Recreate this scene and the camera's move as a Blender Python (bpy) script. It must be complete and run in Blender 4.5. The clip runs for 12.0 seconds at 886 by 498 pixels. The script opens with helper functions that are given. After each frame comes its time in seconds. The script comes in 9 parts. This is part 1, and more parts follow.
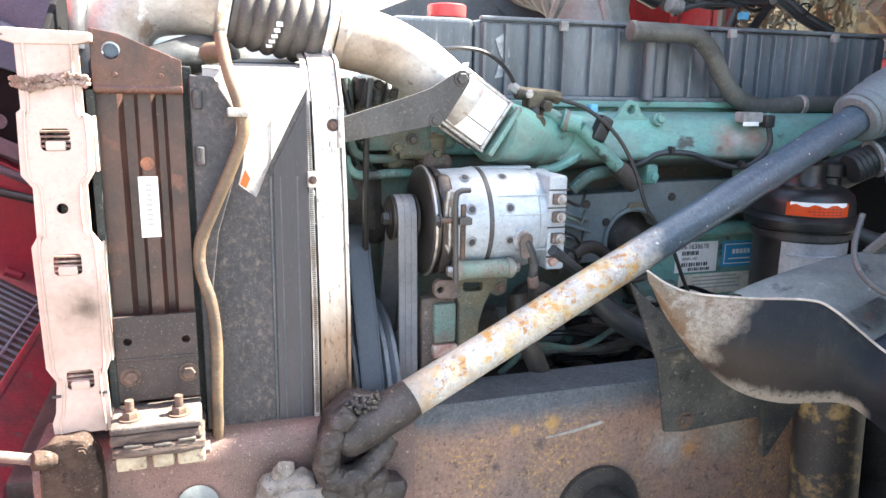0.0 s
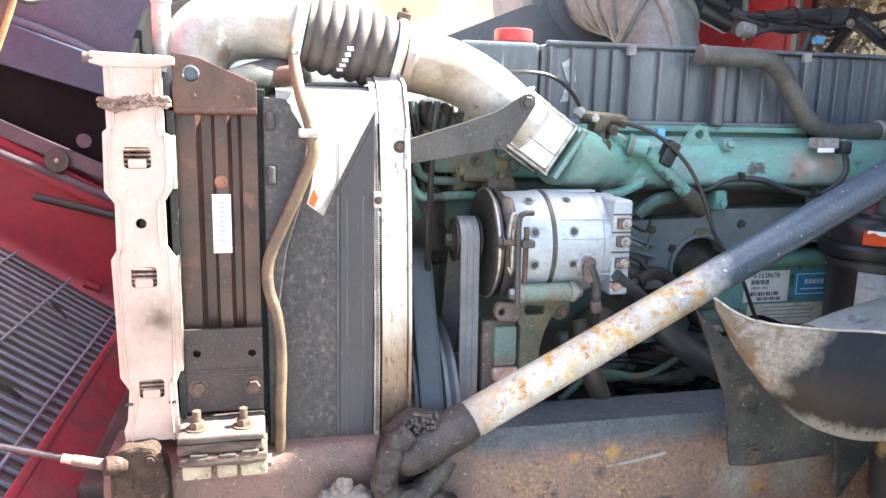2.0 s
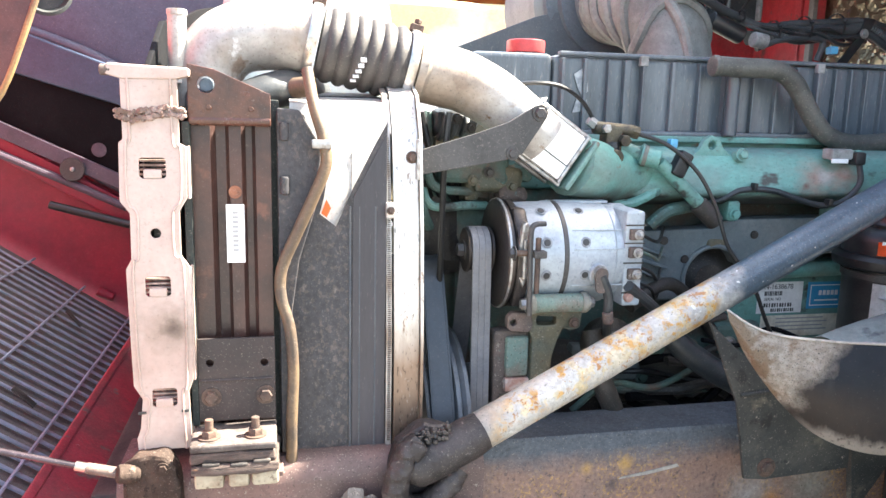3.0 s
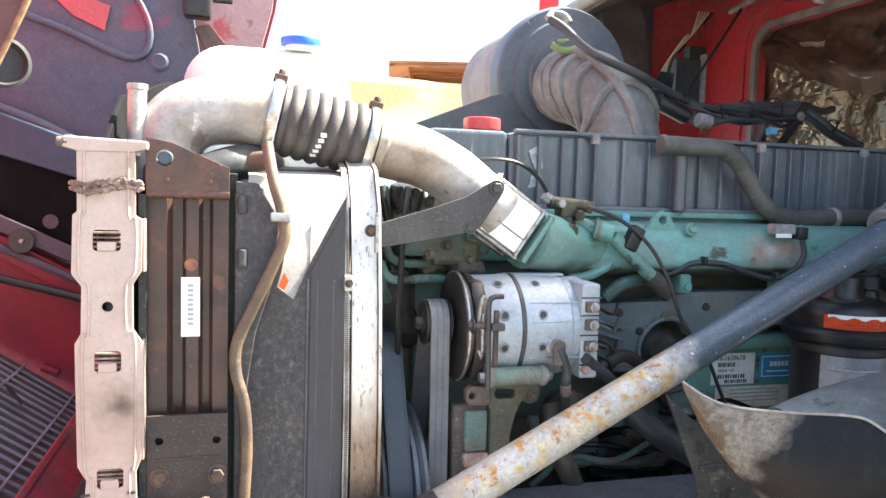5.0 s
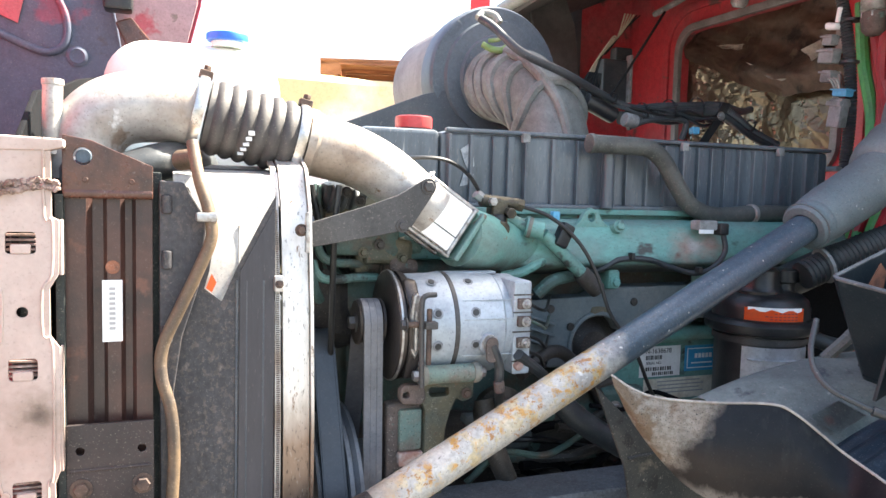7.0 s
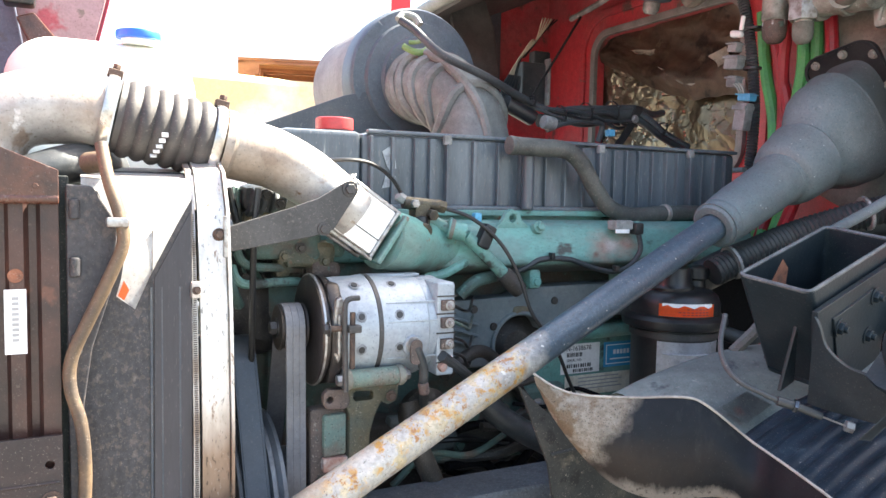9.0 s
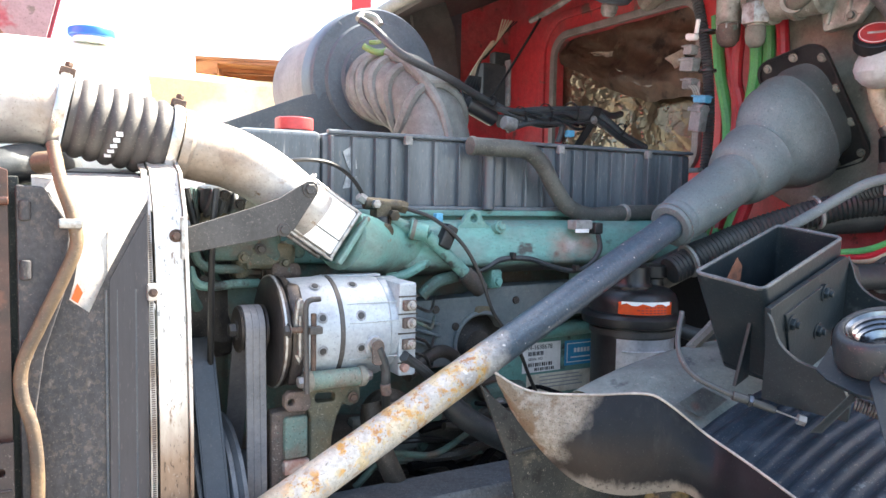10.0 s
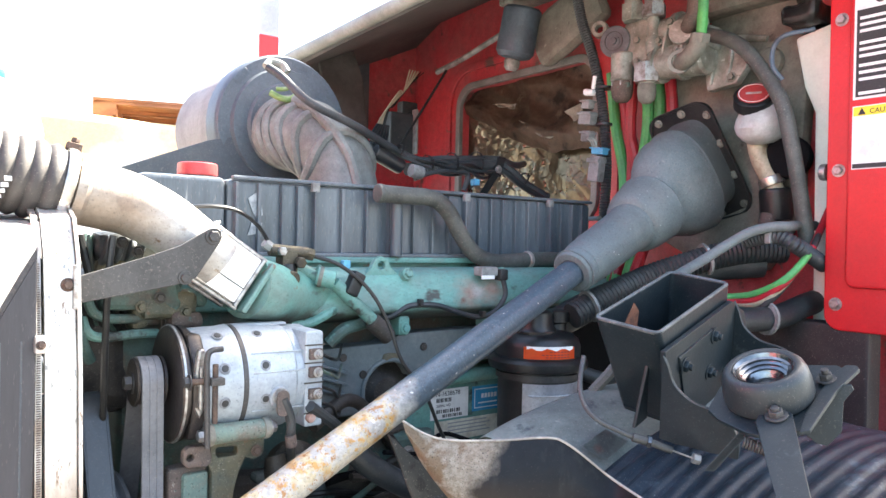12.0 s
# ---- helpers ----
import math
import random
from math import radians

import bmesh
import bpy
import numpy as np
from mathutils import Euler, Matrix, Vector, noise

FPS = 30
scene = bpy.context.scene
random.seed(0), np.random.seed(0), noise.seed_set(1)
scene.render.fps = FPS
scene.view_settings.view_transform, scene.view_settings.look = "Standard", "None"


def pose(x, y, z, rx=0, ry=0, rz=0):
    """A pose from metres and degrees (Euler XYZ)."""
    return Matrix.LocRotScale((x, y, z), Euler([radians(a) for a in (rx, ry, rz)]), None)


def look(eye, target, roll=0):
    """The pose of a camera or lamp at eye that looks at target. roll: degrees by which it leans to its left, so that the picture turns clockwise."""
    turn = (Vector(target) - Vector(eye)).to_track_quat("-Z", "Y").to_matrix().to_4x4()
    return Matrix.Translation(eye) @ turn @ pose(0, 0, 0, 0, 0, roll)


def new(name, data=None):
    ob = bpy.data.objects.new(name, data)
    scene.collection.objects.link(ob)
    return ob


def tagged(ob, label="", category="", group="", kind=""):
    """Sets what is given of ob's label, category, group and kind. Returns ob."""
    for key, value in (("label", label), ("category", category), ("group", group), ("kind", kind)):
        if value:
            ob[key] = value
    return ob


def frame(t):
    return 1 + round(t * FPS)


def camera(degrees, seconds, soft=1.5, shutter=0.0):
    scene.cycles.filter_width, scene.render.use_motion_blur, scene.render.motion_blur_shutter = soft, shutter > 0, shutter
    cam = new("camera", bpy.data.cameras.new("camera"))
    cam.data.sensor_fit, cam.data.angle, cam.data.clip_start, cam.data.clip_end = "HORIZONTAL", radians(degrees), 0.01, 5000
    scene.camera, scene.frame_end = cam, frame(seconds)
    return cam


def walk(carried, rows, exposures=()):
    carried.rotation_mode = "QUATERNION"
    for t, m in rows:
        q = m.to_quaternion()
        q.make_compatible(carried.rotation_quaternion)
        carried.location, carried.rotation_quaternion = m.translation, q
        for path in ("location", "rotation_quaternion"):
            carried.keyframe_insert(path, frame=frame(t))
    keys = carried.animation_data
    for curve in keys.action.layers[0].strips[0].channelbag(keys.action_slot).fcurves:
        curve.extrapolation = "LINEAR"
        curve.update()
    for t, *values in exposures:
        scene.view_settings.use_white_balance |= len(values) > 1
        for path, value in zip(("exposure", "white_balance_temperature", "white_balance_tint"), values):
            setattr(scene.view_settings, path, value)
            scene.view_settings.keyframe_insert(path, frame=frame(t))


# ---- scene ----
cam = camera(61.83, 12.0)
PATH = [
    (0.0, 0.024, 0.015, 1.462, 77.52, -0.94, -17.91), (0.5, 0.023, 0.014, 1.461, 77.99, -0.98, -17.15),
    (1.0, 0.022, 0.013, 1.461, 78.29, -1.00, -16.17), (1.5, 0.020, 0.013, 1.461, 78.64, -1.12, -15.20),
    (2.0, 0.020, 0.011, 1.460, 79.25, -1.25, -13.06), (2.5, 0.018, 0.011, 1.461, 79.54, -1.23, -12.48),
    (3.0, 0.018, 0.010, 1.463, 79.88, -1.31, -12.20), (3.2, 0.018, 0.010, 1.463, 80.40, -1.33, -12.10),
    (4.8, 0.016, 0.006, 1.464, 85.58, -1.70, -14.48), (5.0, 0.016, 0.006, 1.464, 85.58, -1.71, -15.45),
    (5.5, 0.016, 0.007, 1.464, 85.60, -1.74, -16.47), (6.0, 0.018, 0.007, 1.464, 85.57, -1.62, -17.66),
    (6.5, 0.018, 0.008, 1.464, 85.59, -1.56, -19.34), (7.0, 0.020, 0.007, 1.464, 85.61, -1.48, -20.53),
    (7.2, 0.020, 0.007, 1.464, 85.61, -1.46, -21.40), (8.8, 0.022, 0.007, 1.466, 85.80, -1.20, -25.85),
    (9.0, 0.022, 0.007, 1.466, 85.82, -1.18, -26.45), (9.5, 0.022, 0.007, 1.465, 85.90, -1.11, -27.93),
    (10.0, 0.023, 0.006, 1.465, 85.94, -1.06, -29.39), (10.5, 0.023, 0.005, 1.466, 86.16, -1.07, -30.98),
    (11.0, 0.023, 0.004, 1.466, 87.00, -1.04, -32.73), (11.5, 0.022, 0.002, 1.468, 88.37, -1.12, -34.82),
    (12.0, 0.021, 0.000, 1.468, 89.60, -1.18, -36.47),
]
walk(cam, [(t, pose(*p)) for t, *p in PATH], exposures=[(t, e, 6850, 6) for t, e in ((0.0, 3.51), (1.4, 3.51), (3.2, 3.29), (5.0, 2.99), (7.2, 3.00), (9.0, 3.15), (10.5, 3.42), (12.0, 3.52))])

# ---------------------------------------------------------------- world, sun
SUN_DIR = Vector((0.63, 0.05, 0.765)).normalized()
world = bpy.data.worlds.new("sky")
scene.world = world
world.use_nodes = True
wn = world.node_tree.nodes
sky = wn.new("ShaderNodeTexSky")
sky.sky_type = "NISHITA"
sky.sun_disc = False
sky.sun_elevation = math.asin(SUN_DIR.z)
sky.sun_rotation = math.atan2(SUN_DIR.x, SUN_DIR.y)
sky.dust_density = 3.0
world.node_tree.links.new(sky.outputs[0], wn["Background"].inputs[0])
wn["Background"].inputs[1].default_value = 0.092
sun = new("sun", bpy.data.lights.new("sun", "SUN"))
sun.data.energy, sun.data.angle, sun.data.color = 5.0, radians(0.55), (1.0, 0.95, 0.88)
sun.matrix_world = look(SUN_DIR * 20, (0, 0, 0))


# ---------------------------------------------------------------- materials
def mat(name, c1, c2=None, scale=6.0, lo=0.45, hi=0.62, rough=0.6, metal=0.0, bump=0.2, bscale=150.0,
        spots=None, grad=None, vary=0.12, trans=0.0, stretch=None, grit=0.12, mottle=0.1, stains=(), spec=0.5, chips=None):
    """Base colour c1, patches of c2, optional fine spots (colour, scale, threshold) and optional
    colour gradients grad = (axis, start, end, colour, wobble), soft round stains (centre, radius, colour),
    grit (share of fine dust specks), mottle (uneven tone) and sparse chips (colour, scale, threshold)."""
    m = bpy.data.materials.new(name)
    m.use_nodes = True
    nt = m.node_tree
    n, link = nt.nodes, nt.links.new
    bs = n["Principled BSDF"]
    geo = n.new("ShaderNodeNewGeometry")
    pos = geo.outputs["Position"]
    if stretch:
        mp = n.new("ShaderNodeMapping")
        mp.inputs["Scale"].default_value = stretch
        link(pos, mp.inputs[0])
        pos = mp.outputs[0]

    def noise_tex(s, detail=5.0, rough_=0.6):
        t = n.new("ShaderNodeTexNoise")
        t.inputs["Scale"].default_value = s
        t.inputs["Detail"].default_value = detail
        t.inputs["Roughness"].default_value = rough_
        link(pos, t.inputs["Vector"])
        return t.outputs["Fac"]

    def ramp(fac, a, b, top=1.0):
        r = n.new("ShaderNodeMapRange")
        r.inputs[1].default_value, r.inputs[2].default_value, r.inputs[4].default_value = a, b, top
        link(fac, r.inputs[0])
        return r.outputs[0]

    def mix(fac, a, b, how="MIX"):
        x = n.new("ShaderNodeMix")
        x.data_type, x.blend_type = "RGBA", how
        for v, k in ((fac, 0), (a, 6), (b, 7)):
            if isinstance(v, (tuple, list)):
                x.inputs[k].default_value = (*v[:3], 1)
            elif isinstance(v, float):
                x.inputs[k].default_value = v
            else:
                link(v, x.inputs[k])
        return x.outputs[2]

    big = noise_tex(scale)
    col = c1
    if c2:
        col = mix(ramp(big, lo, hi), c1, c2)
    if spots:
        for sc, ss, th, *within in spots:
            fac = ramp(noise_tex(ss, 4.0, 0.65), th, th + 0.06)
            if within:
                both = n.new("ShaderNodeMath")
                both.operation = "MULTIPLY"
                link(fac, both.inputs[0])
                link(ramp(noise_tex(within[0], 2.0), within[1], within[1] + 0.10), both.inputs[1])
                fac = both.outputs[0]
            col = mix(fac, col, sc)
    for axis, a, b, gc, wob in ([grad] if isinstance(grad, tuple) else grad or []):
        sep = n.new("ShaderNodeSeparateXYZ")
        link(geo.outputs["Position"], sep.inputs[0])
        ad = n.new("ShaderNodeMath")
        ad.operation = "MULTIPLY_ADD"
        link(noise_tex(25.0), ad.inputs[0])
        ad.inputs[1].default_value = wob
        link(sep.outputs["xyz".index(axis)], ad.inputs[2])
        col = mix(ramp(ad.outputs[0], a + wob / 2, b + wob / 2), col, gc)
    for at, rad, sc in stains:
        dist = n.new("ShaderNodeVectorMath")
        dist.operation = "DISTANCE"
        link(geo.outputs["Position"], dist.inputs[0])
        dist.inputs[1].default_value = at
        wob = n.new("ShaderNodeMath")
        wob.operation = "MULTIPLY_ADD"
        link(noise_tex(70.0), wob.inputs[0])
        wob.inputs[1].default_value = rad
        link(dist.outputs["Value"], wob.inputs[2])
        col = mix(ramp(wob.outputs[0], rad * 1.5, rad * 0.5), col, sc)
    if chips:
        col = mix(ramp(noise_tex(chips[1], 2.0, 0.5), chips[2], chips[2] + 0.02), col, chips[0])
    if grit:
        col = mix(ramp(noise_tex(420.0, 2.0), 0.64, 0.68, min(0.6, grit * 2.0)), col, DUST)
        col = mix(ramp(noise_tex(120.0, 3.0), 0.675, 0.70, min(0.5, grit * 1.6)), col, DUST)
        col = mix(ramp(noise_tex(300.0, 2.0, 0.5), 0.35, 0.31, min(0.7, grit * 2.2)), col, (0.02, 0.017, 0.015))
    if mottle:
        mt = n.new("ShaderNodeMapRange")
        mt.inputs[1].default_value, mt.inputs[2].default_value = 0.3, 0.7
        mt.inputs[3].default_value, mt.inputs[4].default_value = 1.0 - mottle, 1.0 + mottle
        link(noise_tex(34.0, 6.0, 0.7), mt.inputs[0])
        mc = n.new("ShaderNodeCombineColor")
        for k in range(3):
            link(mt.outputs[0], mc.inputs[k])
        col = mix(1.0, col, mc.outputs[0], "MULTIPLY")
    fine = noise_tex(bscale, 3.0)
    g = ramp(fine, 0.25, 0.75)
    tone = n.new("ShaderNodeMapRange")
    tone.inputs[3].default_value, tone.inputs[4].default_value = 1.0 - vary, 1.0 + vary
    link(g, tone.inputs[0])
    comb = n.new("ShaderNodeCombineColor")
    for k in range(3):
        link(tone.outputs[0], comb.inputs[k])
    col = mix(1.0, col, comb.outputs[0], "MULTIPLY")
    link(col, bs.inputs["Base Color"])
    rr = n.new("ShaderNodeMapRange")
    rr.inputs[3].default_value, rr.inputs[4].default_value = max(0.03, rough - 0.13), min(1.0, rough + 0.13)
    link(big, rr.inputs[0])
    link(rr.outputs[0], bs.inputs["Roughness"])
    bs.inputs["Metallic"].default_value = metal
    bs.inputs["Specular IOR Level"].default_value = spec
    if trans:
        bs.inputs["Subsurface Weight"].default_value = trans
        bs.inputs["Subsurface Radius"].default_value = (0.02, 0.02, 0.02)
    if bump:
        bp = n.new("ShaderNodeBump")
        bp.inputs["Strength"].default_value = bump
        bp.inputs["Distance"].default_value = 0.002
        link(fine, bp.inputs["Height"])
        link(bp.outputs[0], bs.inputs["Normal"])
    return m


DUST = (0.36, 0.31, 0.26)
M_ground = mat("worn_grey_yard", (0.155, 0.15, 0.142), (0.12, 0.115, 0.108), scale=0.8, rough=0.9, bump=0.4, bscale=40)
M_pink = mat("pale_pink_paint", (0.45, 0.35, 0.305), (0.385, 0.28, 0.235), scale=9, rough=0.5, bump=0.1, grit=0.05, mottle=0.06,
             spots=[((0.36, 0.20, 0.14), 60, 0.71)], vary=0.05,
             stains=[((-0.120, 0.968, 1.192), 0.042, (0.23, 0.165, 0.125)), ((-0.119, 0.968, 1.191), 0.018, (0.09, 0.062, 0.048)),
                     ((-0.105, 0.968, 1.045), 0.025, (0.27, 0.20, 0.17)), ((-0.15, 0.968, 1.452), 0.02, (0.36, 0.25, 0.19)), ((-0.10, 0.955, 1.478), 0.05, (0.37, 0.265, 0.205))])
M_weld = mat("weld_bead", (0.17, 0.11, 0.085), (0.40, 0.30, 0.26), scale=40, rough=0.7, metal=0.3, bump=0.8, bscale=180)
M_brown = mat("brown_primer", (0.062, 0.028, 0.022), (0.030, 0.017, 0.015), scale=10, rough=0.34, bump=0.3, grit=0.07,
              spots=[((0.30, 0.23, 0.19), 110, 0.73), ((0.11, 0.045, 0.030), 14, 0.60)])
M_brown2 = mat("copper_brown_paint", (0.105, 0.043, 0.028), (0.050, 0.026, 0.020), scale=12, rough=0.28, bump=0.3)
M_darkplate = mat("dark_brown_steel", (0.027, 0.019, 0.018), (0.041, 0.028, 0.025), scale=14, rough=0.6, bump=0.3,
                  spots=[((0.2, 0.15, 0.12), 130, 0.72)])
M_hoodscreen = mat("dusty_insect_screen", (0.11, 0.104, 0.10), (0.14, 0.13, 0.12), scale=14, rough=0.85, bump=0.5, bscale=260, spec=0.15, grit=0.2)
M_guide = mat("near_black_rubber", (0.005, 0.005, 0.006), (0.008, 0.008, 0.009), scale=12, rough=0.8, bump=0.2, grit=0.02, spec=0.1)
M_core = mat("black_fins", (0.015, 0.02, 0.018), (0.03, 0.035, 0.03), scale=30, rough=0.7, bump=0.6, bscale=300)
M_sticker = mat("white_sticker", (0.82, 0.80, 0.78), (0.7, 0.68, 0.66), scale=20, rough=0.45, bump=0, vary=0.04, grit=0.05, mottle=0.05)
M_agedpaper = mat("yellowed_paper", (0.754, 0.689, 0.572), (0.546, 0.468, 0.364), scale=18, rough=0.7, bump=0.1, grit=0.1)
M_ink = mat("black_ink", (0.03, 0.03, 0.03), rough=0.6, bump=0, vary=0.05, grit=0.05, mottle=0.05)
M_greyink = mat("grey_ink", (0.35, 0.34, 0.33), rough=0.6, bump=0, vary=0.05, grit=0.05, mottle=0.05)
M_blueink = mat("blue_label", (0.035, 0.26, 0.48), (0.05, 0.30, 0.5), scale=30, rough=0.4, bump=0, vary=0.06, grit=0.05, mottle=0.05)
M_orange = mat("orange_label", (0.96, 0.115, 0.012), (0.92, 0.10, 0.012), scale=40, rough=0.4, bump=0, vary=0.06, grit=0, mottle=0.05)
M_yellow = mat("yellow_ink", (0.85, 0.68, 0.05), rough=0.5, bump=0, vary=0.04, grit=0.05, mottle=0.05)
# Bright copy of the shroud plastic; the sun patch is in its colour
M_sunpatch = mat("sun_patch_plastic", (0.74, 0.71, 0.67), (0.68, 0.65, 0.61), scale=12, rough=0.75, bump=0.1, grit=0.1, mottle=0.08)
M_rustbolt = mat("rusty_bolt", (0.120, 0.076, 0.056), (0.070, 0.050, 0.042), scale=50, rough=0.75, metal=0.3, bump=0.5)
M_steelbolt = mat("dull_steel", (0.42, 0.41, 0.40), (0.25, 0.22, 0.2), scale=60, rough=0.42, metal=0.8, bump=0.2)
M_pad = mat("layered_rubber_pad", (0.056, 0.038, 0.032), (0.115, 0.081, 0.065), scale=30, rough=0.85, bump=0.8, stretch=(1, 1, 6),
            spots=[((0.24, 0.13, 0.07), 26, 0.64), ((0.02, 0.016, 0.014), 40, 0.60)])
M_padtop = mat("weathered_pad_plate", (0.093, 0.076, 0.068), (0.050, 0.037, 0.032), scale=25, rough=0.8, bump=0.5, spots=[((0.26, 0.23, 0.21), 50, 0.63)])
M_cream = mat("cream_paint", (0.36, 0.31, 0.22), (0.20, 0.145, 0.095), scale=30, rough=0.7, bump=0.4,
              spots=[((0.11, 0.07, 0.045), 45, 0.60), ((0.45, 0.41, 0.33), 30, 0.64)])
M_railfront = mat("red_oxide_rail", (0.150, 0.086, 0.075), (0.101, 0.066, 0.058), scale=7, rough=0.6, bump=0.35, grit=0.4,
                  spots=[((0.50, 0.43, 0.40), 45, 0.70), ((0.10, 0.075, 0.068), 30, 0.66)])
M_rail = mat("rusty_rail", (0.204, 0.123, 0.094), (0.165, 0.116, 0.097), scale=7, rough=0.75, bump=0.6, grit=0.25, vary=0.3, mottle=0.2,
             spots=[((0.105, 0.070, 0.058), 60, 0.57), ((0.33, 0.195, 0.075), 170, 0.53, 8, 0.44), ((0.37, 0.205, 0.065), 70, 0.60, 8, 0.50), ((0.29, 0.15, 0.06), 30, 0.66), ((0.27, 0.23, 0.20), 140, 0.68)],
             grad=("z", 0.930, 0.968, (0.072, 0.081, 0.094), 0.05),
             stains=[((0.760, 1.0, 0.868), 0.055, (0.255, 0.222, 0.20)), ((0.875, 1.0, 0.872), 0.06, (0.22, 0.20, 0.165)), ((0.820, 1.0, 0.925), 0.022, (0.36, 0.175, 0.055)), ((0.80, 1.0, 0.855), 0.02, (0.34, 0.16, 0.055)),
                     ((0.515, 1.0, 0.905), 0.016, (0.075, 0.055, 0.055)), ((0.44, 1.0, 0.875), 0.010, (0.06, 0.045, 0.045)), ((0.535, 1.0, 0.938), 0.016, (0.40, 0.235, 0.075)), ((0.47, 1.0, 0.935), 0.013, (0.38, 0.22, 0.075))])
M_shroud = mat("dark_shroud_plastic", (0.032, 0.030, 0.034), (0.046, 0.041, 0.042), scale=6, rough=0.6, bump=0.4, grit=0.08, vary=0.35, mottle=0.2, stretch=(1, 1, 0.8),
               spots=[((0.072, 0.058, 0.052), 120, 0.52, 16, 0.40), ((0.105, 0.087, 0.078), 170, 0.62, 12, 0.42), ((0.085, 0.075, 0.072), 16, 0.66), ((0.02, 0.018, 0.018), 60, 0.62)])
M_shroudsmooth = mat("smooth_shroud_plastic", (0.034, 0.031, 0.036), (0.046, 0.041, 0.046), scale=5, rough=0.5, bump=0.15, grit=0.05, vary=0.12, stretch=(1, 1, 0.15),
                     spots=[((0.075, 0.066, 0.066), 40, 0.66)])
# Ring turns browner, then darker, towards the bottom
M_ring = mat("bare_aluminium_ring", (0.62, 0.58, 0.54), (0.5, 0.44, 0.38), scale=14, rough=0.45, metal=0.55, bump=0.2,
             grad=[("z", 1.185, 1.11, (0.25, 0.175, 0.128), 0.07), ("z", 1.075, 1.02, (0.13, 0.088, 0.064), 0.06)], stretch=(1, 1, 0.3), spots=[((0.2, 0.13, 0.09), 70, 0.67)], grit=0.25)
M_strap = mat("worm_drive_band", (0.50, 0.46, 0.43), (0.34, 0.27, 0.22), scale=25, rough=0.45, metal=0.6, bump=0.2)
M_tan = mat("aged_tan_hose", (0.125, 0.082, 0.048), (0.070, 0.050, 0.036), scale=18, rough=0.6, bump=0.25)
M_alu = mat("cast_aluminium_pipe", (0.399, 0.374, 0.344), (0.306, 0.242, 0.191), scale=7, lo=0.48, hi=0.68, rough=0.47, metal=0.28, bump=0.16, mottle=0.16,
            spots=[((0.26, 0.195, 0.15), 16, 0.60), ((0.20, 0.13, 0.08), 40, 0.66), ((0.17, 0.14, 0.12), 120, 0.66), ((0.62, 0.60, 0.57), 30, 0.64)])
M_polish = mat("bright_aluminium", (0.86, 0.85, 0.83), (0.74, 0.70, 0.66), scale=16, rough=0.38, metal=0.25, bump=0.08, grit=0.05, mottle=0.05)
M_bellows = mat("dusty_black_rubber", (0.047, 0.041, 0.039), (0.069, 0.061, 0.056), scale=14, rough=0.65, bump=0.2)
M_clamp = mat("stainless_clamp", (0.58, 0.54, 0.50), (0.40, 0.35, 0.3), scale=30, rough=0.3, metal=0.9, bump=0.1)
M_whiteprint = mat("white_print", (0.8, 0.78, 0.75), rough=0.6, bump=0, vary=0.05, grit=0.05, mottle=0.05)
M_valve = mat("grey_valve_cover", (0.082, 0.097, 0.112), (0.150, 0.163, 0.175), scale=9, lo=0.42, hi=0.66, rough=0.34, bump=0.12, mottle=0.2,
              spots=[((0.27, 0.28, 0.28), 34, 0.68), ((0.40, 0.40, 0.39), 110, 0.72), ((0.035, 0.038, 0.040), 26, 0.63)], stretch=(1, 1, 0.16))
M_green = mat("green_engine_paint", (0.125, 0.285, 0.245), (0.151, 0.209, 0.185), scale=11, lo=0.42, hi=0.68, rough=0.5, bump=0.3,
              spots=[((0.045, 0.05, 0.044), 13, 0.60), ((0.20, 0.11, 0.08), 20, 0.66), ((0.30, 0.36, 0.33), 70, 0.70), ((0.04, 0.035, 0.03), 60, 0.68)])
# Casting darkens towards its lower edge; bare and rusty patches at set spots
M_manifold = mat("green_manifold_casting", (0.137, 0.313, 0.269), (0.166, 0.230, 0.203), scale=11, lo=0.42, hi=0.68, rough=0.5, bump=0.3, stretch=(0.6, 1, 1),
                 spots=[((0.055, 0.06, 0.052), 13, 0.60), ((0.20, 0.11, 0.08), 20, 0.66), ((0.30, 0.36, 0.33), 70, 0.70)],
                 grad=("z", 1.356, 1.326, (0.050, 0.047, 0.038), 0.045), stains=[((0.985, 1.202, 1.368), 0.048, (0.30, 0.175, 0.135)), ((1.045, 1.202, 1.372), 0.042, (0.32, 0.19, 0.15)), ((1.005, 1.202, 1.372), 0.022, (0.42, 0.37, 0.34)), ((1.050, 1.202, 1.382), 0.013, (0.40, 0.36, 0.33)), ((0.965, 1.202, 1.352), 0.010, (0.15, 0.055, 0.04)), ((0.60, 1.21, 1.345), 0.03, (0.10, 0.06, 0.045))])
M_lug = mat("greasy_rusted_lug", (0.036, 0.024, 0.019), (0.058, 0.039, 0.030), scale=25, rough=0.85, bump=1.0, bscale=150, grit=0.08, spec=0.2,
            spots=[((0.12, 0.085, 0.065), 60, 0.60), ((0.02, 0.014, 0.012), 45, 0.60)])
M_greend = mat("grimy_green_paint", (0.060, 0.105, 0.09), (0.090, 0.066, 0.050), scale=12, rough=0.65, bump=0.4,
               spots=[((0.10, 0.19, 0.16), 28, 0.64), ((0.17, 0.10, 0.07), 35, 0.68)])
M_scorch = mat("bare_rusty_patch", (0.36, 0.20, 0.16), (0.50, 0.46, 0.43), scale=30, rough=0.7, bump=0.4)
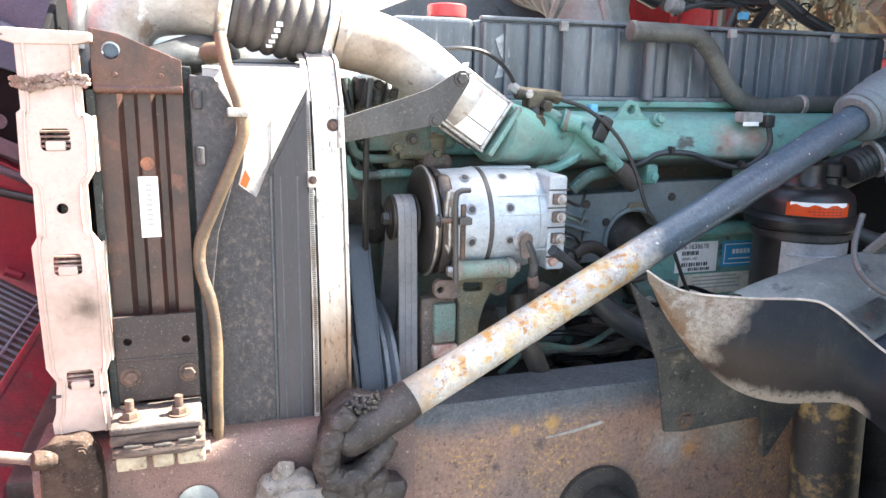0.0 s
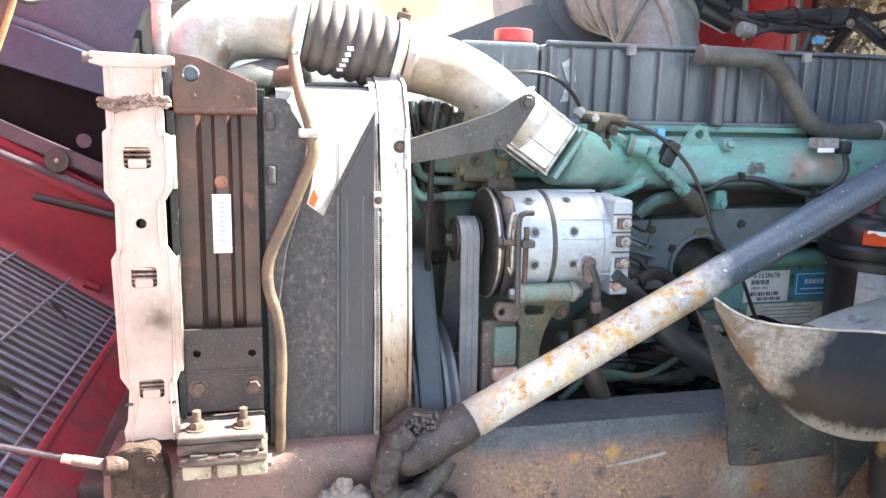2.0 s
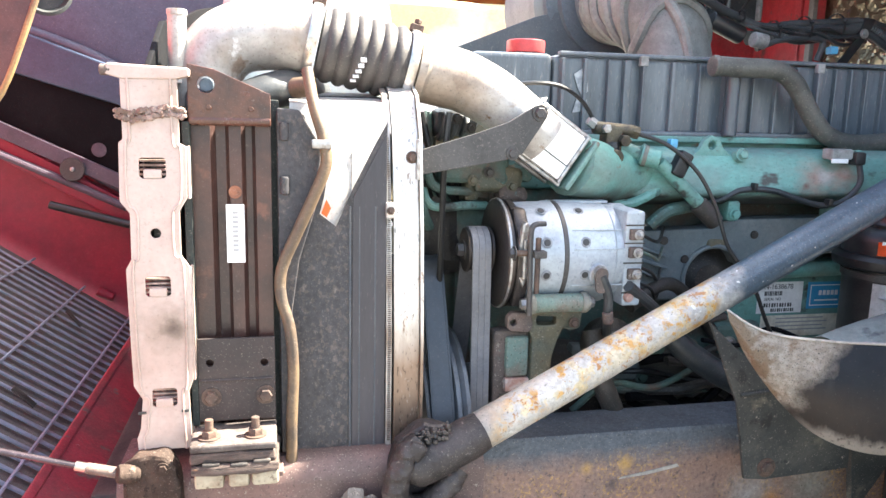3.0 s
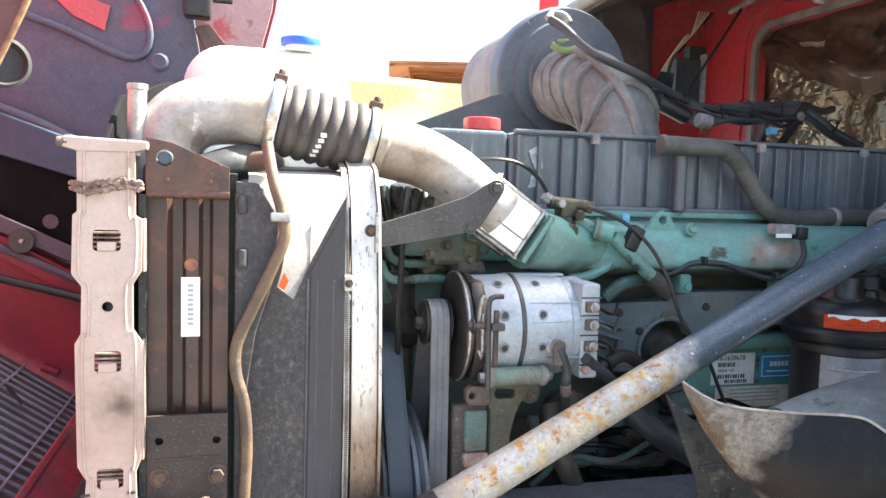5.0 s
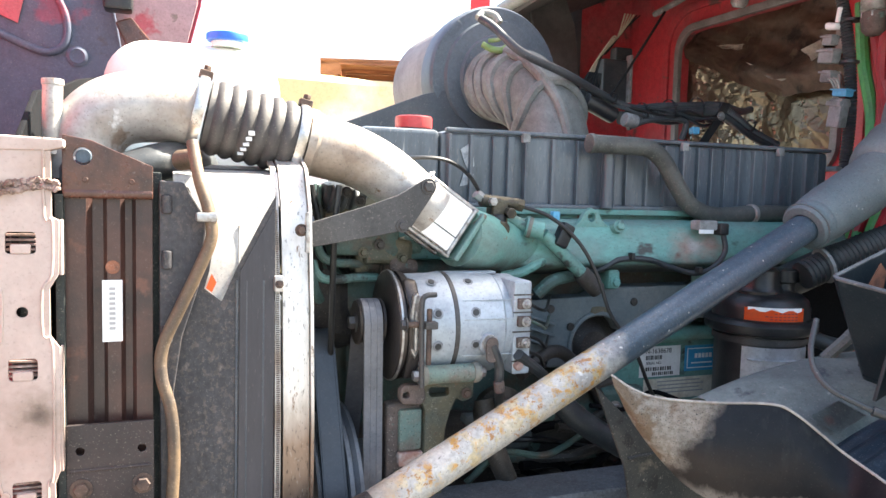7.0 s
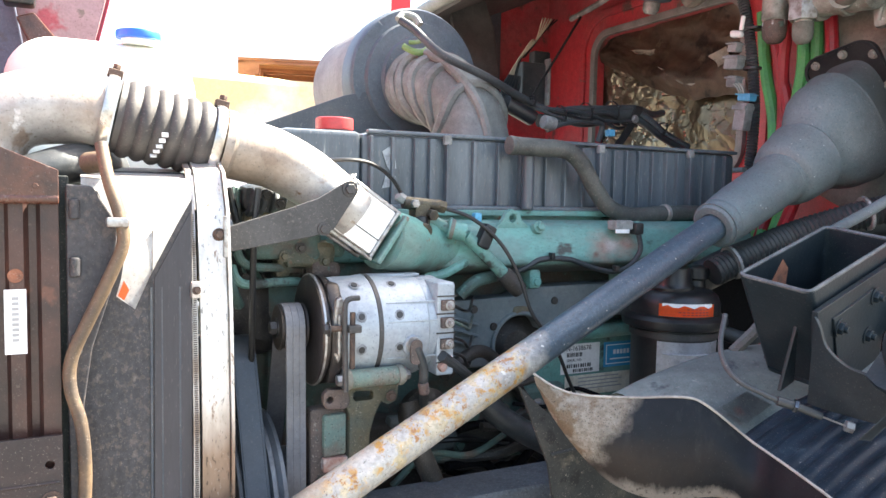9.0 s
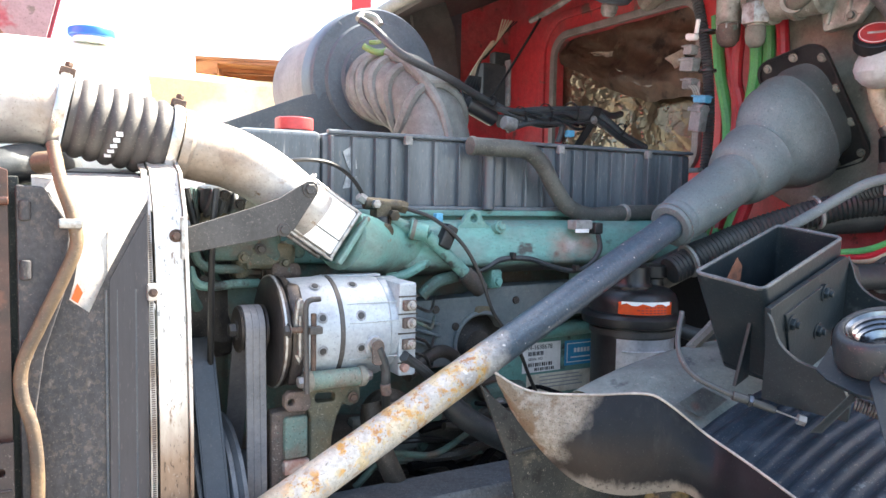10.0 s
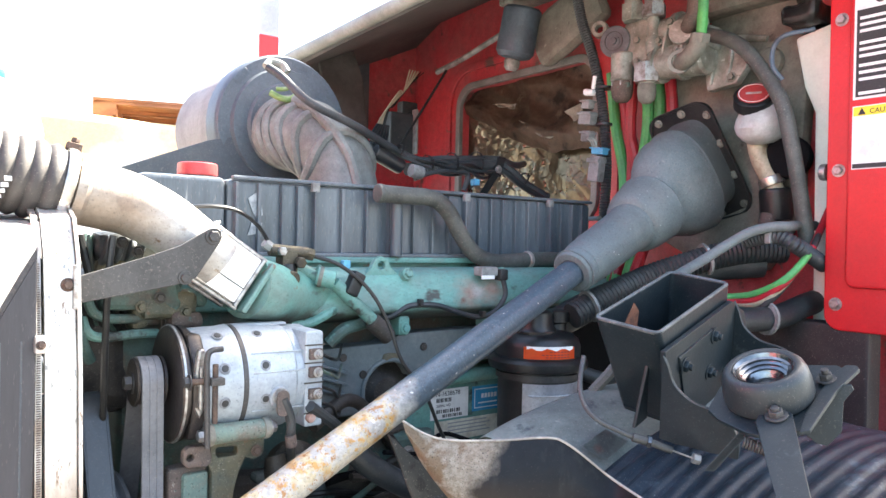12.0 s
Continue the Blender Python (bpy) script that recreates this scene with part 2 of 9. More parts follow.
M_block = mat("dark_blue_cast_iron", (0.113, 0.138, 0.145), (0.172, 0.182, 0.178), scale=9, rough=0.6, bump=0.35)
M_grime = mat("oily_black_iron", (0.024, 0.021, 0.019), (0.055, 0.046, 0.039), scale=10, rough=0.6, bump=0.6, bscale=90)
M_alt = mat("silver_grey_casting", (0.372, 0.405, 0.432), (0.265, 0.284, 0.312), scale=9, rough=0.5, metal=0.25, bump=0.18,
            spots=[((0.22, 0.19, 0.18), 55, 0.69), ((0.20, 0.17, 0.19), 14, 0.66)], vary=0.12)
M_rod = mat("dark_strut_chrome", (0.065, 0.048, 0.055), (0.045, 0.035, 0.040), scale=20, rough=0.3, metal=0.6, bump=0.05)
M_altgrime = mat("greasy_casting_stain", (0.16, 0.165, 0.175), (0.27, 0.28, 0.30), scale=120, rough=0.6, bump=0.1)
M_altfan = mat("dark_fan_plate", (0.035, 0.03, 0.03), (0.075, 0.06, 0.05), scale=20, rough=0.4, metal=0.5, bump=0.2)
M_black = mat("black_plastic", (0.011, 0.011, 0.012), (0.022, 0.021, 0.020), scale=15, rough=0.4, bump=0.12, grit=0.04)
M_rubber = mat("black_rubber_hose", (0.021, 0.025, 0.028), (0.042, 0.044, 0.045), scale=12, rough=0.5, bump=0.2, grit=0.07)
M_belt = mat("belt_rubber", (0.024, 0.033, 0.043), (0.032, 0.039, 0.048), scale=10, rough=0.45, bump=0.08, grit=0.04)
M_greenw = mat("worn_green_paint", (0.125, 0.180, 0.150), (0.145, 0.125, 0.100), scale=22, rough=0.65, bump=0.4, grit=0.3,
               spots=[((0.20, 0.13, 0.10), 50, 0.62), ((0.06, 0.06, 0.05), 35, 0.66)])
M_olive = mat("oily_olive_casting", (0.105, 0.088, 0.052), (0.075, 0.080, 0.058), scale=16, rough=0.6, bump=0.4, grit=0.25,
              spots=[((0.17, 0.085, 0.05), 40, 0.64), ((0.03, 0.026, 0.02), 30, 0.66)])
M_rustcast = mat("rust_brown_casting", (0.115, 0.080, 0.066), (0.075, 0.060, 0.052), scale=18, rough=0.75, bump=0.5, grit=0.3,
                 spots=[((0.10, 0.15, 0.125), 26, 0.63)])
M_conduit = mat("dusty_black_conduit", (0.030, 0.034, 0.038), (0.052, 0.054, 0.056), scale=14, rough=0.5, bump=0.1, grit=0.1)
M_tallhose = mat("dusty_dark_hose", (0.088, 0.088, 0.078), (0.055, 0.055, 0.050), scale=14, rough=0.55, bump=0.2, grit=0.2)
M_beltw = mat("worn_grey_belt", (0.150, 0.146, 0.156), (0.112, 0.111, 0.119), scale=10, rough=0.5, bump=0.1)
M_shaft = mat("painted_shaft", (0.470, 0.437, 0.390), (0.385, 0.357, 0.324), scale=18, rough=0.32, bump=0.22, bscale=160, grit=0.25,
              spots=[((0.48, 0.385, 0.24), 34, 0.50, 7, 0.41), ((0.44, 0.235, 0.06), 40, 0.535, 7, 0.42), ((0.33, 0.15, 0.045), 90, 0.56, 14, 0.46), ((0.13, 0.12, 0.115), 36, 0.735)],
              grad=[("x", 0.655, 0.715, (0.062, 0.088, 0.112), 0.10), ("x", 0.335, 0.285, (0.27, 0.235, 0.20), 0.05)], vary=0.25, chips=((0.60, 0.57, 0.52), 75, 0.715))
M_shaftcollar = mat("mud_caked_steel", (0.036, 0.028, 0.026), (0.017, 0.013, 0.012), scale=26, rough=0.6, bump=1.0, bscale=140, grit=0.12,
                    spots=[((0.20, 0.17, 0.145), 90, 0.66)])
# The gradient colours the bulb end darker in place of its shading
M_boot = mat("grey_rubber_boot", (0.127, 0.155, 0.160), (0.158, 0.179, 0.177), scale=7, rough=0.55, bump=0.35, grit=0.16,
             spots=[((0.22, 0.235, 0.23), 20, 0.66), ((0.38, 0.39, 0.38), 90, 0.69), ((0.19, 0.165, 0.135), 24, 0.68)],
             grad=("x", 1.47, 1.56, (0.086, 0.090, 0.088), 0.08), chips=((0.36, 0.37, 0.36), 85, 0.735))
M_liner = mat("black_liner_plastic", (0.008, 0.017, 0.028), (0.016, 0.028, 0.042), scale=7, rough=0.5, bump=0.25, spec=0.32, mottle=0.3,
              spots=[((0.040, 0.060, 0.080), 14, 0.60), ((0.060, 0.080, 0.095), 45, 0.60, 10, 0.46), ((0.22, 0.235, 0.24), 70, 0.69)])
M_hump = mat("dusty_liner_plastic", (0.142, 0.166, 0.154), (0.094, 0.109, 0.106), scale=5, rough=0.62, bump=0.2, grit=0.16, mottle=0.2, spots=[((0.19, 0.20, 0.185), 34, 0.68), ((0.040, 0.050, 0.056), 12, 0.64)])
M_redchip = mat("chipped_red_paint", (0.30, 0.030, 0.045), (0.20, 0.045, 0.05), scale=9, rough=0.6, bump=0.4, vary=0.2, mottle=0.2,
                spots=[((0.16, 0.11, 0.095), 22, 0.60), ((0.55, 0.48, 0.46), 45, 0.715), ((0.42, 0.02, 0.04), 30, 0.66)])


def flap_material():
    """Black plastic with a dried pale mud fan at its tip, brown smears and a gritty lower lip, laid out on the sheet's own u and v."""
    m = bpy.data.materials.new("mud_stained_flap")
    m.use_nodes = True
    nt = m.node_tree
    n, link = nt.nodes, nt.links.new
    bs = n["Principled BSDF"]
    uv = n.new("ShaderNodeUVMap")
    sep = n.new("ShaderNodeSeparateXYZ")
    link(uv.outputs[0], sep.inputs[0])
    geo = n.new("ShaderNodeNewGeometry")

    def val(v, sock):
        if isinstance(v, (int, float)):
            sock.default_value = v
        else:
            link(v, sock)

    def calc(op, a, b=0.0, c=0.0):
        x = n.new("ShaderNodeMath")
        x.operation = op
        for k, v in enumerate((a, b, c)):
            val(v, x.inputs[k])
        return x.outputs[0]

    def grain(scale, detail=4.0, rough=0.6, squash=None):
        src = geo.outputs["Position"]
        if squash:
            mp = n.new("ShaderNodeMapping")
            mp.inputs["Scale"].default_value = squash
            link(src, mp.inputs[0])
            src = mp.outputs[0]
        t = n.new("ShaderNodeTexNoise")
        t.inputs["Scale"].default_value, t.inputs["Detail"].default_value, t.inputs["Roughness"].default_value = scale, detail, rough
        link(src, t.inputs["Vector"])
        return t.outputs["Fac"]

    def step(v, a, b, top=1.0):
        r = n.new("ShaderNodeMapRange")
        val(v, r.inputs[0])
        r.inputs[1].default_value, r.inputs[2].default_value, r.inputs[4].default_value = a, b, top
        return r.outputs[0]

    def mix(fac, a, b):
        x = n.new("ShaderNodeMix")
        x.data_type = "RGBA"
        val(fac, x.inputs[0])
        for v, k in ((a, 6), (b, 7)):
            if isinstance(v, tuple):
                x.inputs[k].default_value = (*v, 1)
            else:
                link(v, x.inputs[k])
        return x.outputs[2]

    u, v = sep.outputs[0], sep.outputs[1]
    wob, fine, speck = grain(26.0), grain(150.0), grain(330.0, 2.0)
    streak = grain(38.0, 4.0, 0.6, (1.0, 1.0, 0.14))
    col = mix(step(grain(9.0), 0.42, 0.62), (0.014, 0.016, 0.021), (0.024, 0.026, 0.031))
    col = mix(step(streak, 0.56, 0.70, 0.6), col, (0.055, 0.056, 0.058))
    # brown-black stain below the mud fan
    col = mix(calc("MULTIPLY", step(calc("MULTIPLY_ADD", wob, 0.2, u), 0.62, 0.42), step(v, 0.35, 0.6)), col, (0.050, 0.040, 0.034))
    ub = calc("MULTIPLY_ADD", v, 0.10, calc("MULTIPLY_ADD", wob, 0.10, u))
    lim = calc("MULTIPLY_ADD", u, -3.8, 1.74)
    vb = calc("SUBTRACT", calc("MULTIPLY_ADD", wob, 0.30, v), lim)
    fan = calc("MULTIPLY", step(ub, 0.375, 0.335), step(vb, 0.23, 0.08))
    mud = mix(step(fine, 0.42, 0.6), (0.43, 0.385, 0.325), (0.31, 0.268, 0.215))
    mud = mix(step(calc("MULTIPLY_ADD", grain(48.0), 0.7, calc("MULTIPLY", u, -0.9)), 0.19, 0.27, 0.8), mud, (0.22, 0.15, 0.09))
    fan = calc("MULTIPLY", fan, step(grain(700.0, 2.0), 0.30, 0.42))
    col = mix(fan, col, mud)
    # gritty pale lip with runs of mud
    lip = calc("MULTIPLY", step(calc("MULTIPLY_ADD", streak, 0.34, v), 1.02, 1.10), calc("MULTIPLY", step(u, 0.22, 0.30), step(u, 0.60, 0.56)))
    lip = calc("MULTIPLY", lip, step(fine, 0.28, 0.46))
    col = mix(lip, col, (0.30, 0.265, 0.225))
    col = mix(step(speck, 0.66, 0.70, 0.12), col, (0.22, 0.20, 0.18))
    link(col, bs.inputs["Base Color"])
    rough = n.new("ShaderNodeMath")
    rough.operation = "MULTIPLY_ADD"
    link(fan, rough.inputs[0])
    rough.inputs[1].default_value, rough.inputs[2].default_value = 0.35, 0.45
    link(rough.outputs[0], bs.inputs["Roughness"])
    bs.inputs["Specular IOR Level"].default_value = 0.3
    bp = n.new("ShaderNodeBump")
    bp.inputs["Strength"].default_value, bp.inputs["Distance"].default_value = 0.25, 0.002
    link(fine, bp.inputs["Height"])
    link(bp.outputs[0], bs.inputs["Normal"])
    return m


M_flap = flap_material()
M_flapplate = mat("dirty_black_plate", (0.028, 0.029, 0.028), (0.055, 0.052, 0.045), scale=12, rough=0.6, bump=0.3,
                  spots=[((0.10, 0.088, 0.066), 14, 0.58), ((0.012, 0.012, 0.012), 22, 0.60), ((0.16, 0.14, 0.105), 70, 0.64, 9, 0.50), ((0.22, 0.19, 0.15), 120, 0.67)], grit=0.16)
M_blacksteel = mat("black_painted_steel", (0.010, 0.017, 0.022), (0.019, 0.026, 0.030), scale=10, rough=0.45, bump=0.15, grit=0.05, spec=0.32,
                   spots=[((0.11, 0.115, 0.12), 150, 0.74), ((0.042, 0.050, 0.055), 18, 0.64)])
M_wornsteel = mat("worn_paint_edge", (0.105, 0.115, 0.120), (0.060, 0.066, 0.070), scale=30, rough=0.5, metal=0.2, bump=0.2, grit=0.2)
M_rustspot = mat("rust_scab", (0.26, 0.10, 0.055), (0.15, 0.07, 0.045), scale=60, rough=0.85, bump=0.6)
M_edge = mat("worn_plastic_edge", (0.36, 0.33, 0.29), (0.22, 0.20, 0.18), scale=30, rough=0.7, bump=0.2)
M_cuprubber = mat("scuffed_grey_rubber", (0.016, 0.021, 0.025), (0.026, 0.031, 0.034), scale=12, rough=0.45, bump=0.25, grit=0.08, spots=[((0.06, 0.065, 0.066), 60, 0.70)])
M_chrome = mat("bright_steel", (0.20, 0.21, 0.225), (0.10, 0.105, 0.115), scale=30, rough=0.22, metal=1.0, bump=0.15, vary=0.15, mottle=0.2)
M_red = mat("red_cab_paint", (0.62, 0.014, 0.020), (0.56, 0.016, 0.022), scale=4, rough=0.36, bump=0.05, vary=0.06, grit=0.04, mottle=0.05)
# Besides dust, the lifted pinkish red carries some lens haze
M_redd = mat("dusty_hazy_red_paint", (0.47, 0.044, 0.054), (0.40, 0.075, 0.078), scale=5, rough=0.5, bump=0.15, vary=0.12, mottle=0.2,
             spots=[((0.13, 0.060, 0.052), 7, 0.60), ((0.17, 0.10, 0.085), 14, 0.64), ((0.06, 0.035, 0.032), 11, 0.69)])
M_hoodliner = mat("dark_hood_liner", (0.068, 0.078, 0.118), (0.092, 0.082, 0.112), scale=4, rough=0.6, bump=0.15, mottle=0.16, spots=[((0.20, 0.055, 0.085), 5, 0.63), ((0.060, 0.056, 0.070), 9, 0.62)])
# Hood red made darker and bluer, with shade and skylight in the colour
M_hoodred = mat("skylight_crimson_skin", (0.235, 0.014, 0.036), (0.185, 0.018, 0.038), scale=5, rough=0.55, bump=0.1, vary=0.08, mottle=0.15, grit=0.05)
# Sky sheen on the liner is put into this colour
M_skyband = mat("sky_sheen_liner_band", (0.040, 0.062, 0.105), (0.032, 0.046, 0.078), scale=6, rough=0.45, bump=0.1, mottle=0.15, grit=0.06)
M_hoodstrip = mat("purple_grey_flange", (0.075, 0.055, 0.075), (0.055, 0.042, 0.058), scale=9, rough=0.55, bump=0.1, mottle=0.15, spots=[((0.16, 0.05, 0.07), 12, 0.66)])
M_redwindow = mat("exposed_red_skin", (0.50, 0.07, 0.09), (0.44, 0.09, 0.10), scale=8, rough=0.5, bump=0.05)
M_hoodpink = mat("faded_red_inner_skin", (0.40, 0.25, 0.255), (0.30, 0.20, 0.20), scale=5, rough=0.65, bump=0.15, spots=[((0.40, 0.09, 0.11), 7, 0.62), ((0.20, 0.14, 0.12), 18, 0.64)])
M_grille = mat("grey_grille_bar", (0.235, 0.275, 0.345), (0.175, 0.200, 0.245), scale=12, rough=0.55, bump=0.15, spec=0.3)
M_armsteel = mat("grey_arm_steel", (0.050, 0.047, 0.046), (0.074, 0.069, 0.067), scale=12, rough=0.5, metal=0.3, bump=0.2)
M_lamphousing = mat("brown_composite_shell", (0.105, 0.060, 0.055), (0.070, 0.045, 0.045), scale=10, rough=0.6, bump=0.3, spots=[((0.22, 0.15, 0.09), 40, 0.68)])
M_ochre = mat("ochre_resin_edge", (0.30, 0.20, 0.09), (0.16, 0.10, 0.06), scale=25, rough=0.7, bump=0.4)
M_lampbucket = mat("grey_green_lamp_bucket", (0.047, 0.054, 0.052), (0.033, 0.036, 0.036), scale=12, rough=0.6, bump=0.2)
M_tank = mat("white_translucent_tank", (0.84, 0.88, 0.80), (0.78, 0.81, 0.72), scale=6, rough=0.4, bump=0.05, vary=0.04, trans=0.3, grit=0.03, mottle=0.05)
M_bluecap = mat("blue_cap", (0.03, 0.16, 0.62), rough=0.4, bump=0.05, vary=0.06, grit=0.05, mottle=0.05)
M_redcap = mat("red_cap", (0.46, 0.05, 0.05), (0.38, 0.05, 0.05), scale=30, rough=0.45, bump=0.1, grit=0.05, mottle=0.05)
M_filter = mat("air_cleaner_black", (0.055, 0.064, 0.076), (0.085, 0.088, 0.092), scale=5, rough=0.5, bump=0.12)
M_cover = mat("blue_black_cover", (0.075, 0.091, 0.110), (0.106, 0.119, 0.133), scale=5, rough=0.42, bump=0.06)
M_filterside = mat("dusty_air_cleaner_can", (0.28, 0.27, 0.25), (0.20, 0.19, 0.18), scale=6, rough=0.7, bump=0.2)
M_ducthose = mat("brown_grey_rubber_duct", (0.183, 0.189, 0.176), (0.122, 0.122, 0.112), scale=8, rough=0.62, bump=0.2, mottle=0.22, spots=[((0.25, 0.25, 0.235), 30, 0.66)])
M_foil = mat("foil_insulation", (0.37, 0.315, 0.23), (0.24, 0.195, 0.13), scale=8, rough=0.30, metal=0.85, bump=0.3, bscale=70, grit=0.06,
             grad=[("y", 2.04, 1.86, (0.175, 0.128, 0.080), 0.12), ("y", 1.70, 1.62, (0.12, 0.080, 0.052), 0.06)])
M_foilscrap = mat("dull_torn_foil", (0.27, 0.23, 0.18), (0.16, 0.13, 0.10), scale=20, rough=0.5, metal=0.4, bump=0.6, bscale=60)
M_insul = mat("brown_foil_faced_felt", (0.169, 0.111, 0.076), (0.101, 0.068, 0.049), scale=9, rough=0.5, metal=0.25, bump=0.6, bscale=60, grit=0.1,
              spots=[((0.24, 0.185, 0.13), 16, 0.63), ((0.035, 0.026, 0.021), 9, 0.60)])
M_seal = mat("grey_rubber_seal", (0.225, 0.205, 0.195), (0.15, 0.14, 0.13), scale=12, rough=0.6, bump=0.2)
M_dial = mat("grey_blue_plastic", (0.115, 0.125, 0.140), (0.085, 0.090, 0.098), scale=14, rough=0.55, bump=0.15)
M_dirtyalu = mat("dirty_cast_aluminium", (0.31, 0.315, 0.275), (0.165, 0.165, 0.138), scale=16, rough=0.45, metal=0.15, bump=0.3, mottle=0.2, spots=[((0.50, 0.50, 0.46), 45, 0.63), ((0.07, 0.066, 0.052), 30, 0.65)])
M_crust = mat("pale_dried_mud", (0.20, 0.18, 0.165), (0.10, 0.085, 0.075), scale=30, rough=0.9, bump=0.8, bscale=120, grit=0.3, spec=0.2)
M_mudalu = mat("mud_brown_casting", (0.200, 0.192, 0.160), (0.130, 0.122, 0.100), scale=8, rough=0.72, bump=0.4, mottle=0.2, spots=[((0.30, 0.29, 0.255), 30, 0.68), ((0.07, 0.062, 0.050), 14, 0.66)])
M_motor = mat("blue_grey_motor", (0.090, 0.121, 0.158), (0.072, 0.090, 0.112), scale=12, rough=0.5, metal=0.2, bump=0.15)
M_greenhose = mat("green_air_line", (0.094, 0.398, 0.111), (0.083, 0.309, 0.111), scale=14, rough=0.45, bump=0.1)
M_redhose = mat("red_air_line", (0.42, 0.014, 0.028), (0.34, 0.016, 0.026), scale=14, rough=0.45, bump=0.1)
M_whitewire = mat("cream_wire", (0.44, 0.385, 0.28), rough=0.5, bump=0.1)
M_connector = mat("grey_connector", (0.26, 0.255, 0.245), (0.15, 0.145, 0.135), scale=25, rough=0.6, bump=0.2, mottle=0.2, spots=[((0.42, 0.41, 0.39), 60, 0.64)])
M_bluecon = mat("pale_blue_clip", (0.10, 0.36, 0.55), rough=0.5, bump=0.1)
M_brass = mat("dirty_brass", (0.10, 0.085, 0.055), (0.05, 0.042, 0.034), scale=40, rough=0.5, metal=0.5, bump=0.4)
M_fluid = mat("milky_reservoir", (0.56, 0.58, 0.58), (0.42, 0.42, 0.40), scale=10, rough=0.4, bump=0.08, trans=0.2, grit=0.05, mottle=0.05)
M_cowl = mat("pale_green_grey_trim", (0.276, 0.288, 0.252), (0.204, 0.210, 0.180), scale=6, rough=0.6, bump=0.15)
# One dark tone for the cowl panel and the far corner
M_cowlunder = mat("dark_cowl_tone", (0.060, 0.054, 0.051), (0.093, 0.084, 0.078), scale=8, rough=0.7, bump=0.2)
M_glass = mat("dark_windscreen", (0.02, 0.025, 0.03), rough=0.08, bump=0, vary=0.02, grit=0.05, mottle=0.05)
M_wood = mat("pallet_wood", (0.34, 0.15, 0.07), (0.26, 0.11, 0.05), scale=5, rough=0.8, bump=0.4, stretch=(0.3, 3, 3))
M_yellowgoods = mat("yellow_wrapped_goods", (0.80, 0.66, 0.32), (0.82, 0.78, 0.62), scale=2, rough=0.5, bump=0.1)
M_postveil = mat("post_glare_veil", (0.30, 0.34, 0.42), (0.26, 0.30, 0.38), scale=3, rough=0.6, bump=0.1)
M_whitegoods = mat("white_sacks", (0.82, 0.81, 0.78), (0.75, 0.74, 0.71), scale=2, rough=0.7, bump=0.2)
M_shock = mat("ochre_black_tube", (0.03, 0.028, 0.026), (0.24, 0.165, 0.07), scale=13, lo=0.5, hi=0.58, rough=0.6, bump=0.4)
M_silvercan = mat("silver_reservoir_label", (0.611, 0.624, 0.650), (0.468, 0.481, 0.507), scale=20, rough=0.42, metal=0.3, bump=0.08)
M_dirtycream = mat("dirty_cream_plastic", (0.46, 0.41, 0.29), (0.30, 0.25, 0.17), scale=20, rough=0.5, bump=0.15, grit=0.2)
M_greentie = mat("faded_green_tape", (0.15, 0.24, 0.07), (0.2, 0.26, 0.12), scale=40, rough=0.6, bump=0.2)
M_torn = mat("torn_label_film", (0.36, 0.37, 0.38), (0.22, 0.23, 0.24), scale=60, rough=0.4, bump=0.1)
M_linertab = mat("rusty_liner_tab", (0.10, 0.115, 0.112), (0.07, 0.075, 0.075), scale=20, rough=0.7, bump=0.4, stains=[((0.872, 0.752, 1.162), 0.012, (0.16, 0.06, 0.04))])
M_tyre = mat("tyre_rubber", (0.022, 0.021, 0.02), (0.04, 0.036, 0.032), scale=10, rough=0.8, bump=0.4)

# ---------------------------------------------------------------- mesh helpers
WORLD_AT = {}


def finish(name, bm, material, loc, parent=None, sharp=35):
    me = bpy.data.meshes.new(name)
    bmesh.ops.recalc_face_normals(bm, faces=bm.faces)
    bmesh.ops.translate(bm, verts=bm.verts, vec=-Vector(loc))
    for f in bm.faces:
        f.smooth = True
    bm.to_mesh(me)
    bm.free()
    me.set_sharp_from_angle(angle=radians(sharp))
    me.materials.append(material)
    ob = new(name, me)
    wn_ = ob.modifiers.new("even_shading", "WEIGHTED_NORMAL")
    wn_.keep_sharp = True
    base = WORLD_AT[parent.name] if parent else Vector((0, 0, 0))
    ob.location = Vector(loc) - base
    ob.parent = parent
    WORLD_AT[ob.name] = Vector(loc)
    return ob


def centre(bm):
    lo = [min(v.co[k] for v in bm.verts) for k in range(3)]
    hi = [max(v.co[k] for v in bm.verts) for k in range(3)]
    return Vector([(a + b) / 2 for a, b in zip(lo, hi)])


def part(name, bm, material, parent, label=""):
    ob = finish(name, bm, material, centre(bm), parent)
    return tagged(ob, label) if label else ob


def solo(name, bm, material, label, category, group="", kind=""):
    c = centre(bm)
    return tagged(finish(name, bm, material, c), label, category, group, kind)


def thing(name, loc, label, category, group="", kind=""):
    ob = new(name)
    ob.empty_display_size = 0.05
    ob.location = loc
    WORLD_AT[ob.name] = Vector(loc)
    return tagged(ob, label, category, group, kind)


def piece(name, me, parent, loc):
    """An object of its own on shared mesh data, at a place in the world."""
    ob = new(name, me)
    ob.parent = parent
    ob.location = Vector(loc) - WORLD_AT[parent.name]
    WORLD_AT[ob.name] = Vector(loc)
    return ob


def shared_mesh(name, bm, material):
    me = bpy.data.meshes.new(name)
    bmesh.ops.recalc_face_normals(bm, faces=bm.faces)
    for f in bm.faces:
        f.smooth = True
    bm.to_mesh(me)
    bm.free()
    me.set_sharp_from_angle(angle=radians(35))
    me.materials.append(material)
    return me


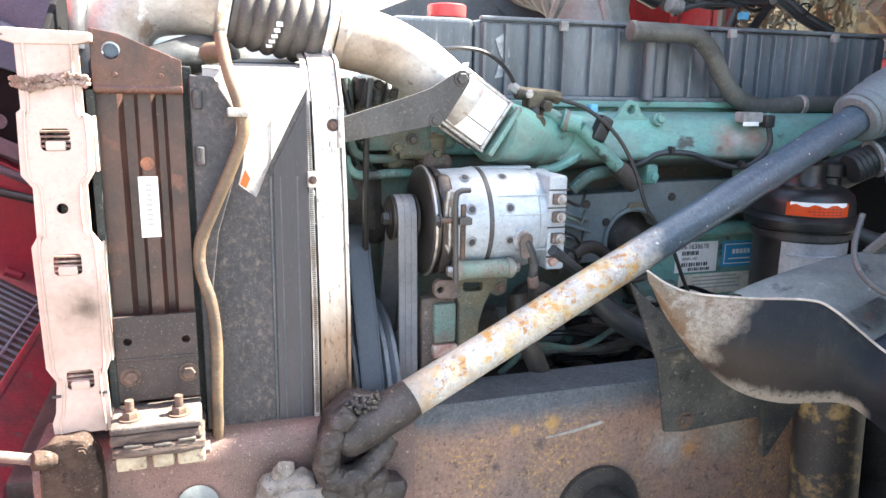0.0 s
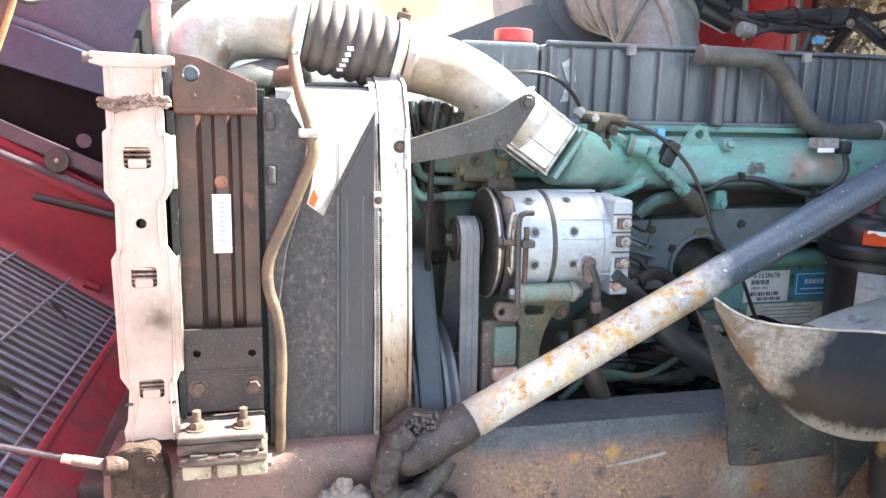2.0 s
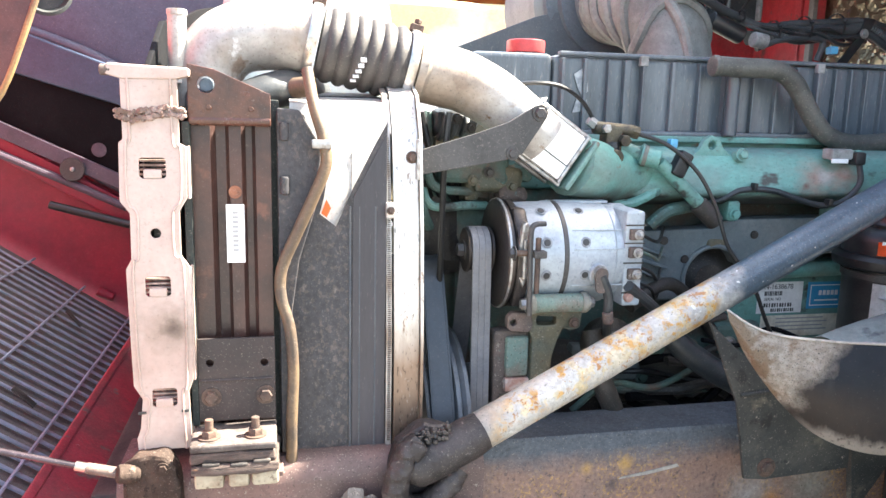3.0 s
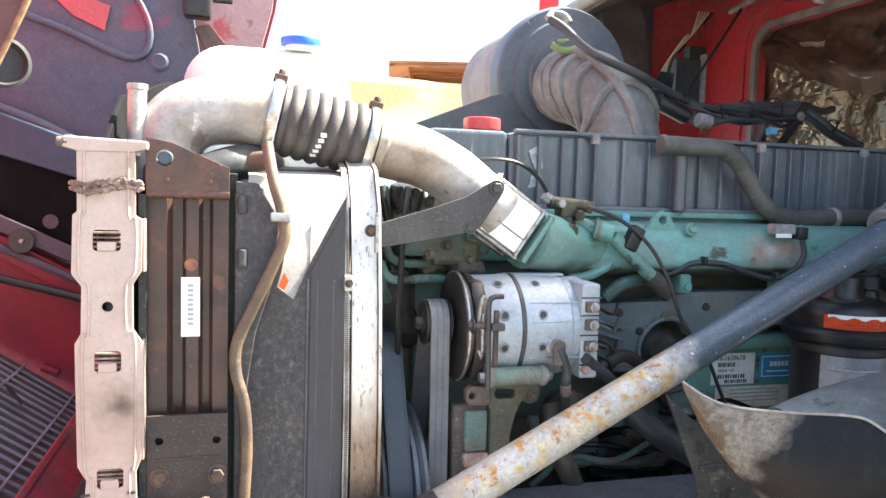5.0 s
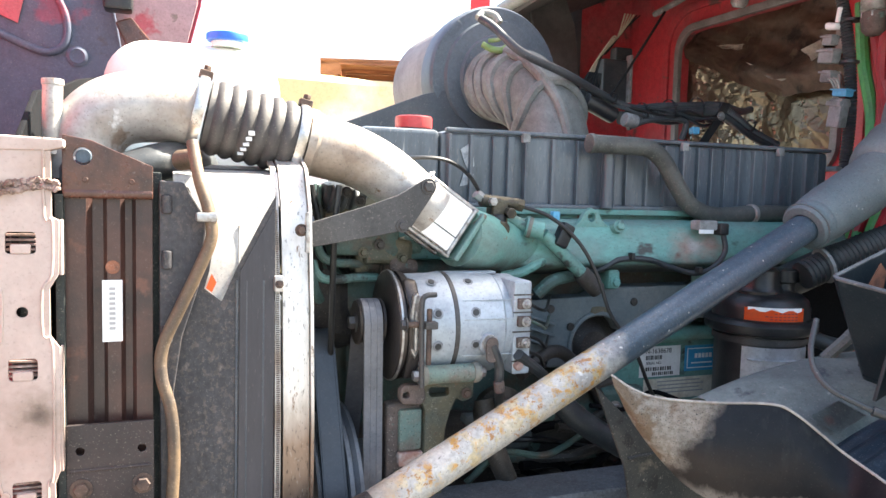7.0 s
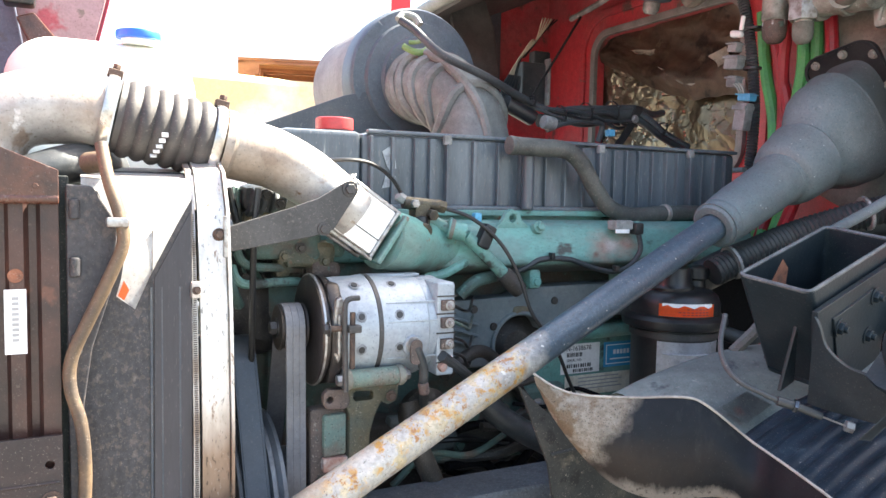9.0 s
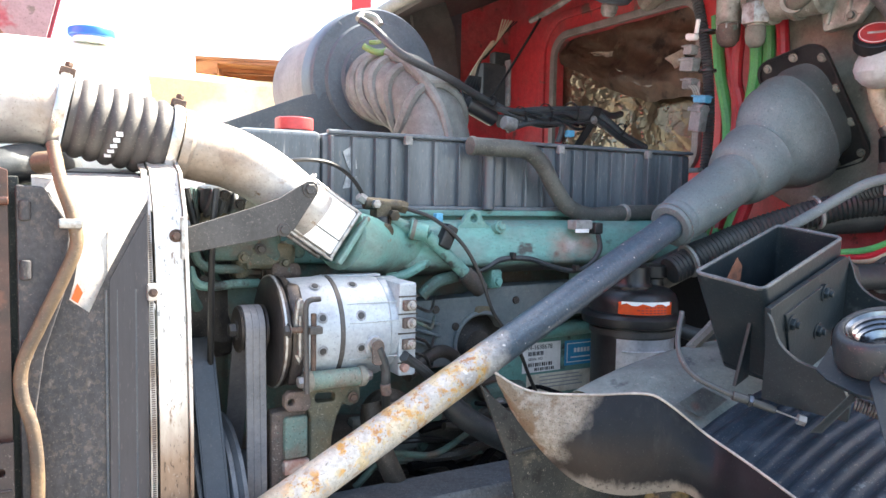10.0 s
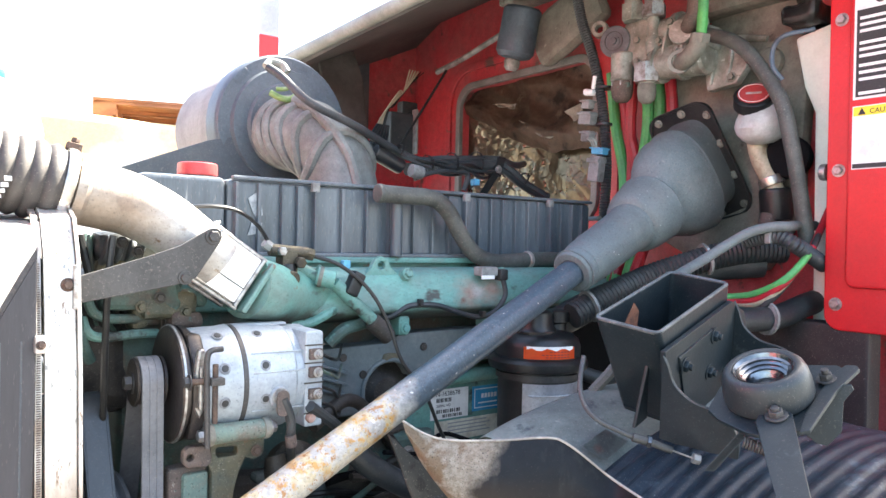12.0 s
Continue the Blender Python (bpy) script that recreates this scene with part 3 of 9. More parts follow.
def frame_of(axis, up=(0, 0, 1)):
    z = Vector(axis).normalized()
    u = Vector(up)
    if abs(z.dot(u)) > 0.98:
        u = Vector((1, 0, 0))
    x = u.cross(z).normalized()
    return Matrix((x, z.cross(x), z)).transposed()


def box(bm, c, s, bev=0.003, rot=None, seg=2):
    g = bmesh.ops.create_cube(bm, size=1.0)
    vs = g["verts"]
    for v in vs:
        v.co = Vector((v.co.x * s[0], v.co.y * s[1], v.co.z * s[2]))
    if bev:
        es = list({e for v in vs for e in v.link_edges})
        r = bmesh.ops.bevel(bm, geom=es, offset=min(bev, min(s) * 0.45), segments=seg, affect="EDGES", profile=0.5)
        vs = list({v for f in r["faces"] for v in f.verts} | {v for v in vs if v.is_valid})
    m = rot.to_4x4() if rot else Matrix.Identity(4)
    bmesh.ops.transform(bm, matrix=Matrix.Translation(c) @ m, verts=vs)
    return bm


def B(c, s, bev=0.003, rot=None):
    return box(bmesh.new(), c, s, bev, rot)


def lathe(bm, prof, o, axis, seg=28, up=(0, 0, 1), caps=True):
    """Turns (distance along the axis, radius) rows round the axis through o."""
    f = frame_of(axis, up)
    rings = []
    for a, r in prof:
        ring = []
        for k in range(seg):
            t = 2 * math.pi * k / seg
            ring.append(bm.verts.new(Vector(o) + f @ Vector((r * math.cos(t), r * math.sin(t), a))))
        rings.append(ring)
    for p, q in zip(rings, rings[1:]):
        for k in range(seg):
            bm.faces.new((p[k], p[(k + 1) % seg], q[(k + 1) % seg], q[k]))
    for ring in (rings[0], rings[-1]):
        if caps and (ring[0].co - ring[seg // 2].co).length > 1e-4:
            bm.faces.new(ring)
    return bm


def L(prof, o, axis, seg=28):
    return lathe(bmesh.new(), prof, o, axis, seg)


def rod_profile(length, r, bev=0.002):
    b = min(bev, r * 0.4, length * 0.4)
    return [(0, r - b), (b * 0.3, r - b * 0.3), (b, r), (length - b, r), (length - b * 0.3, r - b * 0.3), (length, r - b)]


def cyl(bm, p0, p1, r, bev=0.002, seg=24):
    d = Vector(p1) - Vector(p0)
    return lathe(bm, rod_profile(d.length, r, bev), p0, d, seg)


def C(p0, p1, r, bev=0.002, seg=24):
    return cyl(bmesh.new(), p0, p1, r, bev, seg)


def spline(pts, n=8):
    """Points along a smooth curve through pts."""
    p = [Vector(q) for q in pts]
    p = [p[0] * 2 - p[1]] + p + [p[-1] * 2 - p[-2]]
    out = []
    for i in range(1, len(p) - 2):
        a, b, c, d = p[i - 1:i + 3]
        for k in range(n):
            t = k / n
            out.append(0.5 * ((2 * b) + (c - a) * t + (2 * a - 5 * b + 4 * c - d) * t * t + (3 * b - a - 3 * c + d) * t ** 3))
    out.append(p[-2])
    return out


def even(pts, step):
    """Resamples a polyline at even steps."""
    out, left = [pts[0]], step
    for a, b in zip(pts, pts[1:]):
        d = (b - a).length
        s = left
        while s <= d:
            out.append(a + (b - a) * (s / d))
            s += step
        left = s - d
    if (out[-1] - pts[-1]).length > step * 0.3:
        out.append(pts[-1])
    return out


def tube(bm, pts, r, seg=12, n=8, step=None, rfun=None, smooth=True):
    """A pipe of radius r along a smooth curve; rfun(metres along, share) scales the radius."""
    c = spline(pts, n) if smooth else [Vector(q) for q in pts]
    if step:
        c = even(c, step)
    total = sum((b - a).length for a, b in zip(c, c[1:]))
    along, rings = 0.0, []
    t0 = (c[1] - c[0]).normalized()
    f = frame_of(t0)
    for i, q in enumerate(c):
        if i:
            along += (q - c[i - 1]).length
        t = (c[min(i + 1, len(c) - 1)] - c[max(i - 1, 0)]).normalized()
        f = t0.rotation_difference(t).to_matrix() @ f
        t0 = t
        rr = r * (rfun(along, along / total) if rfun else 1.0)
        rings.append([bm.verts.new(q + f @ Vector((rr * math.cos(2 * math.pi * k / seg), rr * math.sin(2 * math.pi * k / seg), 0)))
                      for k in range(seg)])
    for p, q in zip(rings, rings[1:]):
        for k in range(seg):
            bm.faces.new((p[k], p[(k + 1) % seg], q[(k + 1) % seg], q[k]))
    bm.faces.new(rings[0])
    bm.faces.new(rings[-1])
    return bm


def T(pts, r, seg=12, n=8, **kw):
    return tube(bmesh.new(), pts, r, seg, n, **kw)


def ribbed(pts, r, pitch=0.007, depth=0.12, seg=14):
    """Corrugated conduit."""
    return T(pts, r, seg, 8, step=pitch / 4, rfun=lambda a, s: 1 - depth / 2 + depth / 2 * math.cos(2 * math.pi * a / pitch))


def prism(bm, outline, depth, m, holes=(), bev=0.0):
    """A plate cut from an outline in its own plane (u, v), depth thick along +w, laid by the matrix m."""
    nv = len(bm.verts)
    loops = []
    for lp in (outline, *holes):
        vs = [bm.verts.new((u, v, 0)) for u, v in lp]
        loops += [bm.edges.new((vs[k], vs[(k + 1) % len(vs)])) for k in range(len(vs))]
    if holes:
        r = bmesh.ops.triangle_fill(bm, edges=loops, use_beauty=True)
        fs = [g for g in r["geom"] if isinstance(g, bmesh.types.BMFace)]
    else:
        fs = [bm.faces.new(vs)]
    r = bmesh.ops.extrude_face_region(bm, geom=fs)
    top = [g for g in r["geom"] if isinstance(g, bmesh.types.BMVert)]
    bmesh.ops.translate(bm, verts=top, vec=(0, 0, depth))
    bm.verts.ensure_lookup_table()
    vs = list(bm.verts)[nv:]
    if bev:
        es = [e for e in {e for v in vs for e in v.link_edges} if len(e.link_faces) == 2 and e.calc_face_angle(0) > 0.6]
        rb = bmesh.ops.bevel(bm, geom=es, offset=bev, segments=2, affect="EDGES", profile=0.5)
        vs = list({v for v in vs if v.is_valid} | set(rb["verts"]))
    bmesh.ops.transform(bm, matrix=m, verts=vs)
    return bm


def wall_plane(y):
    """Lays (u, v) as world x and z at depth y; the thickness runs away from the viewer."""
    return Matrix(((1, 0, 0, 0), (0, 0, 1, y), (0, 1, 0, 0), (0, 0, 0, 1)))


def cross_plane(x):
    """Lays (u, v) as world y and z at x; the thickness runs rearwards."""
    return Matrix(((0, 0, 1, x), (1, 0, 0, 0), (0, 1, 0, 0), (0, 0, 0, 1)))


def P(outline, depth, m, holes=(), bev=0.0):
    return prism(bmesh.new(), outline, depth, m, holes, bev)


def rect(u0, v0, u1, v1):
    return [(u0, v0), (u1, v0), (u1, v1), (u0, v1)]


def disc(u, v, r, n=14):
    return [(u + r * math.cos(2 * math.pi * k / n), v + r * math.sin(2 * math.pi * k / n)) for k in range(n)]


def rounded(u0, v0, u1, v1, r, n=4):
    out = []
    for cu, cv, a0 in ((u1 - r, v1 - r, 0), (u0 + r, v1 - r, 90), (u0 + r, v0 + r, 180), (u1 - r, v0 + r, 270)):
        for k in range(n + 1):
            a = radians(a0 + 90 * k / n)
            out.append((cu + r * math.cos(a), cv + r * math.sin(a)))
    return out


def rough_up(bm, amount, scale, seed=0.0):
    """Pushes the surface in and out by noise, for lumpy and worn shapes."""
    bm.normal_update()
    for v in bm.verts:
        v.co += v.normal * amount * noise.noise(v.co * scale + Vector((seed, seed * 2, 0)))
    return bm


def subdivide(bm, cuts):
    bmesh.ops.subdivide_edges(bm, edges=list(bm.edges), cuts=cuts, use_grid_fill=True)
    return bm


def bolt(parent, p, axis, r=0.007, h=0.006, material=None, washer=True, name="bolt", stud=0.0):
    """A hexagon head with its washer, standing on the point p along axis."""
    bm = bmesh.new()
    a = Vector(axis).normalized()
    if washer:
        lathe(bm, rod_profile(0.002, r * 1.45, 0.0006), p, a, 16)
    lathe(bm, [(0.001, r), (h * 0.8, r), (h, r * 0.85)], Vector(p) + a * 0.0005, a, 6)
    if stud:
        lathe(bm, rod_profile(stud, r * 0.55, 0.001), Vector(p) + a * h * 0.9, a, 10)
    return part(name, bm, material or M_steelbolt, parent)


def words(text, height, m, material, parent, name="lettering"):
    """Lettering as flat geometry; (u, v) of the text are laid by m."""
    cu = bpy.data.curves.new(name, "FONT")
    cu.body, cu.size, cu.extrude = text, height, 0.0002
    tmp = bpy.data.objects.new("tmp", cu)
    scene.collection.objects.link(tmp)
    me = bpy.data.meshes.new_from_object(tmp.evaluated_get(bpy.context.evaluated_depsgraph_get()))
    bpy.data.objects.remove(tmp)
    bm = bmesh.new()
    bm.from_mesh(me)
    bpy.data.meshes.remove(me)
    bmesh.ops.transform(bm, matrix=m, verts=bm.verts)
    return part(name, bm, material, parent)

# ---------------------------------------------------------------- ground and far background
bm = bmesh.new()
bmesh.ops.create_grid(bm, x_segments=2, y_segments=2, size=400)
g = finish("ground", bm, M_ground, (0, 0, 0))
tagged(g, "worn grey sunlit yard under the truck", "ground", kind="structure")


def pallet(x, y, z, w, d):
    """A wooden pallet: deck boards, blocks and bottom boards."""
    t = thing("pallet", (x, y, z), "sun-bleached wooden pallet on stacked goods", "pallet")
    for k in range(3):
        u = x - w / 2 + 0.07 + k * (w - 0.14) / 2
        part("runner", B((u, y, z + 0.011), (0.10, d, 0.02), 0.003), M_wood, t)
        for j in range(3):
            part("block", B((u, y - d / 2 + 0.05 + j * (d - 0.1) / 2, z + 0.066), (0.14, 0.09, 0.09), 0.004), M_wood, t)
        part("stringer", B((x, y - d / 2 + 0.05 + k * (d - 0.1) / 2, z + 0.1), (w, 0.09, 0.02), 0.003), M_wood, t)
    for j in range(7):
        part("board", B((x, y - d / 2 + 0.05 + j * (d - 0.1) / 6, z + 0.121), (w, 0.10, 0.02), 0.003), M_wood, t)
    part("slip_sheet", B((x, y + 0.05, z + 0.055), (w - 0.1, 0.01, 0.07), 0.002), M_wood, t)
    t.rotation_euler = (0, 0, radians(-18))
    return t


pallet(1.78, 5.3, 2.23, 1.35, 0.8)
bale = thing("goods_bale", (1.35, 5.4, 0), "yellow wrapped goods stacked under a pallet", "goods")
for k in range(5):
    part("layer", rough_up(subdivide(B((1.35 + 0.02 * (k % 2), 5.4, 0.224 + 0.444 * k), (1.9, 0.9, 0.44), 0.05), 3), 0.03, 2.5, k), M_yellowgoods if k % 2 == 0 else M_whitegoods, bale)
t = thing("post", (2.53, 6, 0), "red and white steel post in the yard, glare coloured onto its top", "post")
part("shaft", B((2.53, 6, 1.6), (0.2, 0.12, 3.2), 0.006), M_red, t)
# Upper part is coloured pale for the glare that veils it
part("upper_shaft", B((2.53, 6, 3.9), (0.2, 0.12, 1.4), 0.006), M_postveil, t)
part("edge_strip", B((2.425, 5.99, 3.0), (0.03, 0.14, 3.0), 0.004), M_whitegoods, t)

# ---------------------------------------------------------------- chassis
b = P([(1.0, 0.72), (1.09, 0.72), (1.09, 0.73), (1.012, 0.73), (1.012, 0.98), (1.09, 0.98), (1.09, 0.99), (1.004, 0.99), (1.0, 0.984)],
      1.95, cross_plane(0.30))
rail = thing("chassis_rail", (0.9, 1.04, 0.72), "rusty steel chassis rail with a black top edge", "chassis rail", "chassis rails", kind="structure")
part("rail_section", b, M_rail, rail)
b = P(rounded(0.976, 0.70, 1.12, 0.992, 0.035, 7), 0.50, cross_plane(-0.20))
part("rail_front", b, M_railfront, rail, "red-brown front section")
b = P([(0.525, 0.913), (0.575, 0.917), (0.628, 0.926), (0.624, 0.9305), (0.57, 0.9215), (0.53, 0.916)], 0.0022, wall_plane(0.9985))
part("scratch", b, M_edge, rail)
rail2 = thing("chassis_rail", (0.9, 1.82, 0.72), "far chassis rail in dark paint", "chassis rail", "chassis rails", kind="structure")
part("rail_section", B((0.95, 1.82, 0.85), (2.4, 0.09, 0.27), 0.01), M_grime, rail2)
solo("crossmember", B((-0.23, 1.47, 0.80), (0.08, 0.72, 0.20), 0.012), M_grime, "dark front crossmember between the rails", "crossmember", kind="structure")

# ---------------------------------------------------------------- radiator pack
rad = thing("radiator", (-0.05, 1.43, 1.0), "truck radiator with brown steel side frame", "radiator")
# Unseen far ends of both cores are widened to shade the grille
part("core", B((-0.045, 1.50, 1.21), (0.085, 0.94, 0.46), 0.004), M_core, rad)
part("top_tank", B((-0.055, 1.50, 1.472), (0.10, 0.92, 0.05), 0.015), M_filter, rad)
# channelled side column
prof = [(-0.094, 0), (-0.070, 0), (-0.064, 0.014), (-0.052, 0.014), (-0.047, 0.003), (-0.032, 0.003), (-0.027, 0.014), (-0.019, 0.014),
        (-0.014, 0), (0.005, 0), (0.005, 0.03), (-0.094, 0.03)]
m = Matrix(((1, 0, 0, 0), (0, 1, 0, 1.0), (0, 0, 1, 1.0), (0, 0, 0, 1)))
part("side_column", P(prof, 0.455, m), M_brown, rad)
b = P([(-0.094, 1.454), (0.006, 1.454), (0.006, 1.486), (-0.039, 1.505), (-0.062, 1.515), (-0.094, 1.521)], 0.006, wall_plane(0.988),
      holes=[disc(-0.072, 1.496, 0.0105)], bev=0.0012)
part("bracket_roll", C((-0.094, 0.993, 1.452), (0.006, 0.993, 1.452), 0.0065, 0.002, 14), M_brown2, rad)
tb = part("top_bracket", b, M_brown2, rad, "copper-brown gusset with a round hole")
bolt(tb, (-0.069, 0.988, 1.468), (0, -1, 0), 0.0035, 0.003, M_brown2, False, "rivet")
bolt(tb, (-0.018, 0.988, 1.467), (0, -1, 0), 0.0035, 0.003, M_brown2, False, "rivet")
part("hose_spigot", C((-0.072, 0.996, 1.496), (-0.072, 1.05, 1.496), 0.009), M_motor, rad)
b = P(rect(-0.093, 1.056, 0.006, 1.170), 0.006, wall_plane(0.984), holes=[disc(-0.078, 1.137, 0.005), disc(-0.008, 1.135, 0.005)], bev=0.001)
lp = part("lower_plate", b, M_darkplate, rad, "dark drilled mounting plate")
part("plate_fold", C((-0.09, 0.984, 1.113), (0.003, 0.984, 1.113), 0.0022, 0.0008, 8), M_darkplate, rad)
for x in (-0.077, -0.007):
    bolt(lp, (x, 0.984, 1.09), (0, -1, 0), 0.009, 0.007, M_rustbolt)
part("peep_hole", C((-0.041, 1.0015, 1.361), (-0.041, 1.006, 1.361), 0.0085, 0.001), M_rustspot, rad)
lab = part("label", P(rect(-0.053, 1.268, -0.030, 1.345), 0.001, wall_plane(1.0015)), M_sticker, rad, "white barcode sticker")
for k in range(9):
    part("print_bar", P(rect(-0.045, 1.283 + k * 0.0062, -0.038, 1.2865 + k * 0.0062), 0.0004, wall_plane(1.0008)), M_greyink, lab)
part("fin_strip", B((-0.0975, 0.995, 1.25), (0.009, 0.02, 0.40), 0.001), M_core, rad)

cond = thing("condenser", (-0.135, 1.4, 1.0), "pale pink painted condenser side frame with slots and a weld repair", "condenser")
part("condenser_core", B((-0.137, 1.50, 1.24), (0.04, 0.94, 0.46), 0.003), M_core, cond)
left = [(-0.168, 1.028), (-0.169, 1.044), (-0.164, 1.058), (-0.160, 1.098), (-0.170, 1.116), (-0.172, 1.268), (-0.165, 1.280), (-0.164, 1.338),
        (-0.175, 1.353), (-0.173, 1.424), (-0.168, 1.428), (-0.168, 1.512)]
right = [(-0.103, 1.515), (-0.103, 1.424), (-0.095, 1.42), (-0.096, 1.357), (-0.106, 1.340), (-0.106, 1.285), (-0.096, 1.270), (-0.097, 1.121),
         (-0.103, 1.106), (-0.101, 1.028)]
slots = [rounded(-0.151, 1.381, -0.120, 1.406, 0.004), rounded(-0.150, 1.233, -0.120, 1.258, 0.004), rounded(-0.148, 1.087, -0.118, 1.111, 0.004),
         disc(-0.135, 1.313, 0.0063)]
panel = part("frame_plate", P(left[::1] + right, 0.004, wall_plane(0.968), holes=slots, bev=0.0012), M_pink, cond)
for (x, z) in ((-0.1355, 1.3865), (-0.1352, 1.238), (-0.1335, 1.092)):
    part("slot_tab", B((x, 0.969, z), (0.021, 0.006, 0.011), 0.002), M_pink, panel)
    for k in range(4):
        part("fin", B((x, 0.978, z - 0.001 + k * 0.0056), (0.032, 0.008, 0.0026), 0.0006), M_weld, panel)
part("edge_flange", B((-0.0955, 0.978, 1.195), (0.003, 0.018, 0.15), 0.001), M_pink, panel)
part("edge_flange", B((-0.094, 0.978, 1.388), (0.003, 0.018, 0.065), 0.001), M_pink, panel)
part("rolled_edge", T([(x + 0.0085, 0.9675, z) for x, z in left], 0.0016, 8, 3), M_pink, panel)
part("rolled_edge", T([(x - 0.0075, 0.9675, z) for x, z in right], 0.0016, 8, 3), M_pink, panel)
part("top_flange", P([(-0.184, 1.504), (-0.166, 1.499), (-0.105, 1.500), (-0.089, 1.504), (-0.089, 1.514), (-0.182, 1.517)], 0.018, wall_plane(0.9655), bev=0.0025), M_pink, panel)
part("flange_pin", C((-0.190, 0.972, 1.509), (-0.176, 0.972, 1.509), 0.0068, 0.002, 14), M_rustcast, panel, "rusty pin end")
b = bmesh.new()
rnd = random.Random(3)
for k in range(150):
    x = -0.174 + 0.078 * (k % 75) / 74
    q = Vector((x, 0.967, 1.459 - 0.0035 * math.sin((x + 0.174) * 80) + (0.0035 if k < 75 else -0.0035) + rnd.uniform(-0.0022, 0.0022)))
    bmesh.ops.create_icosphere(b, subdivisions=1, radius=rnd.uniform(0.0022, 0.0042), matrix=Matrix.Translation(q))
rough_up(b, 0.002, 160)
part("weld_bead", b, M_weld, panel, "lumpy brown weld bead")

for x0, x1 in ((-0.166, -0.156), (-0.113, -0.104)):
    part("cut_mark", B(((x0 + x1) / 2, 0.9672, 1.080), (x1 - x0, 0.002, 0.0035), 0.0005), M_ink, panel)
# Only its near tip shows; the tall far part is added to block sun
part("grille_shade_guide", P([(1.02, 1.00), (1.03, 1.505), (1.20, 1.592), (1.45, 1.628), (1.75, 1.680), (2.205, 1.745), (2.205, 1.00)], 0.008, cross_plane(-0.155), bev=0.002), M_guide, rad, "black rubber air guide, extended unseen to shade the grille")
# rubber mount under the radiator
pad = thing("radiator_mount", (-0.047, 0.965, 0.985), "layered rubber radiator mount with rusty studs on the rail", "mount")
part("top_plate", rough_up(subdivide(B((-0.047, 0.962, 1.043), (0.108, 0.075, 0.010), 0.003), 3), 0.0015, 60), M_padtop, pad)
part("rubber_layer", rough_up(subdivide(B((-0.047, 0.966, 1.030), (0.106, 0.080, 0.014), 0.003), 3), 0.004, 50), M_pad, pad)
part("rubber_layer", rough_up(subdivide(B((-0.045, 0.964, 1.015), (0.110, 0.084, 0.013), 0.003), 3), 0.004, 45, 3), M_pad, pad)
for x, z in ((-0.075, 1.0225), (-0.040, 1.021), (-0.012, 1.0235)):
    part("pad_cleft", rough_up(subdivide(B((x, 0.9245, z), (0.022, 0.006, 0.005), 0.002), 2), 0.0015, 120), M_grime, pad)
for x, w in ((-0.078, 0.036), (-0.041, 0.026), (-0.008, 0.034)):
    part("cream_block", B((x, 0.966, 0.998), (w, 0.080, 0.020), 0.004), M_cream, pad)
part("shelf", B((-0.045, 0.985, 0.985), (0.12, 0.05, 0.008), 0.002), M_railfront, pad)
for x in (-0.078, -0.020):
    bolt(pad, (x, 0.95, 1.048), (0, 0, 1), 0.010, 0.010, M_rustbolt, True, "stud", 0.016)

lug = thing("strut_lug", (-0.15, 0.96, 0.95), "greasy rusted lug holding the hood strut", "bracket")
b = P([(-0.192, 0.88), (-0.118, 0.88), (-0.115, 0.98), (-0.119, 1.012), (-0.130, 1.028), (-0.150, 1.032), (-0.172, 1.028), (-0.186, 1.012)], 0.03, wall_plane(0.945), bev=0.007)
part("lug_plate", rough_up(subdivide(b, 2), 0.005, 55), M_lug, lug)
part("pin", C((-0.19, 0.94, 1.012), (-0.165, 0.95, 1.006), 0.012, 0.004), M_lug, lug)
bolt(lug, (-0.136, 0.945, 1.012), (0, -1, 0), 0.006, 0.004, M_lug)
strut = thing("hood_strut", (-0.2, 0.95, 1.01), "thin polished hood strut rod with rusty end", "strut")
part("rod", C((-0.60, 0.94, 1.14), (-0.225, 0.95, 1.018), 0.0042, 0.001, 12), M_rod, strut)
part("end_fitting", C((-0.228, 0.95, 1.019), (-0.188, 0.95, 1.008), 0.007, 0.002, 12), M_rustcast, strut)
part("fitting_sleeve", C((-0.240, 0.9496, 1.0229), (-0.226, 0.950, 1.0185), 0.0062, 0.001, 12), M_clamp, strut)

# ---------------------------------------------------------------- fan shroud
shroud = thing("fan_shroud", (0.11, 1.43, 0.6), "dusty dark grey fan shroud with aluminium ring", "fan shroud")
# Notch follows the edge of the sun patch on the shroud
notch = [(0.012, 0.60), (0.1598, 0.60), (0.1598, 1.454), (0.140, 1.418), (0.112, 1.362), (0.098, 1.330), (0.090, 1.312), (0.068, 1.330), (0.074, 1.352), (0.078, 1.378),
         (0.070, 1.412), (0.048, 1.462), (0.012, 1.464)]
part("shroud_skin", P(notch, 0.004, wall_plane(1.018), bev=0.0008), M_shroud, shroud)
# Pale panel, leant back to catch the sun, stands in for the sun patch
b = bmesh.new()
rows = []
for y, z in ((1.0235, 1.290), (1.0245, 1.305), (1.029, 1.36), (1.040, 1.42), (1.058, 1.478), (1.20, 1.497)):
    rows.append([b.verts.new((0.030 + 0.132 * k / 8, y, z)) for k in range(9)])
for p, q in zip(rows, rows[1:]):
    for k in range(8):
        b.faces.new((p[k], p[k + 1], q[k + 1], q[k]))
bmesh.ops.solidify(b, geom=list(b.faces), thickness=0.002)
part("corner_skin", b, M_sunpatch, shroud, "slanted corner panel coloured pale for a patch of sun")
part("skin_seam", C((0.112, 1.027, 1.345), (0.114, 1.038, 1.412), 0.0010, 0.0003, 6), M_strap, shroud)
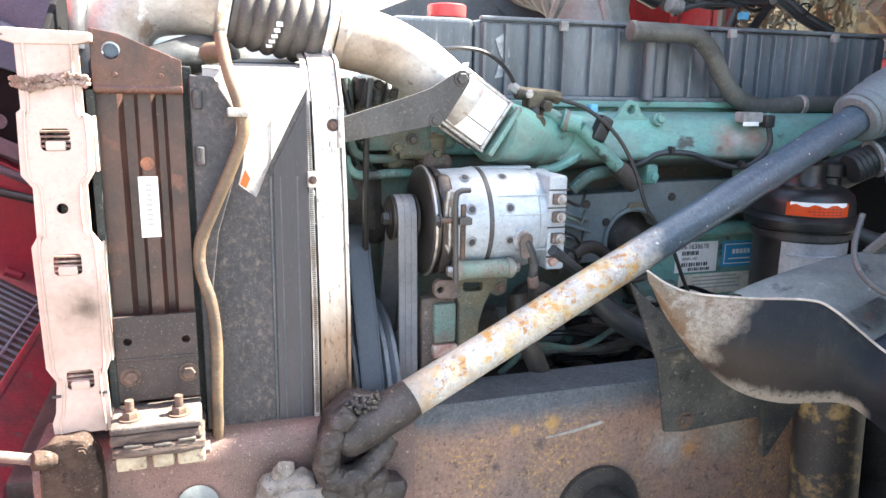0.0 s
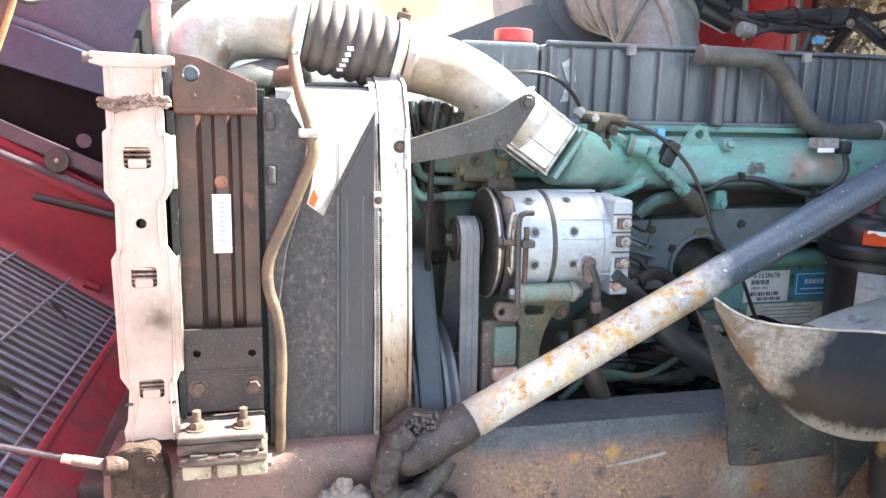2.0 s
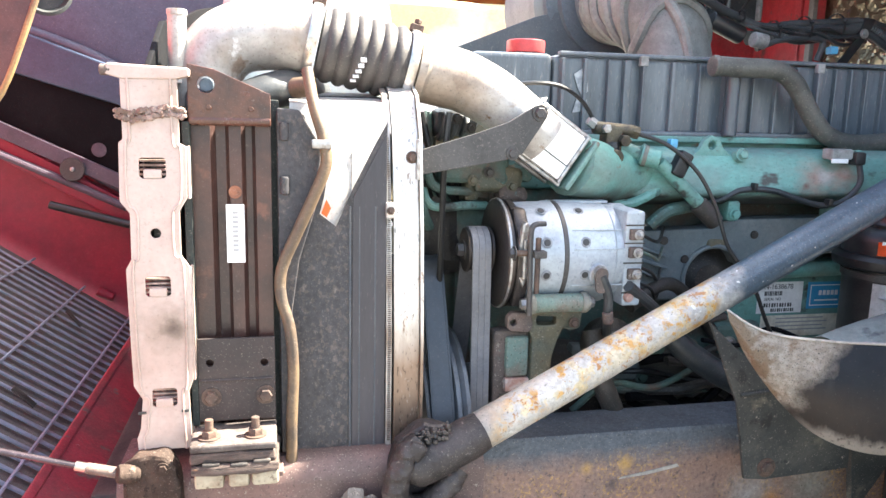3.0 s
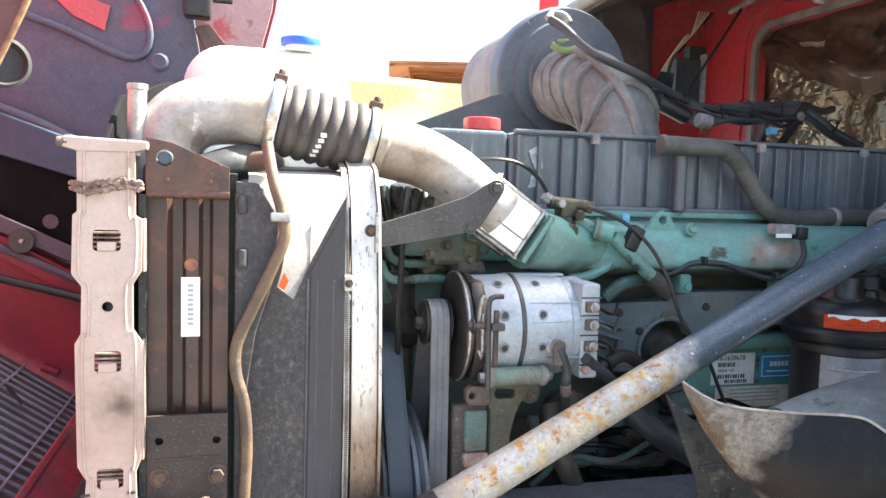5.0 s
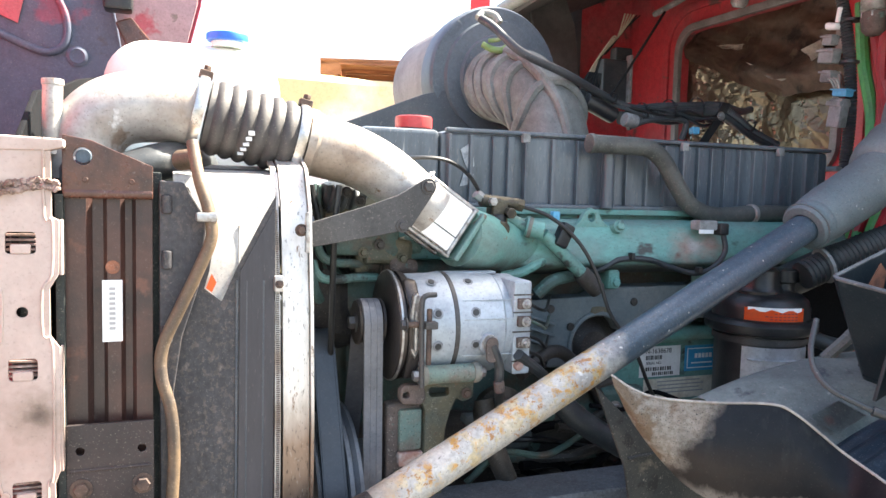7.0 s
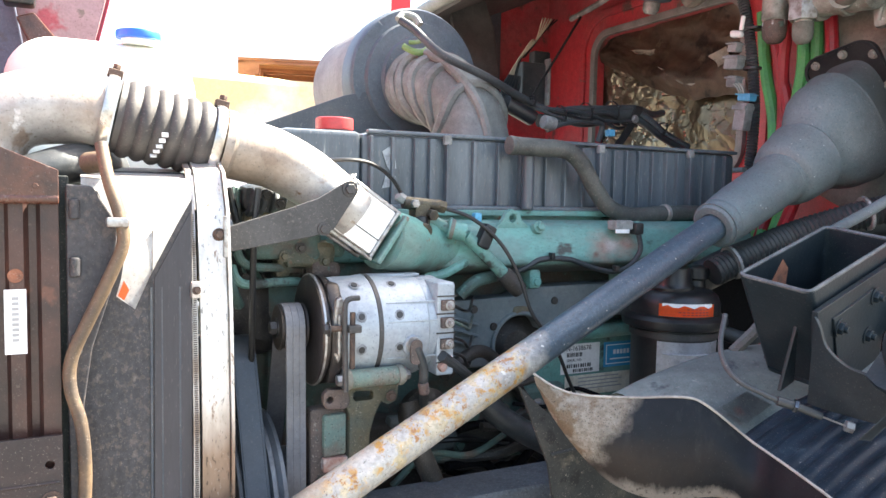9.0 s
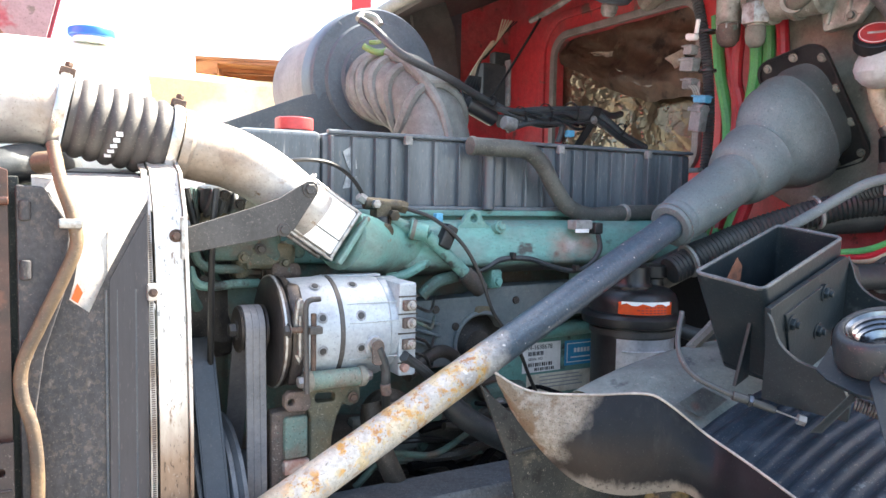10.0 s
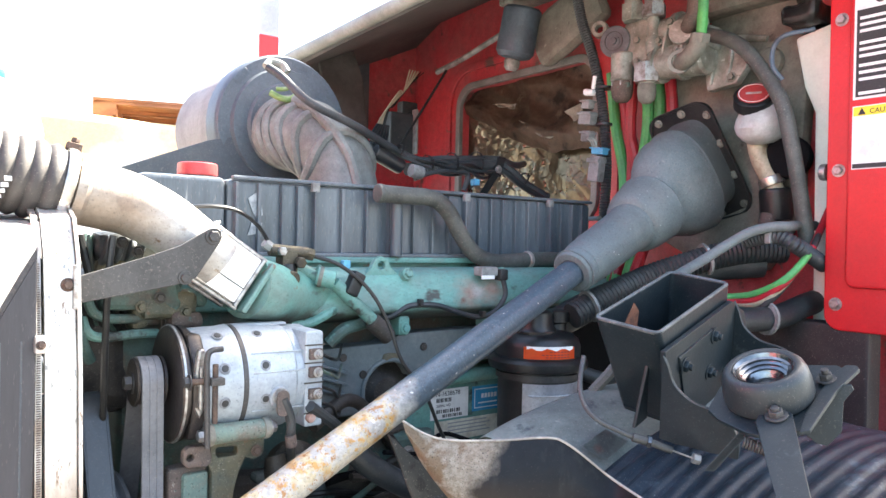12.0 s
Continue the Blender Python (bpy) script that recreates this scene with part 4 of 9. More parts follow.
part("far_skin", B((0.09, 1.84, 1.05), (0.16, 0.02, 0.9), 0.004), M_shroud, shroud)
part("top_skin", B((0.09, 1.48, 1.485), (0.16, 0.70, 0.01), 0.004), M_shroud, shroud)
part("smooth_panel", P([(0.109, 0.6), (0.1585, 0.6), (0.1585, 1.440), (0.113, 1.352)], 0.003, wall_plane(1.0165), bev=0.0006), M_shroudsmooth, shroud)
for x, r in ((0.108, 0.0018), (0.121, 0.0012), (0.143, 0.0015)):
    part("seam", C((x, 1.0155, 0.6), (x + 0.001, 1.0175, 1.34), r, 0.0005, 8), M_filter, shroud)
b = P([(0.013, 0.996), (0.030, 0.996), (0.030, 1.2), (0.040, 1.27), (0.062, 1.34), (0.070, 1.415), (0.066, 1.428), (0.042, 1.468), (0.013, 1.470)],
      0.012, wall_plane(1.0), bev=0.003)
sp = part("side_plate", b, M_shroud, shroud)
for z in (1.44, 1.37, 1.275):
    part("rivet_boss", C((0.022, 1.001, z - 0.012), (0.022, 1.001, z + 0.012), 0.007, 0.003, 12), M_shroud, sp)


# Backing added to block bright ground between strap and ring lip
part("gap_backing", B((0.1665, 1.036, 0.94), (0.020, 0.016, 0.66), 0.001), M_shroud, shroud)


def band(x0, x1, lift, material, name, th=0.004):
    """A strip that follows the shroud's outer edge, bent back towards the top to catch the sun."""
    b = bmesh.new()
    path = [(1.015 - lift, 0.6), (1.012 - lift, 1.15), (1.026 - lift, 1.30), (1.052 - lift, 1.44), (1.085 - lift, 1.492), (1.20, 1.53 + lift), (1.45, 1.54 + lift)]
    rows = []
    for y, z in path:
        rows.append([b.verts.new(q) for q in ((x0, y, z), (x1, y, z), (x1, y + th, z - th * 0.3), (x0, y + th, z - th * 0.3))])
    for p, q in zip(rows, rows[1:]):
        for k in range(4):
            b.faces.new((p[k], p[(k + 1) % 4], q[(k + 1) % 4], q[k]))
    b.faces.new(rows[0])
    b.faces.new(rows[-1])
    return part(name, b, material, shroud)


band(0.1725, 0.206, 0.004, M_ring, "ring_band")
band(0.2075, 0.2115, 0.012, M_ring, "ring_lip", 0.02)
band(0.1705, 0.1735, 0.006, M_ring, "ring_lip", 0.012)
strap = band(0.160, 0.1675, 0.001, M_strap, "strap", 0.008)
b = bmesh.new()
for k in range(150):
    z = 1.0 + 0.0029 * k
    y = 1.011 + max(0.0, 1.15 - z) * 0.0055 + max(0.0, z - 1.15) * 0.0933 + max(0.0, z - 1.30) * 0.092
    box(b, (0.1637, y - 0.0012, z), (0.0046, 0.0016, 0.0012), 0)
part("worm_thread", b, M_rustcast, strap)
sc = part("strap_screw", B((0.1635, 1.014, 1.335), (0.013, 0.014, 0.022), 0.003), M_strap, shroud)
bolt(sc, (0.1635, 1.008, 1.335), (0, -1, 0.2), 0.004, 0.006, M_rustbolt)
part("arm_clip", B((0.2, 1.005, 1.405), (0.006, 0.012, 0.055), 0.002), M_steelbolt, shroud)
bolt(shroud, (0.192, 1.008, 1.408), (0, -1, 0), 0.006, 0.008, M_rustbolt)
# orange flash and bright splinter at the notched corner
part("reflector_chip", P([(0.070, 1.331), (0.077, 1.350), (0.083, 1.338), (0.077, 1.325)], 0.003, wall_plane(1.0145)), M_orange, shroud, "orange chip")

# Dark strip added to stop a light leak; stands for the gap's shade
part("edge_strip", B((0.009, 1.035, 1.2), (0.014, 0.03, 0.56), 0.002), M_core, rad)

hose = thing("tan_hose", (0.03, 1.0, 1.0), "aged tan rubber overflow hose clipped to the shroud", "hose")
part("hose_run", T([(0.053, 1.02, 1.52), (0.060, 0.995, 1.475), (0.071, 0.985, 1.435), (0.075, 0.983, 1.40), (0.060, 0.983, 1.36), (0.035, 0.985, 1.305),
                    (0.017, 0.987, 1.262), (0.015, 0.987, 1.225), (0.026, 0.987, 1.18), (0.030, 0.99, 1.12), (0.027, 0.99, 1.05), (0.026, 0.998, 0.975)], 0.0078), M_tan, hose)
part("clip", B((0.069, 0.983, 1.425), (0.026, 0.018, 0.012), 0.003), M_steelbolt, hose)

# ---------------------------------------------------------------- charge air pipe
YP = 1.15
pipe = thing("charge_air_pipe", (0.2, YP, 1.5), "weathered cast aluminium charge air pipe with black bellows", "pipe")
b = T([(-0.085, YP, 1.47), (-0.085, YP, 1.50), (-0.075, YP, 1.538), (-0.045, YP, 1.565), (0.0, YP, 1.574), (0.06, YP, 1.571)], 0.05, 28, 8)
part("elbow", b, M_alu, pipe)
part("side_tube", C((-0.121, 1.12, 1.50), (-0.119, 1.12, 1.598), 0.0125, 0.002), M_alu, pipe)
part("side_tube_lip", C((-0.119, 1.12, 1.592), (-0.119, 1.12, 1.6), 0.0138, 0.001), M_alu, pipe)
ax = Vector((0.145, 0.0, -0.032)).normalized()


def hose_clamp(o, name="hose_clamp"):
    c = part(name, L([(-0.007, 0.0515), (-0.007, 0.054), (-0.003, 0.0555), (0.003, 0.0555), (0.007, 0.054), (0.007, 0.0515)], o, ax, 32), M_clamp, pipe)
    up = ax.cross(Vector((0, 1, 0))).normalized() * -1
    up = up if up.z > 0 else -up
    q = Vector(o) + up * 0.0575
    part("clamp_screw", B(q, (0.016, 0.02, 0.012), 0.002, frame_of(up)), M_rustbolt, c)
    bolt(c, q + up * 0.006, up, 0.006, 0.007, M_rustbolt, False)
    return c


o0 = Vector((0.064, YP, 1.569))
hose_clamp(o0)
o1 = o0 + ax * 0.012
prof = [(0, 0.051)]
for k in range(6):
    for j in range(9):
        prof.append((0.008 + k * 0.0196 + 0.0196 * j / 9, 0.0490 + 0.0065 * math.sin(math.pi * (j + 0.3) / 9.0) ** 0.6))
prof += [(0.128, 0.050), (0.134, 0.050)]
bel = part("bellows", L(prof, o1, ax, 36), M_bellows, pipe, "dusty black rubber bellows")
# white maker's mark as plain bars
for k in range(5):
    a = o1 + ax * 0.057
    th = radians(-14 - k * 8.5)
    q = a + Vector((0.004 - k * 0.0035, -0.0566 * math.cos(th), 0.0566 * math.sin(th)))
    part("print_mark", B(q, (0.0085, 0.001, 0.0065), 0.0003, Matrix.Rotation(th, 3, "X")), M_whiteprint, bel)
hose_clamp(o1 + ax * 0.136)
o2 = o1 + ax * 0.146
part("joint_ring", L([(-0.001, 0.049), (0, 0.0525), (0.012, 0.0525), (0.016, 0.0495), (0.018, 0.049)], o2, ax, 32), M_alu, pipe)
part("lower_pipe", T([o2, o2 + ax * 0.05, (0.300, YP, 1.515), (0.345, YP - 0.005, 1.492), (0.385, YP - 0.01, 1.462), (0.425, YP - 0.01, 1.430)], 0.0485, 28, 8,
                     rfun=lambda a, s: 1 - 0.12 * s), M_alu, pipe)
# square heater block at the pipe's end
ang_ = math.atan2(-0.05, 0.074)
R_blk = Matrix.Rotation(-ang_, 3, "Y")
cb = Vector((0.436, 1.160, 1.424))
blk = thing("intake_heater", cb, "bright aluminium intake heater block clamped with long bolts", "heater block")
part("block_body", B(cb, (0.080, 0.080, 0.080), 0.003, R_blk), M_polish, blk)
for off in (-0.042, 0.042):
    part("gasket", B(cb + R_blk @ Vector((off, 0, 0)), (0.006, 0.088, 0.088), 0.002, R_blk), M_steelbolt, blk)
part("parting_line", B(cb + R_blk @ Vector((0, -0.0403, -0.014)), (0.078, 0.001, 0.0016), 0, R_blk), M_ink, blk)
for zz in (-0.044, 0.044):
    for yy in (-0.03, 0.03):
        p0 = cb + R_blk @ Vector((-0.050, yy, zz))
        part("through_bolt", C(p0, p0 + R_blk @ Vector((0.10, 0, 0)), 0.004, 0.001, 10), M_steelbolt, blk)
        bolt(blk, p0, R_blk @ Vector((-1, 0, 0)), 0.007, 0.006, M_steelbolt)
arm = thing("pipe_arm", (0.3, 1.06, 1.41), "flat dark grey steel arm bracing the intake heater", "bracket")
b = P([(0.208, 1.392), (0.216, 1.380), (0.320, 1.398), (0.350, 1.404), (0.368, 1.412), (0.404, 1.466), (0.402, 1.480), (0.388, 1.484), (0.345, 1.458), (0.300, 1.442), (0.212, 1.415)],
      0.006, wall_plane(1.063), bev=0.0015)
part("arm_plate", b, M_armsteel, arm)
bolt(arm, (0.392, 1.063, 1.472), (0, -1, 0), 0.0085, 0.006, M_armsteel)
bolt(arm, (0.352, 1.063, 1.412), (0, -1, 0), 0.007, 0.005, M_armsteel)

# white expansion tank
tank = thing("expansion_tank", (0.08, 1.62, 1.5), "white translucent coolant expansion tank with blue cap", "tank")
b = box(bmesh.new(), (0.08, 1.66, 1.60), (0.34, 0.24, 0.30), 0.085, seg=8)
part("tank_body", rough_up(b, 0.005, 8), M_tank, tank)
part("filler_neck", C((0.14, 1.60, 1.745), (0.14, 1.60, 1.772), 0.032), M_tank, tank)
b = L(rod_profile(0.017, 0.042, 0.004), (0.14, 1.60, 1.756), (0, 0, 1), 24)
part("cap", b, M_bluecap, tank, "ribbed blue screw cap")
part("bleed_pipe", C((0.25, 1.60, 1.735), (0.29, 1.60, 1.728), 0.008), M_tank, tank)
bh = thing("radiator_hose", (0.02, 1.12, 1.48), "thick black ribbed radiator hose with white print", "hose")
part("hose_run", T([(-0.03, 1.10, 1.48), (0.02, 1.12, 1.498), (0.06, 1.2, 1.50), (0.08, 1.35, 1.50)], 0.026, 18), M_rubber, bh)
part("tank_end", C((0.035, 1.07, 1.497), (0.060, 1.05, 1.500), 0.014, 0.005), M_tan, bh)

# ---------------------------------------------------------------- engine
eng = thing("engine", (0.9, 1.5, 0.7), "green inline truck diesel engine with dusty grey valve cover", "engine")
part("block", B((0.92, 1.52, 1.02), (1.10, 0.40, 0.68), 0.02), M_greend, eng)
part("cylinder_head", B((0.92, 1.46, 1.385), (1.08, 0.30, 0.10), 0.01), M_green, eng)
part("head_ledge", B((0.95, 1.296, 1.432), (0.98, 0.02, 0.012), 0.003), M_green, eng)
part("front_cover", B((0.345, 1.45, 1.12), (0.07, 0.40, 0.60), 0.02), M_greend, eng)
# valve cover: body, top rim, upright ribs and panels
vc = part("valve_cover", B((0.98, 1.46, 1.508), (0.96, 0.30, 0.142), 0.012), M_valve, eng, "dusty dark grey ribbed valve cover")
part("front_cover_cap", B((0.425, 1.46, 1.510), (0.150, 0.30, 0.140), 0.010), M_valve, eng)
part("top_rim", B((0.985, 1.31, 1.581), (0.95, 0.016, 0.008), 0.003), M_valve, vc)
part("base_rim", B((0.985, 1.302, 1.441), (0.96, 0.016, 0.010), 0.003), M_valve, vc)
for x, w, d in [(0.515, 0.010, 0.012), (0.56, 0.012, 0.006), (0.605, 0.006, 0.006), (0.642, 0.022, 0.006), (0.672, 0.008, 0.012), (0.735, 0.014, 0.006),
                (0.79, 0.010, 0.006), (0.85, 0.032, 0.009), (0.905, 0.008, 0.006), (0.955, 0.012, 0.006), (1.0, 0.012, 0.006), (1.045, 0.018, 0.012), (1.085, 0.008, 0.005), (1.12, 0.010, 0.006),
                (1.155, 0.008, 0.006), (1.195, 0.012, 0.006), (1.235, 0.008, 0.006), (1.27, 0.012, 0.006), (1.305, 0.016, 0.012), (1.345, 0.010, 0.006), (1.385, 0.012, 0.006), (1.42, 0.010, 0.006)]:
    part("rib", B((x, 1.314 - d * 0.8, 1.509), (w * 0.62, 0.02, 0.128), 0.002), M_valve, vc)
for x in (0.672, 1.045, 1.305):
    part("clip", B((x, 1.30, 1.572), (0.016, 0.012, 0.018), 0.002), M_connector, vc)
part("torn_label", rough_up(P([(0.540, 1.545), (0.556, 1.556), (0.566, 1.535), (0.569, 1.515), (0.558, 1.507), (0.549, 1.52)], 0.001, wall_plane(1.307)), 0.001, 60), M_torn, vc, "torn remains of a pale label")
part("torn_label", P([(0.540, 1.476), (0.562, 1.480), (0.568, 1.500), (0.548, 1.502)], 0.001, wall_plane(1.307)), M_torn, vc)
cap = part("oil_cap", L(rod_profile(0.024, 0.037, 0.003), (0.483, 1.42, 1.588), (0, 0, 1), 20), M_redcap, eng, "red plastic oil filler cap")
part("cap_neck", C((0.483, 1.42, 1.575), (0.483, 1.42, 1.59), 0.031), M_valve, cap)

# breather hose over the cover
br = thing("breather_hose", (1.05, 1.27, 1.43), "bent dusty black breather hose with end clamp", "hose")
part("hose_run", T([(0.835, 1.30, 1.52), (0.83, 1.285, 1.556), (0.80, 1.262, 1.566), (0.86, 1.262, 1.565), (0.925, 1.262, 1.562), (0.965, 1.262, 1.538), (1.0, 1.262, 1.49), (1.04, 1.262, 1.448),
                    (1.10, 1.262, 1.430), (1.19, 1.265, 1.434), (1.30, 1.28, 1.436), (1.42, 1.31, 1.43)][2:], 0.018, 16), M_tallhose, br)
part("hose_end", L(rod_profile(0.014, 0.0195, 0.004), (0.788, 1.262, 1.566), (1, 0, 0), 20), M_tallhose, br)
part("drop_tube", C((0.85, 1.285, 1.44), (0.85, 1.285, 1.555), 0.013), M_valve, br)
part("clamp", C((1.195, 1.2652, 1.4342), (1.206, 1.2655, 1.4345), 0.0212, 0.002), M_strap, br)

# intake manifold
man = thing("intake_manifold", (0.9, 1.24, 1.32), "green painted intake manifold with bolts and a bare rusty patch", "manifold")
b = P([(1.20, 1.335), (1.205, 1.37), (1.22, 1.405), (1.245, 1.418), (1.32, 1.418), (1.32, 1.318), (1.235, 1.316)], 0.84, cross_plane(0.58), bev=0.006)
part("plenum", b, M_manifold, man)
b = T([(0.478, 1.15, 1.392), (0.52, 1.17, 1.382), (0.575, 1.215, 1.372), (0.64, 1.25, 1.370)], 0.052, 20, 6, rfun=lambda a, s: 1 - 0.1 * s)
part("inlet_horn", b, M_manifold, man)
part("inlet_flange", B((0.484, 1.155, 1.392), (0.010, 0.090, 0.092), 0.004, R_blk), M_green, man)
part("casting_ridge", C((0.60, 1.206, 1.342), (1.40, 1.206, 1.342), 0.003, 0.001, 8), M_manifold, man)
for x in (0.60, 0.83, 1.06, 1.28):
    part("foot", B((x, 1.24, 1.305), (0.028, 0.05, 0.04), 0.008), M_green, man)
    bolt(man, (x, 1.214, 1.300), (0, -1, 0), 0.008, 0.007, M_green)
for x in (0.535, 0.83, 1.075):
    part("boss", C((x, 1.232, 1.40), (x, 1.208, 1.408), 0.012, 0.003), M_green, man)
    bolt(man, (x, 1.209, 1.408), (0, -1, 0.2), 0.0085, 0.008, M_green)
b = P([(0.735, 1.402), (0.822, 1.402), (0.800, 1.420), (0.792, 1.436), (0.775, 1.442), (0.762, 1.434), (0.752, 1.415)], 0.012, wall_plane(1.222), holes=[disc(0.778, 1.424, 0.008)], bev=0.002)
part("lifting_eye", b, M_green, man)
sen = thing("pressure_sensor", (1.03, 1.2, 1.40), "grey sensor plug and black cable on the manifold", "sensor")
part("sensor_body", B((1.022, 1.20, 1.412), (0.045, 0.03, 0.02), 0.004), M_connector, sen)
part("sensor_label", B((1.015, 1.184, 1.400), (0.035, 0.003, 0.008), 0.001), M_sticker, sen)
part("plug", B((1.055, 1.19, 1.405), (0.022, 0.026, 0.024), 0.004), M_black, sen)
part("cable", T([(1.058, 1.185, 1.395), (1.062, 1.183, 1.36), (1.035, 1.185, 1.328), (0.995, 1.19, 1.318), (0.94, 1.192, 1.330), (0.89, 1.195, 1.345), (0.83, 1.20, 1.345), (0.79, 1.21, 1.325), (0.74, 1.25, 1.31)], 0.0055, 10), M_rubber, sen)
part("cable_clip", B((0.85, 1.192, 1.352), (0.008, 0.014, 0.014), 0.002), M_black, sen)
part("cable_clip", B((1.0, 1.182, 1.325), (0.010, 0.014, 0.012), 0.002), M_black, sen)

# fuel fittings above the manifold
fit_ = thing("fuel_fitting", (0.57, 1.18, 1.42), "dirty brass fuel valve with black line and blue clip", "fitting")
part("valve_body", B((0.565, 1.19, 1.425), (0.030, 0.034, 0.05), 0.005), M_brass, fit_)
part("side_cap", C((0.580, 1.178, 1.432), (0.580, 1.160, 1.430), 0.010, 0.002, 6), M_brass, fit_)
part("side_cap", C((0.548, 1.178, 1.450), (0.548, 1.165, 1.450), 0.008, 0.002, 6), M_steelbolt, fit_)
part("hex_nut", C((0.598, 1.185, 1.447), (0.612, 1.184, 1.443), 0.012, 0.002, 6), M_brass, fit_)
part("hex_nut", C((0.520, 1.183, 1.464), (0.534, 1.185, 1.455), 0.009, 0.002, 6), M_connector, fit_)
part("cross_barrel", C((0.53, 1.185, 1.452), (0.605, 1.185, 1.446), 0.011, 0.003), M_brass, fit_)
part("solenoid", C((0.563, 1.178, 1.428), (0.563, 1.176, 1.402), 0.0125, 0.003, 16), M_black, fit_)
part("knob", C((0.560, 1.165, 1.405), (0.560, 1.150, 1.403), 0.013, 0.003), M_brass, fit_)
part("black_line", T([(0.535, 1.185, 1.455), (0.505, 1.175, 1.492), (0.465, 1.165, 1.515), (0.42, 1.16, 1.520), (0.37, 1.17, 1.515)], 0.0034, 8), M_black, fit_)
part("black_line", T([(0.60, 1.182, 1.445), (0.66, 1.17, 1.425), (0.715, 1.16, 1.38), (0.75, 1.15, 1.32), (0.775, 1.14, 1.25), (0.82, 1.13, 1.19), (0.855, 1.13, 1.12), (0.90, 1.15, 1.06)], 0.0036, 8), M_black, fit_)
part("blue_clip", B((0.672, 1.175, 1.427), (0.014, 0.014, 0.016), 0.002), M_bluecon, fit_)
part("black_plug", B((0.692, 1.178, 1.392), (0.026, 0.024, 0.045), 0.005, Matrix.Rotation(radians(25), 3, "Y")), M_black, fit_)
dip = thing("filler_tube", (0.7, 1.19, 1.33), "green painted metal tube with dark sleeve", "tube")
part("upper_tube", T([(0.575, 1.23, 1.425), (0.605, 1.21, 1.415), (0.635, 1.195, 1.402)], 0.012, 14), M_green, dip)
part("union", C((0.620, 1.186, 1.407), (0.650, 1.172, 1.400), 0.017, 0.003, 20), M_green, dip)
part("union_ring", C((0.624, 1.184, 1.406), (0.630, 1.181, 1.4045), 0.0185, 0.001, 20), M_mudalu, dip)
part("union_nut", C((0.628, 1.196, 1.412), (0.636, 1.192, 1.422), 0.009, 0.002, 6), M_green, dip)
part("tube_run", C((0.655, 1.185, 1.395), (0.757, 1.185, 1.305), 0.012, 0.003), M_green, dip)
part("sleeve", C((0.735, 1.185, 1.323), (0.775, 1.185, 1.288), 0.0165, 0.004), M_grime, dip)
pipes = thing("oil_lines", (0.62, 1.22, 1.3), "green painted oil lines along the block", "pipe")
part("line", T([(0.250, 1.20, 1.395), (0.252, 1.20, 1.372), (0.262, 1.20, 1.352), (0.285, 1.20, 1.344), (0.315, 1.205, 1.342), (0.36, 1.23, 1.335)], 0.0075, 10), M_greend, pipes)
part("line", T([(0.246, 1.21, 1.345), (0.250, 1.20, 1.328), (0.262, 1.20, 1.318), (0.285, 1.20, 1.316), (0.315, 1.205, 1.318), (0.36, 1.23, 1.315)], 0.0075, 10), M_green, pipes)
part("line", T([(0.24, 1.21, 1.40), (0.236, 1.205, 1.36), (0.245, 1.20, 1.31), (0.26, 1.22, 1.28)], 0.009, 10), M_greend, pipes)
part("line", T([(0.585, 1.21, 1.318), (0.62, 1.205, 1.322), (0.66, 1.205, 1.340), (0.70, 1.23, 1.35)], 0.009, 10), M_green, pipes)
part("line", T([(0.665, 1.22, 1.28), (0.69, 1.21, 1.305), (0.73, 1.22, 1.312), (0.77, 1.25, 1.312)], 0.012, 10), M_greend, pipes)
part("black_line", T([(0.268, 1.12, 1.47), (0.262, 1.12, 1.40), (0.262, 1.13, 1.30), (0.265, 1.15, 1.2)], 0.005, 8), M_black, pipes)

# control unit and block side
ecu = thing("control_unit", (0.9, 1.27, 1.2), "dark blue cast cover plate bolted to the block", "cover plate")
arch = [(0.818 + 0.062 * math.cos(radians(a)), 1.172 + 0.062 * math.sin(radians(a))) for a in range(20, 201, 15)]
b = P([(0.655, 1.265), (0.80, 1.268), (0.84, 1.285), (1.30, 1.290), (1.30, 1.215), (0.955, 1.215), (0.905, 1.20)] + arch + [(0.748, 1.130), (0.665, 1.130)], 0.05, wall_plane(1.25), bev=0.006)
part("plate", b, M_block, ecu)
for x, z in ((0.712, 1.246), (0.757, 1.210), (0.90, 1.255), (1.10, 1.262), (1.25, 1.262), (0.69, 1.15), (1.0, 1.235)):
    part("bolt_hole", C((x, 1.252, z), (x, 1.246, z), 0.008, 0.002, 14), M_grime, ecu)
for k in range(3):
    part("fin", B((0.690, 1.244, 1.226 - 0.022 * k), (0.058, 0.016, 0.006), 0.002, Matrix.Rotation(radians(18), 3, "Y")), M_block, ecu)
part("arch_lip", T([(u, 1.249, w) for u, w in arch], 0.005, 8, 2), M_block, ecu)
part("rusty_patch", rough_up(subdivide(B((0.822, 1.262, 1.238), (0.040, 0.03, 0.020), 0.006), 2), 0.004, 50), M_olive, ecu)
gear = solo("belt_hub", L([(0, 0.07), (0.02, 0.075), (0.03, 0.05), (0.05, 0.03)], (0.822, 1.315, 1.165), (0, -1, 0), 28), M_grime, "oily round hub cover on the block", "hub")
blockside = thing("block_side_cover", (1.0, 1.3, 1.05), "green block cover with paper labels", "cover plate")
part("cover", B((1.06, 1.31, 1.11), (0.34, 0.03, 0.17), 0.008), M_green, blockside)
part("upper_tube", C((0.95, 1.285, 1.175), (1.40, 1.285, 1.185), 0.016, 0.004), M_green, blockside)
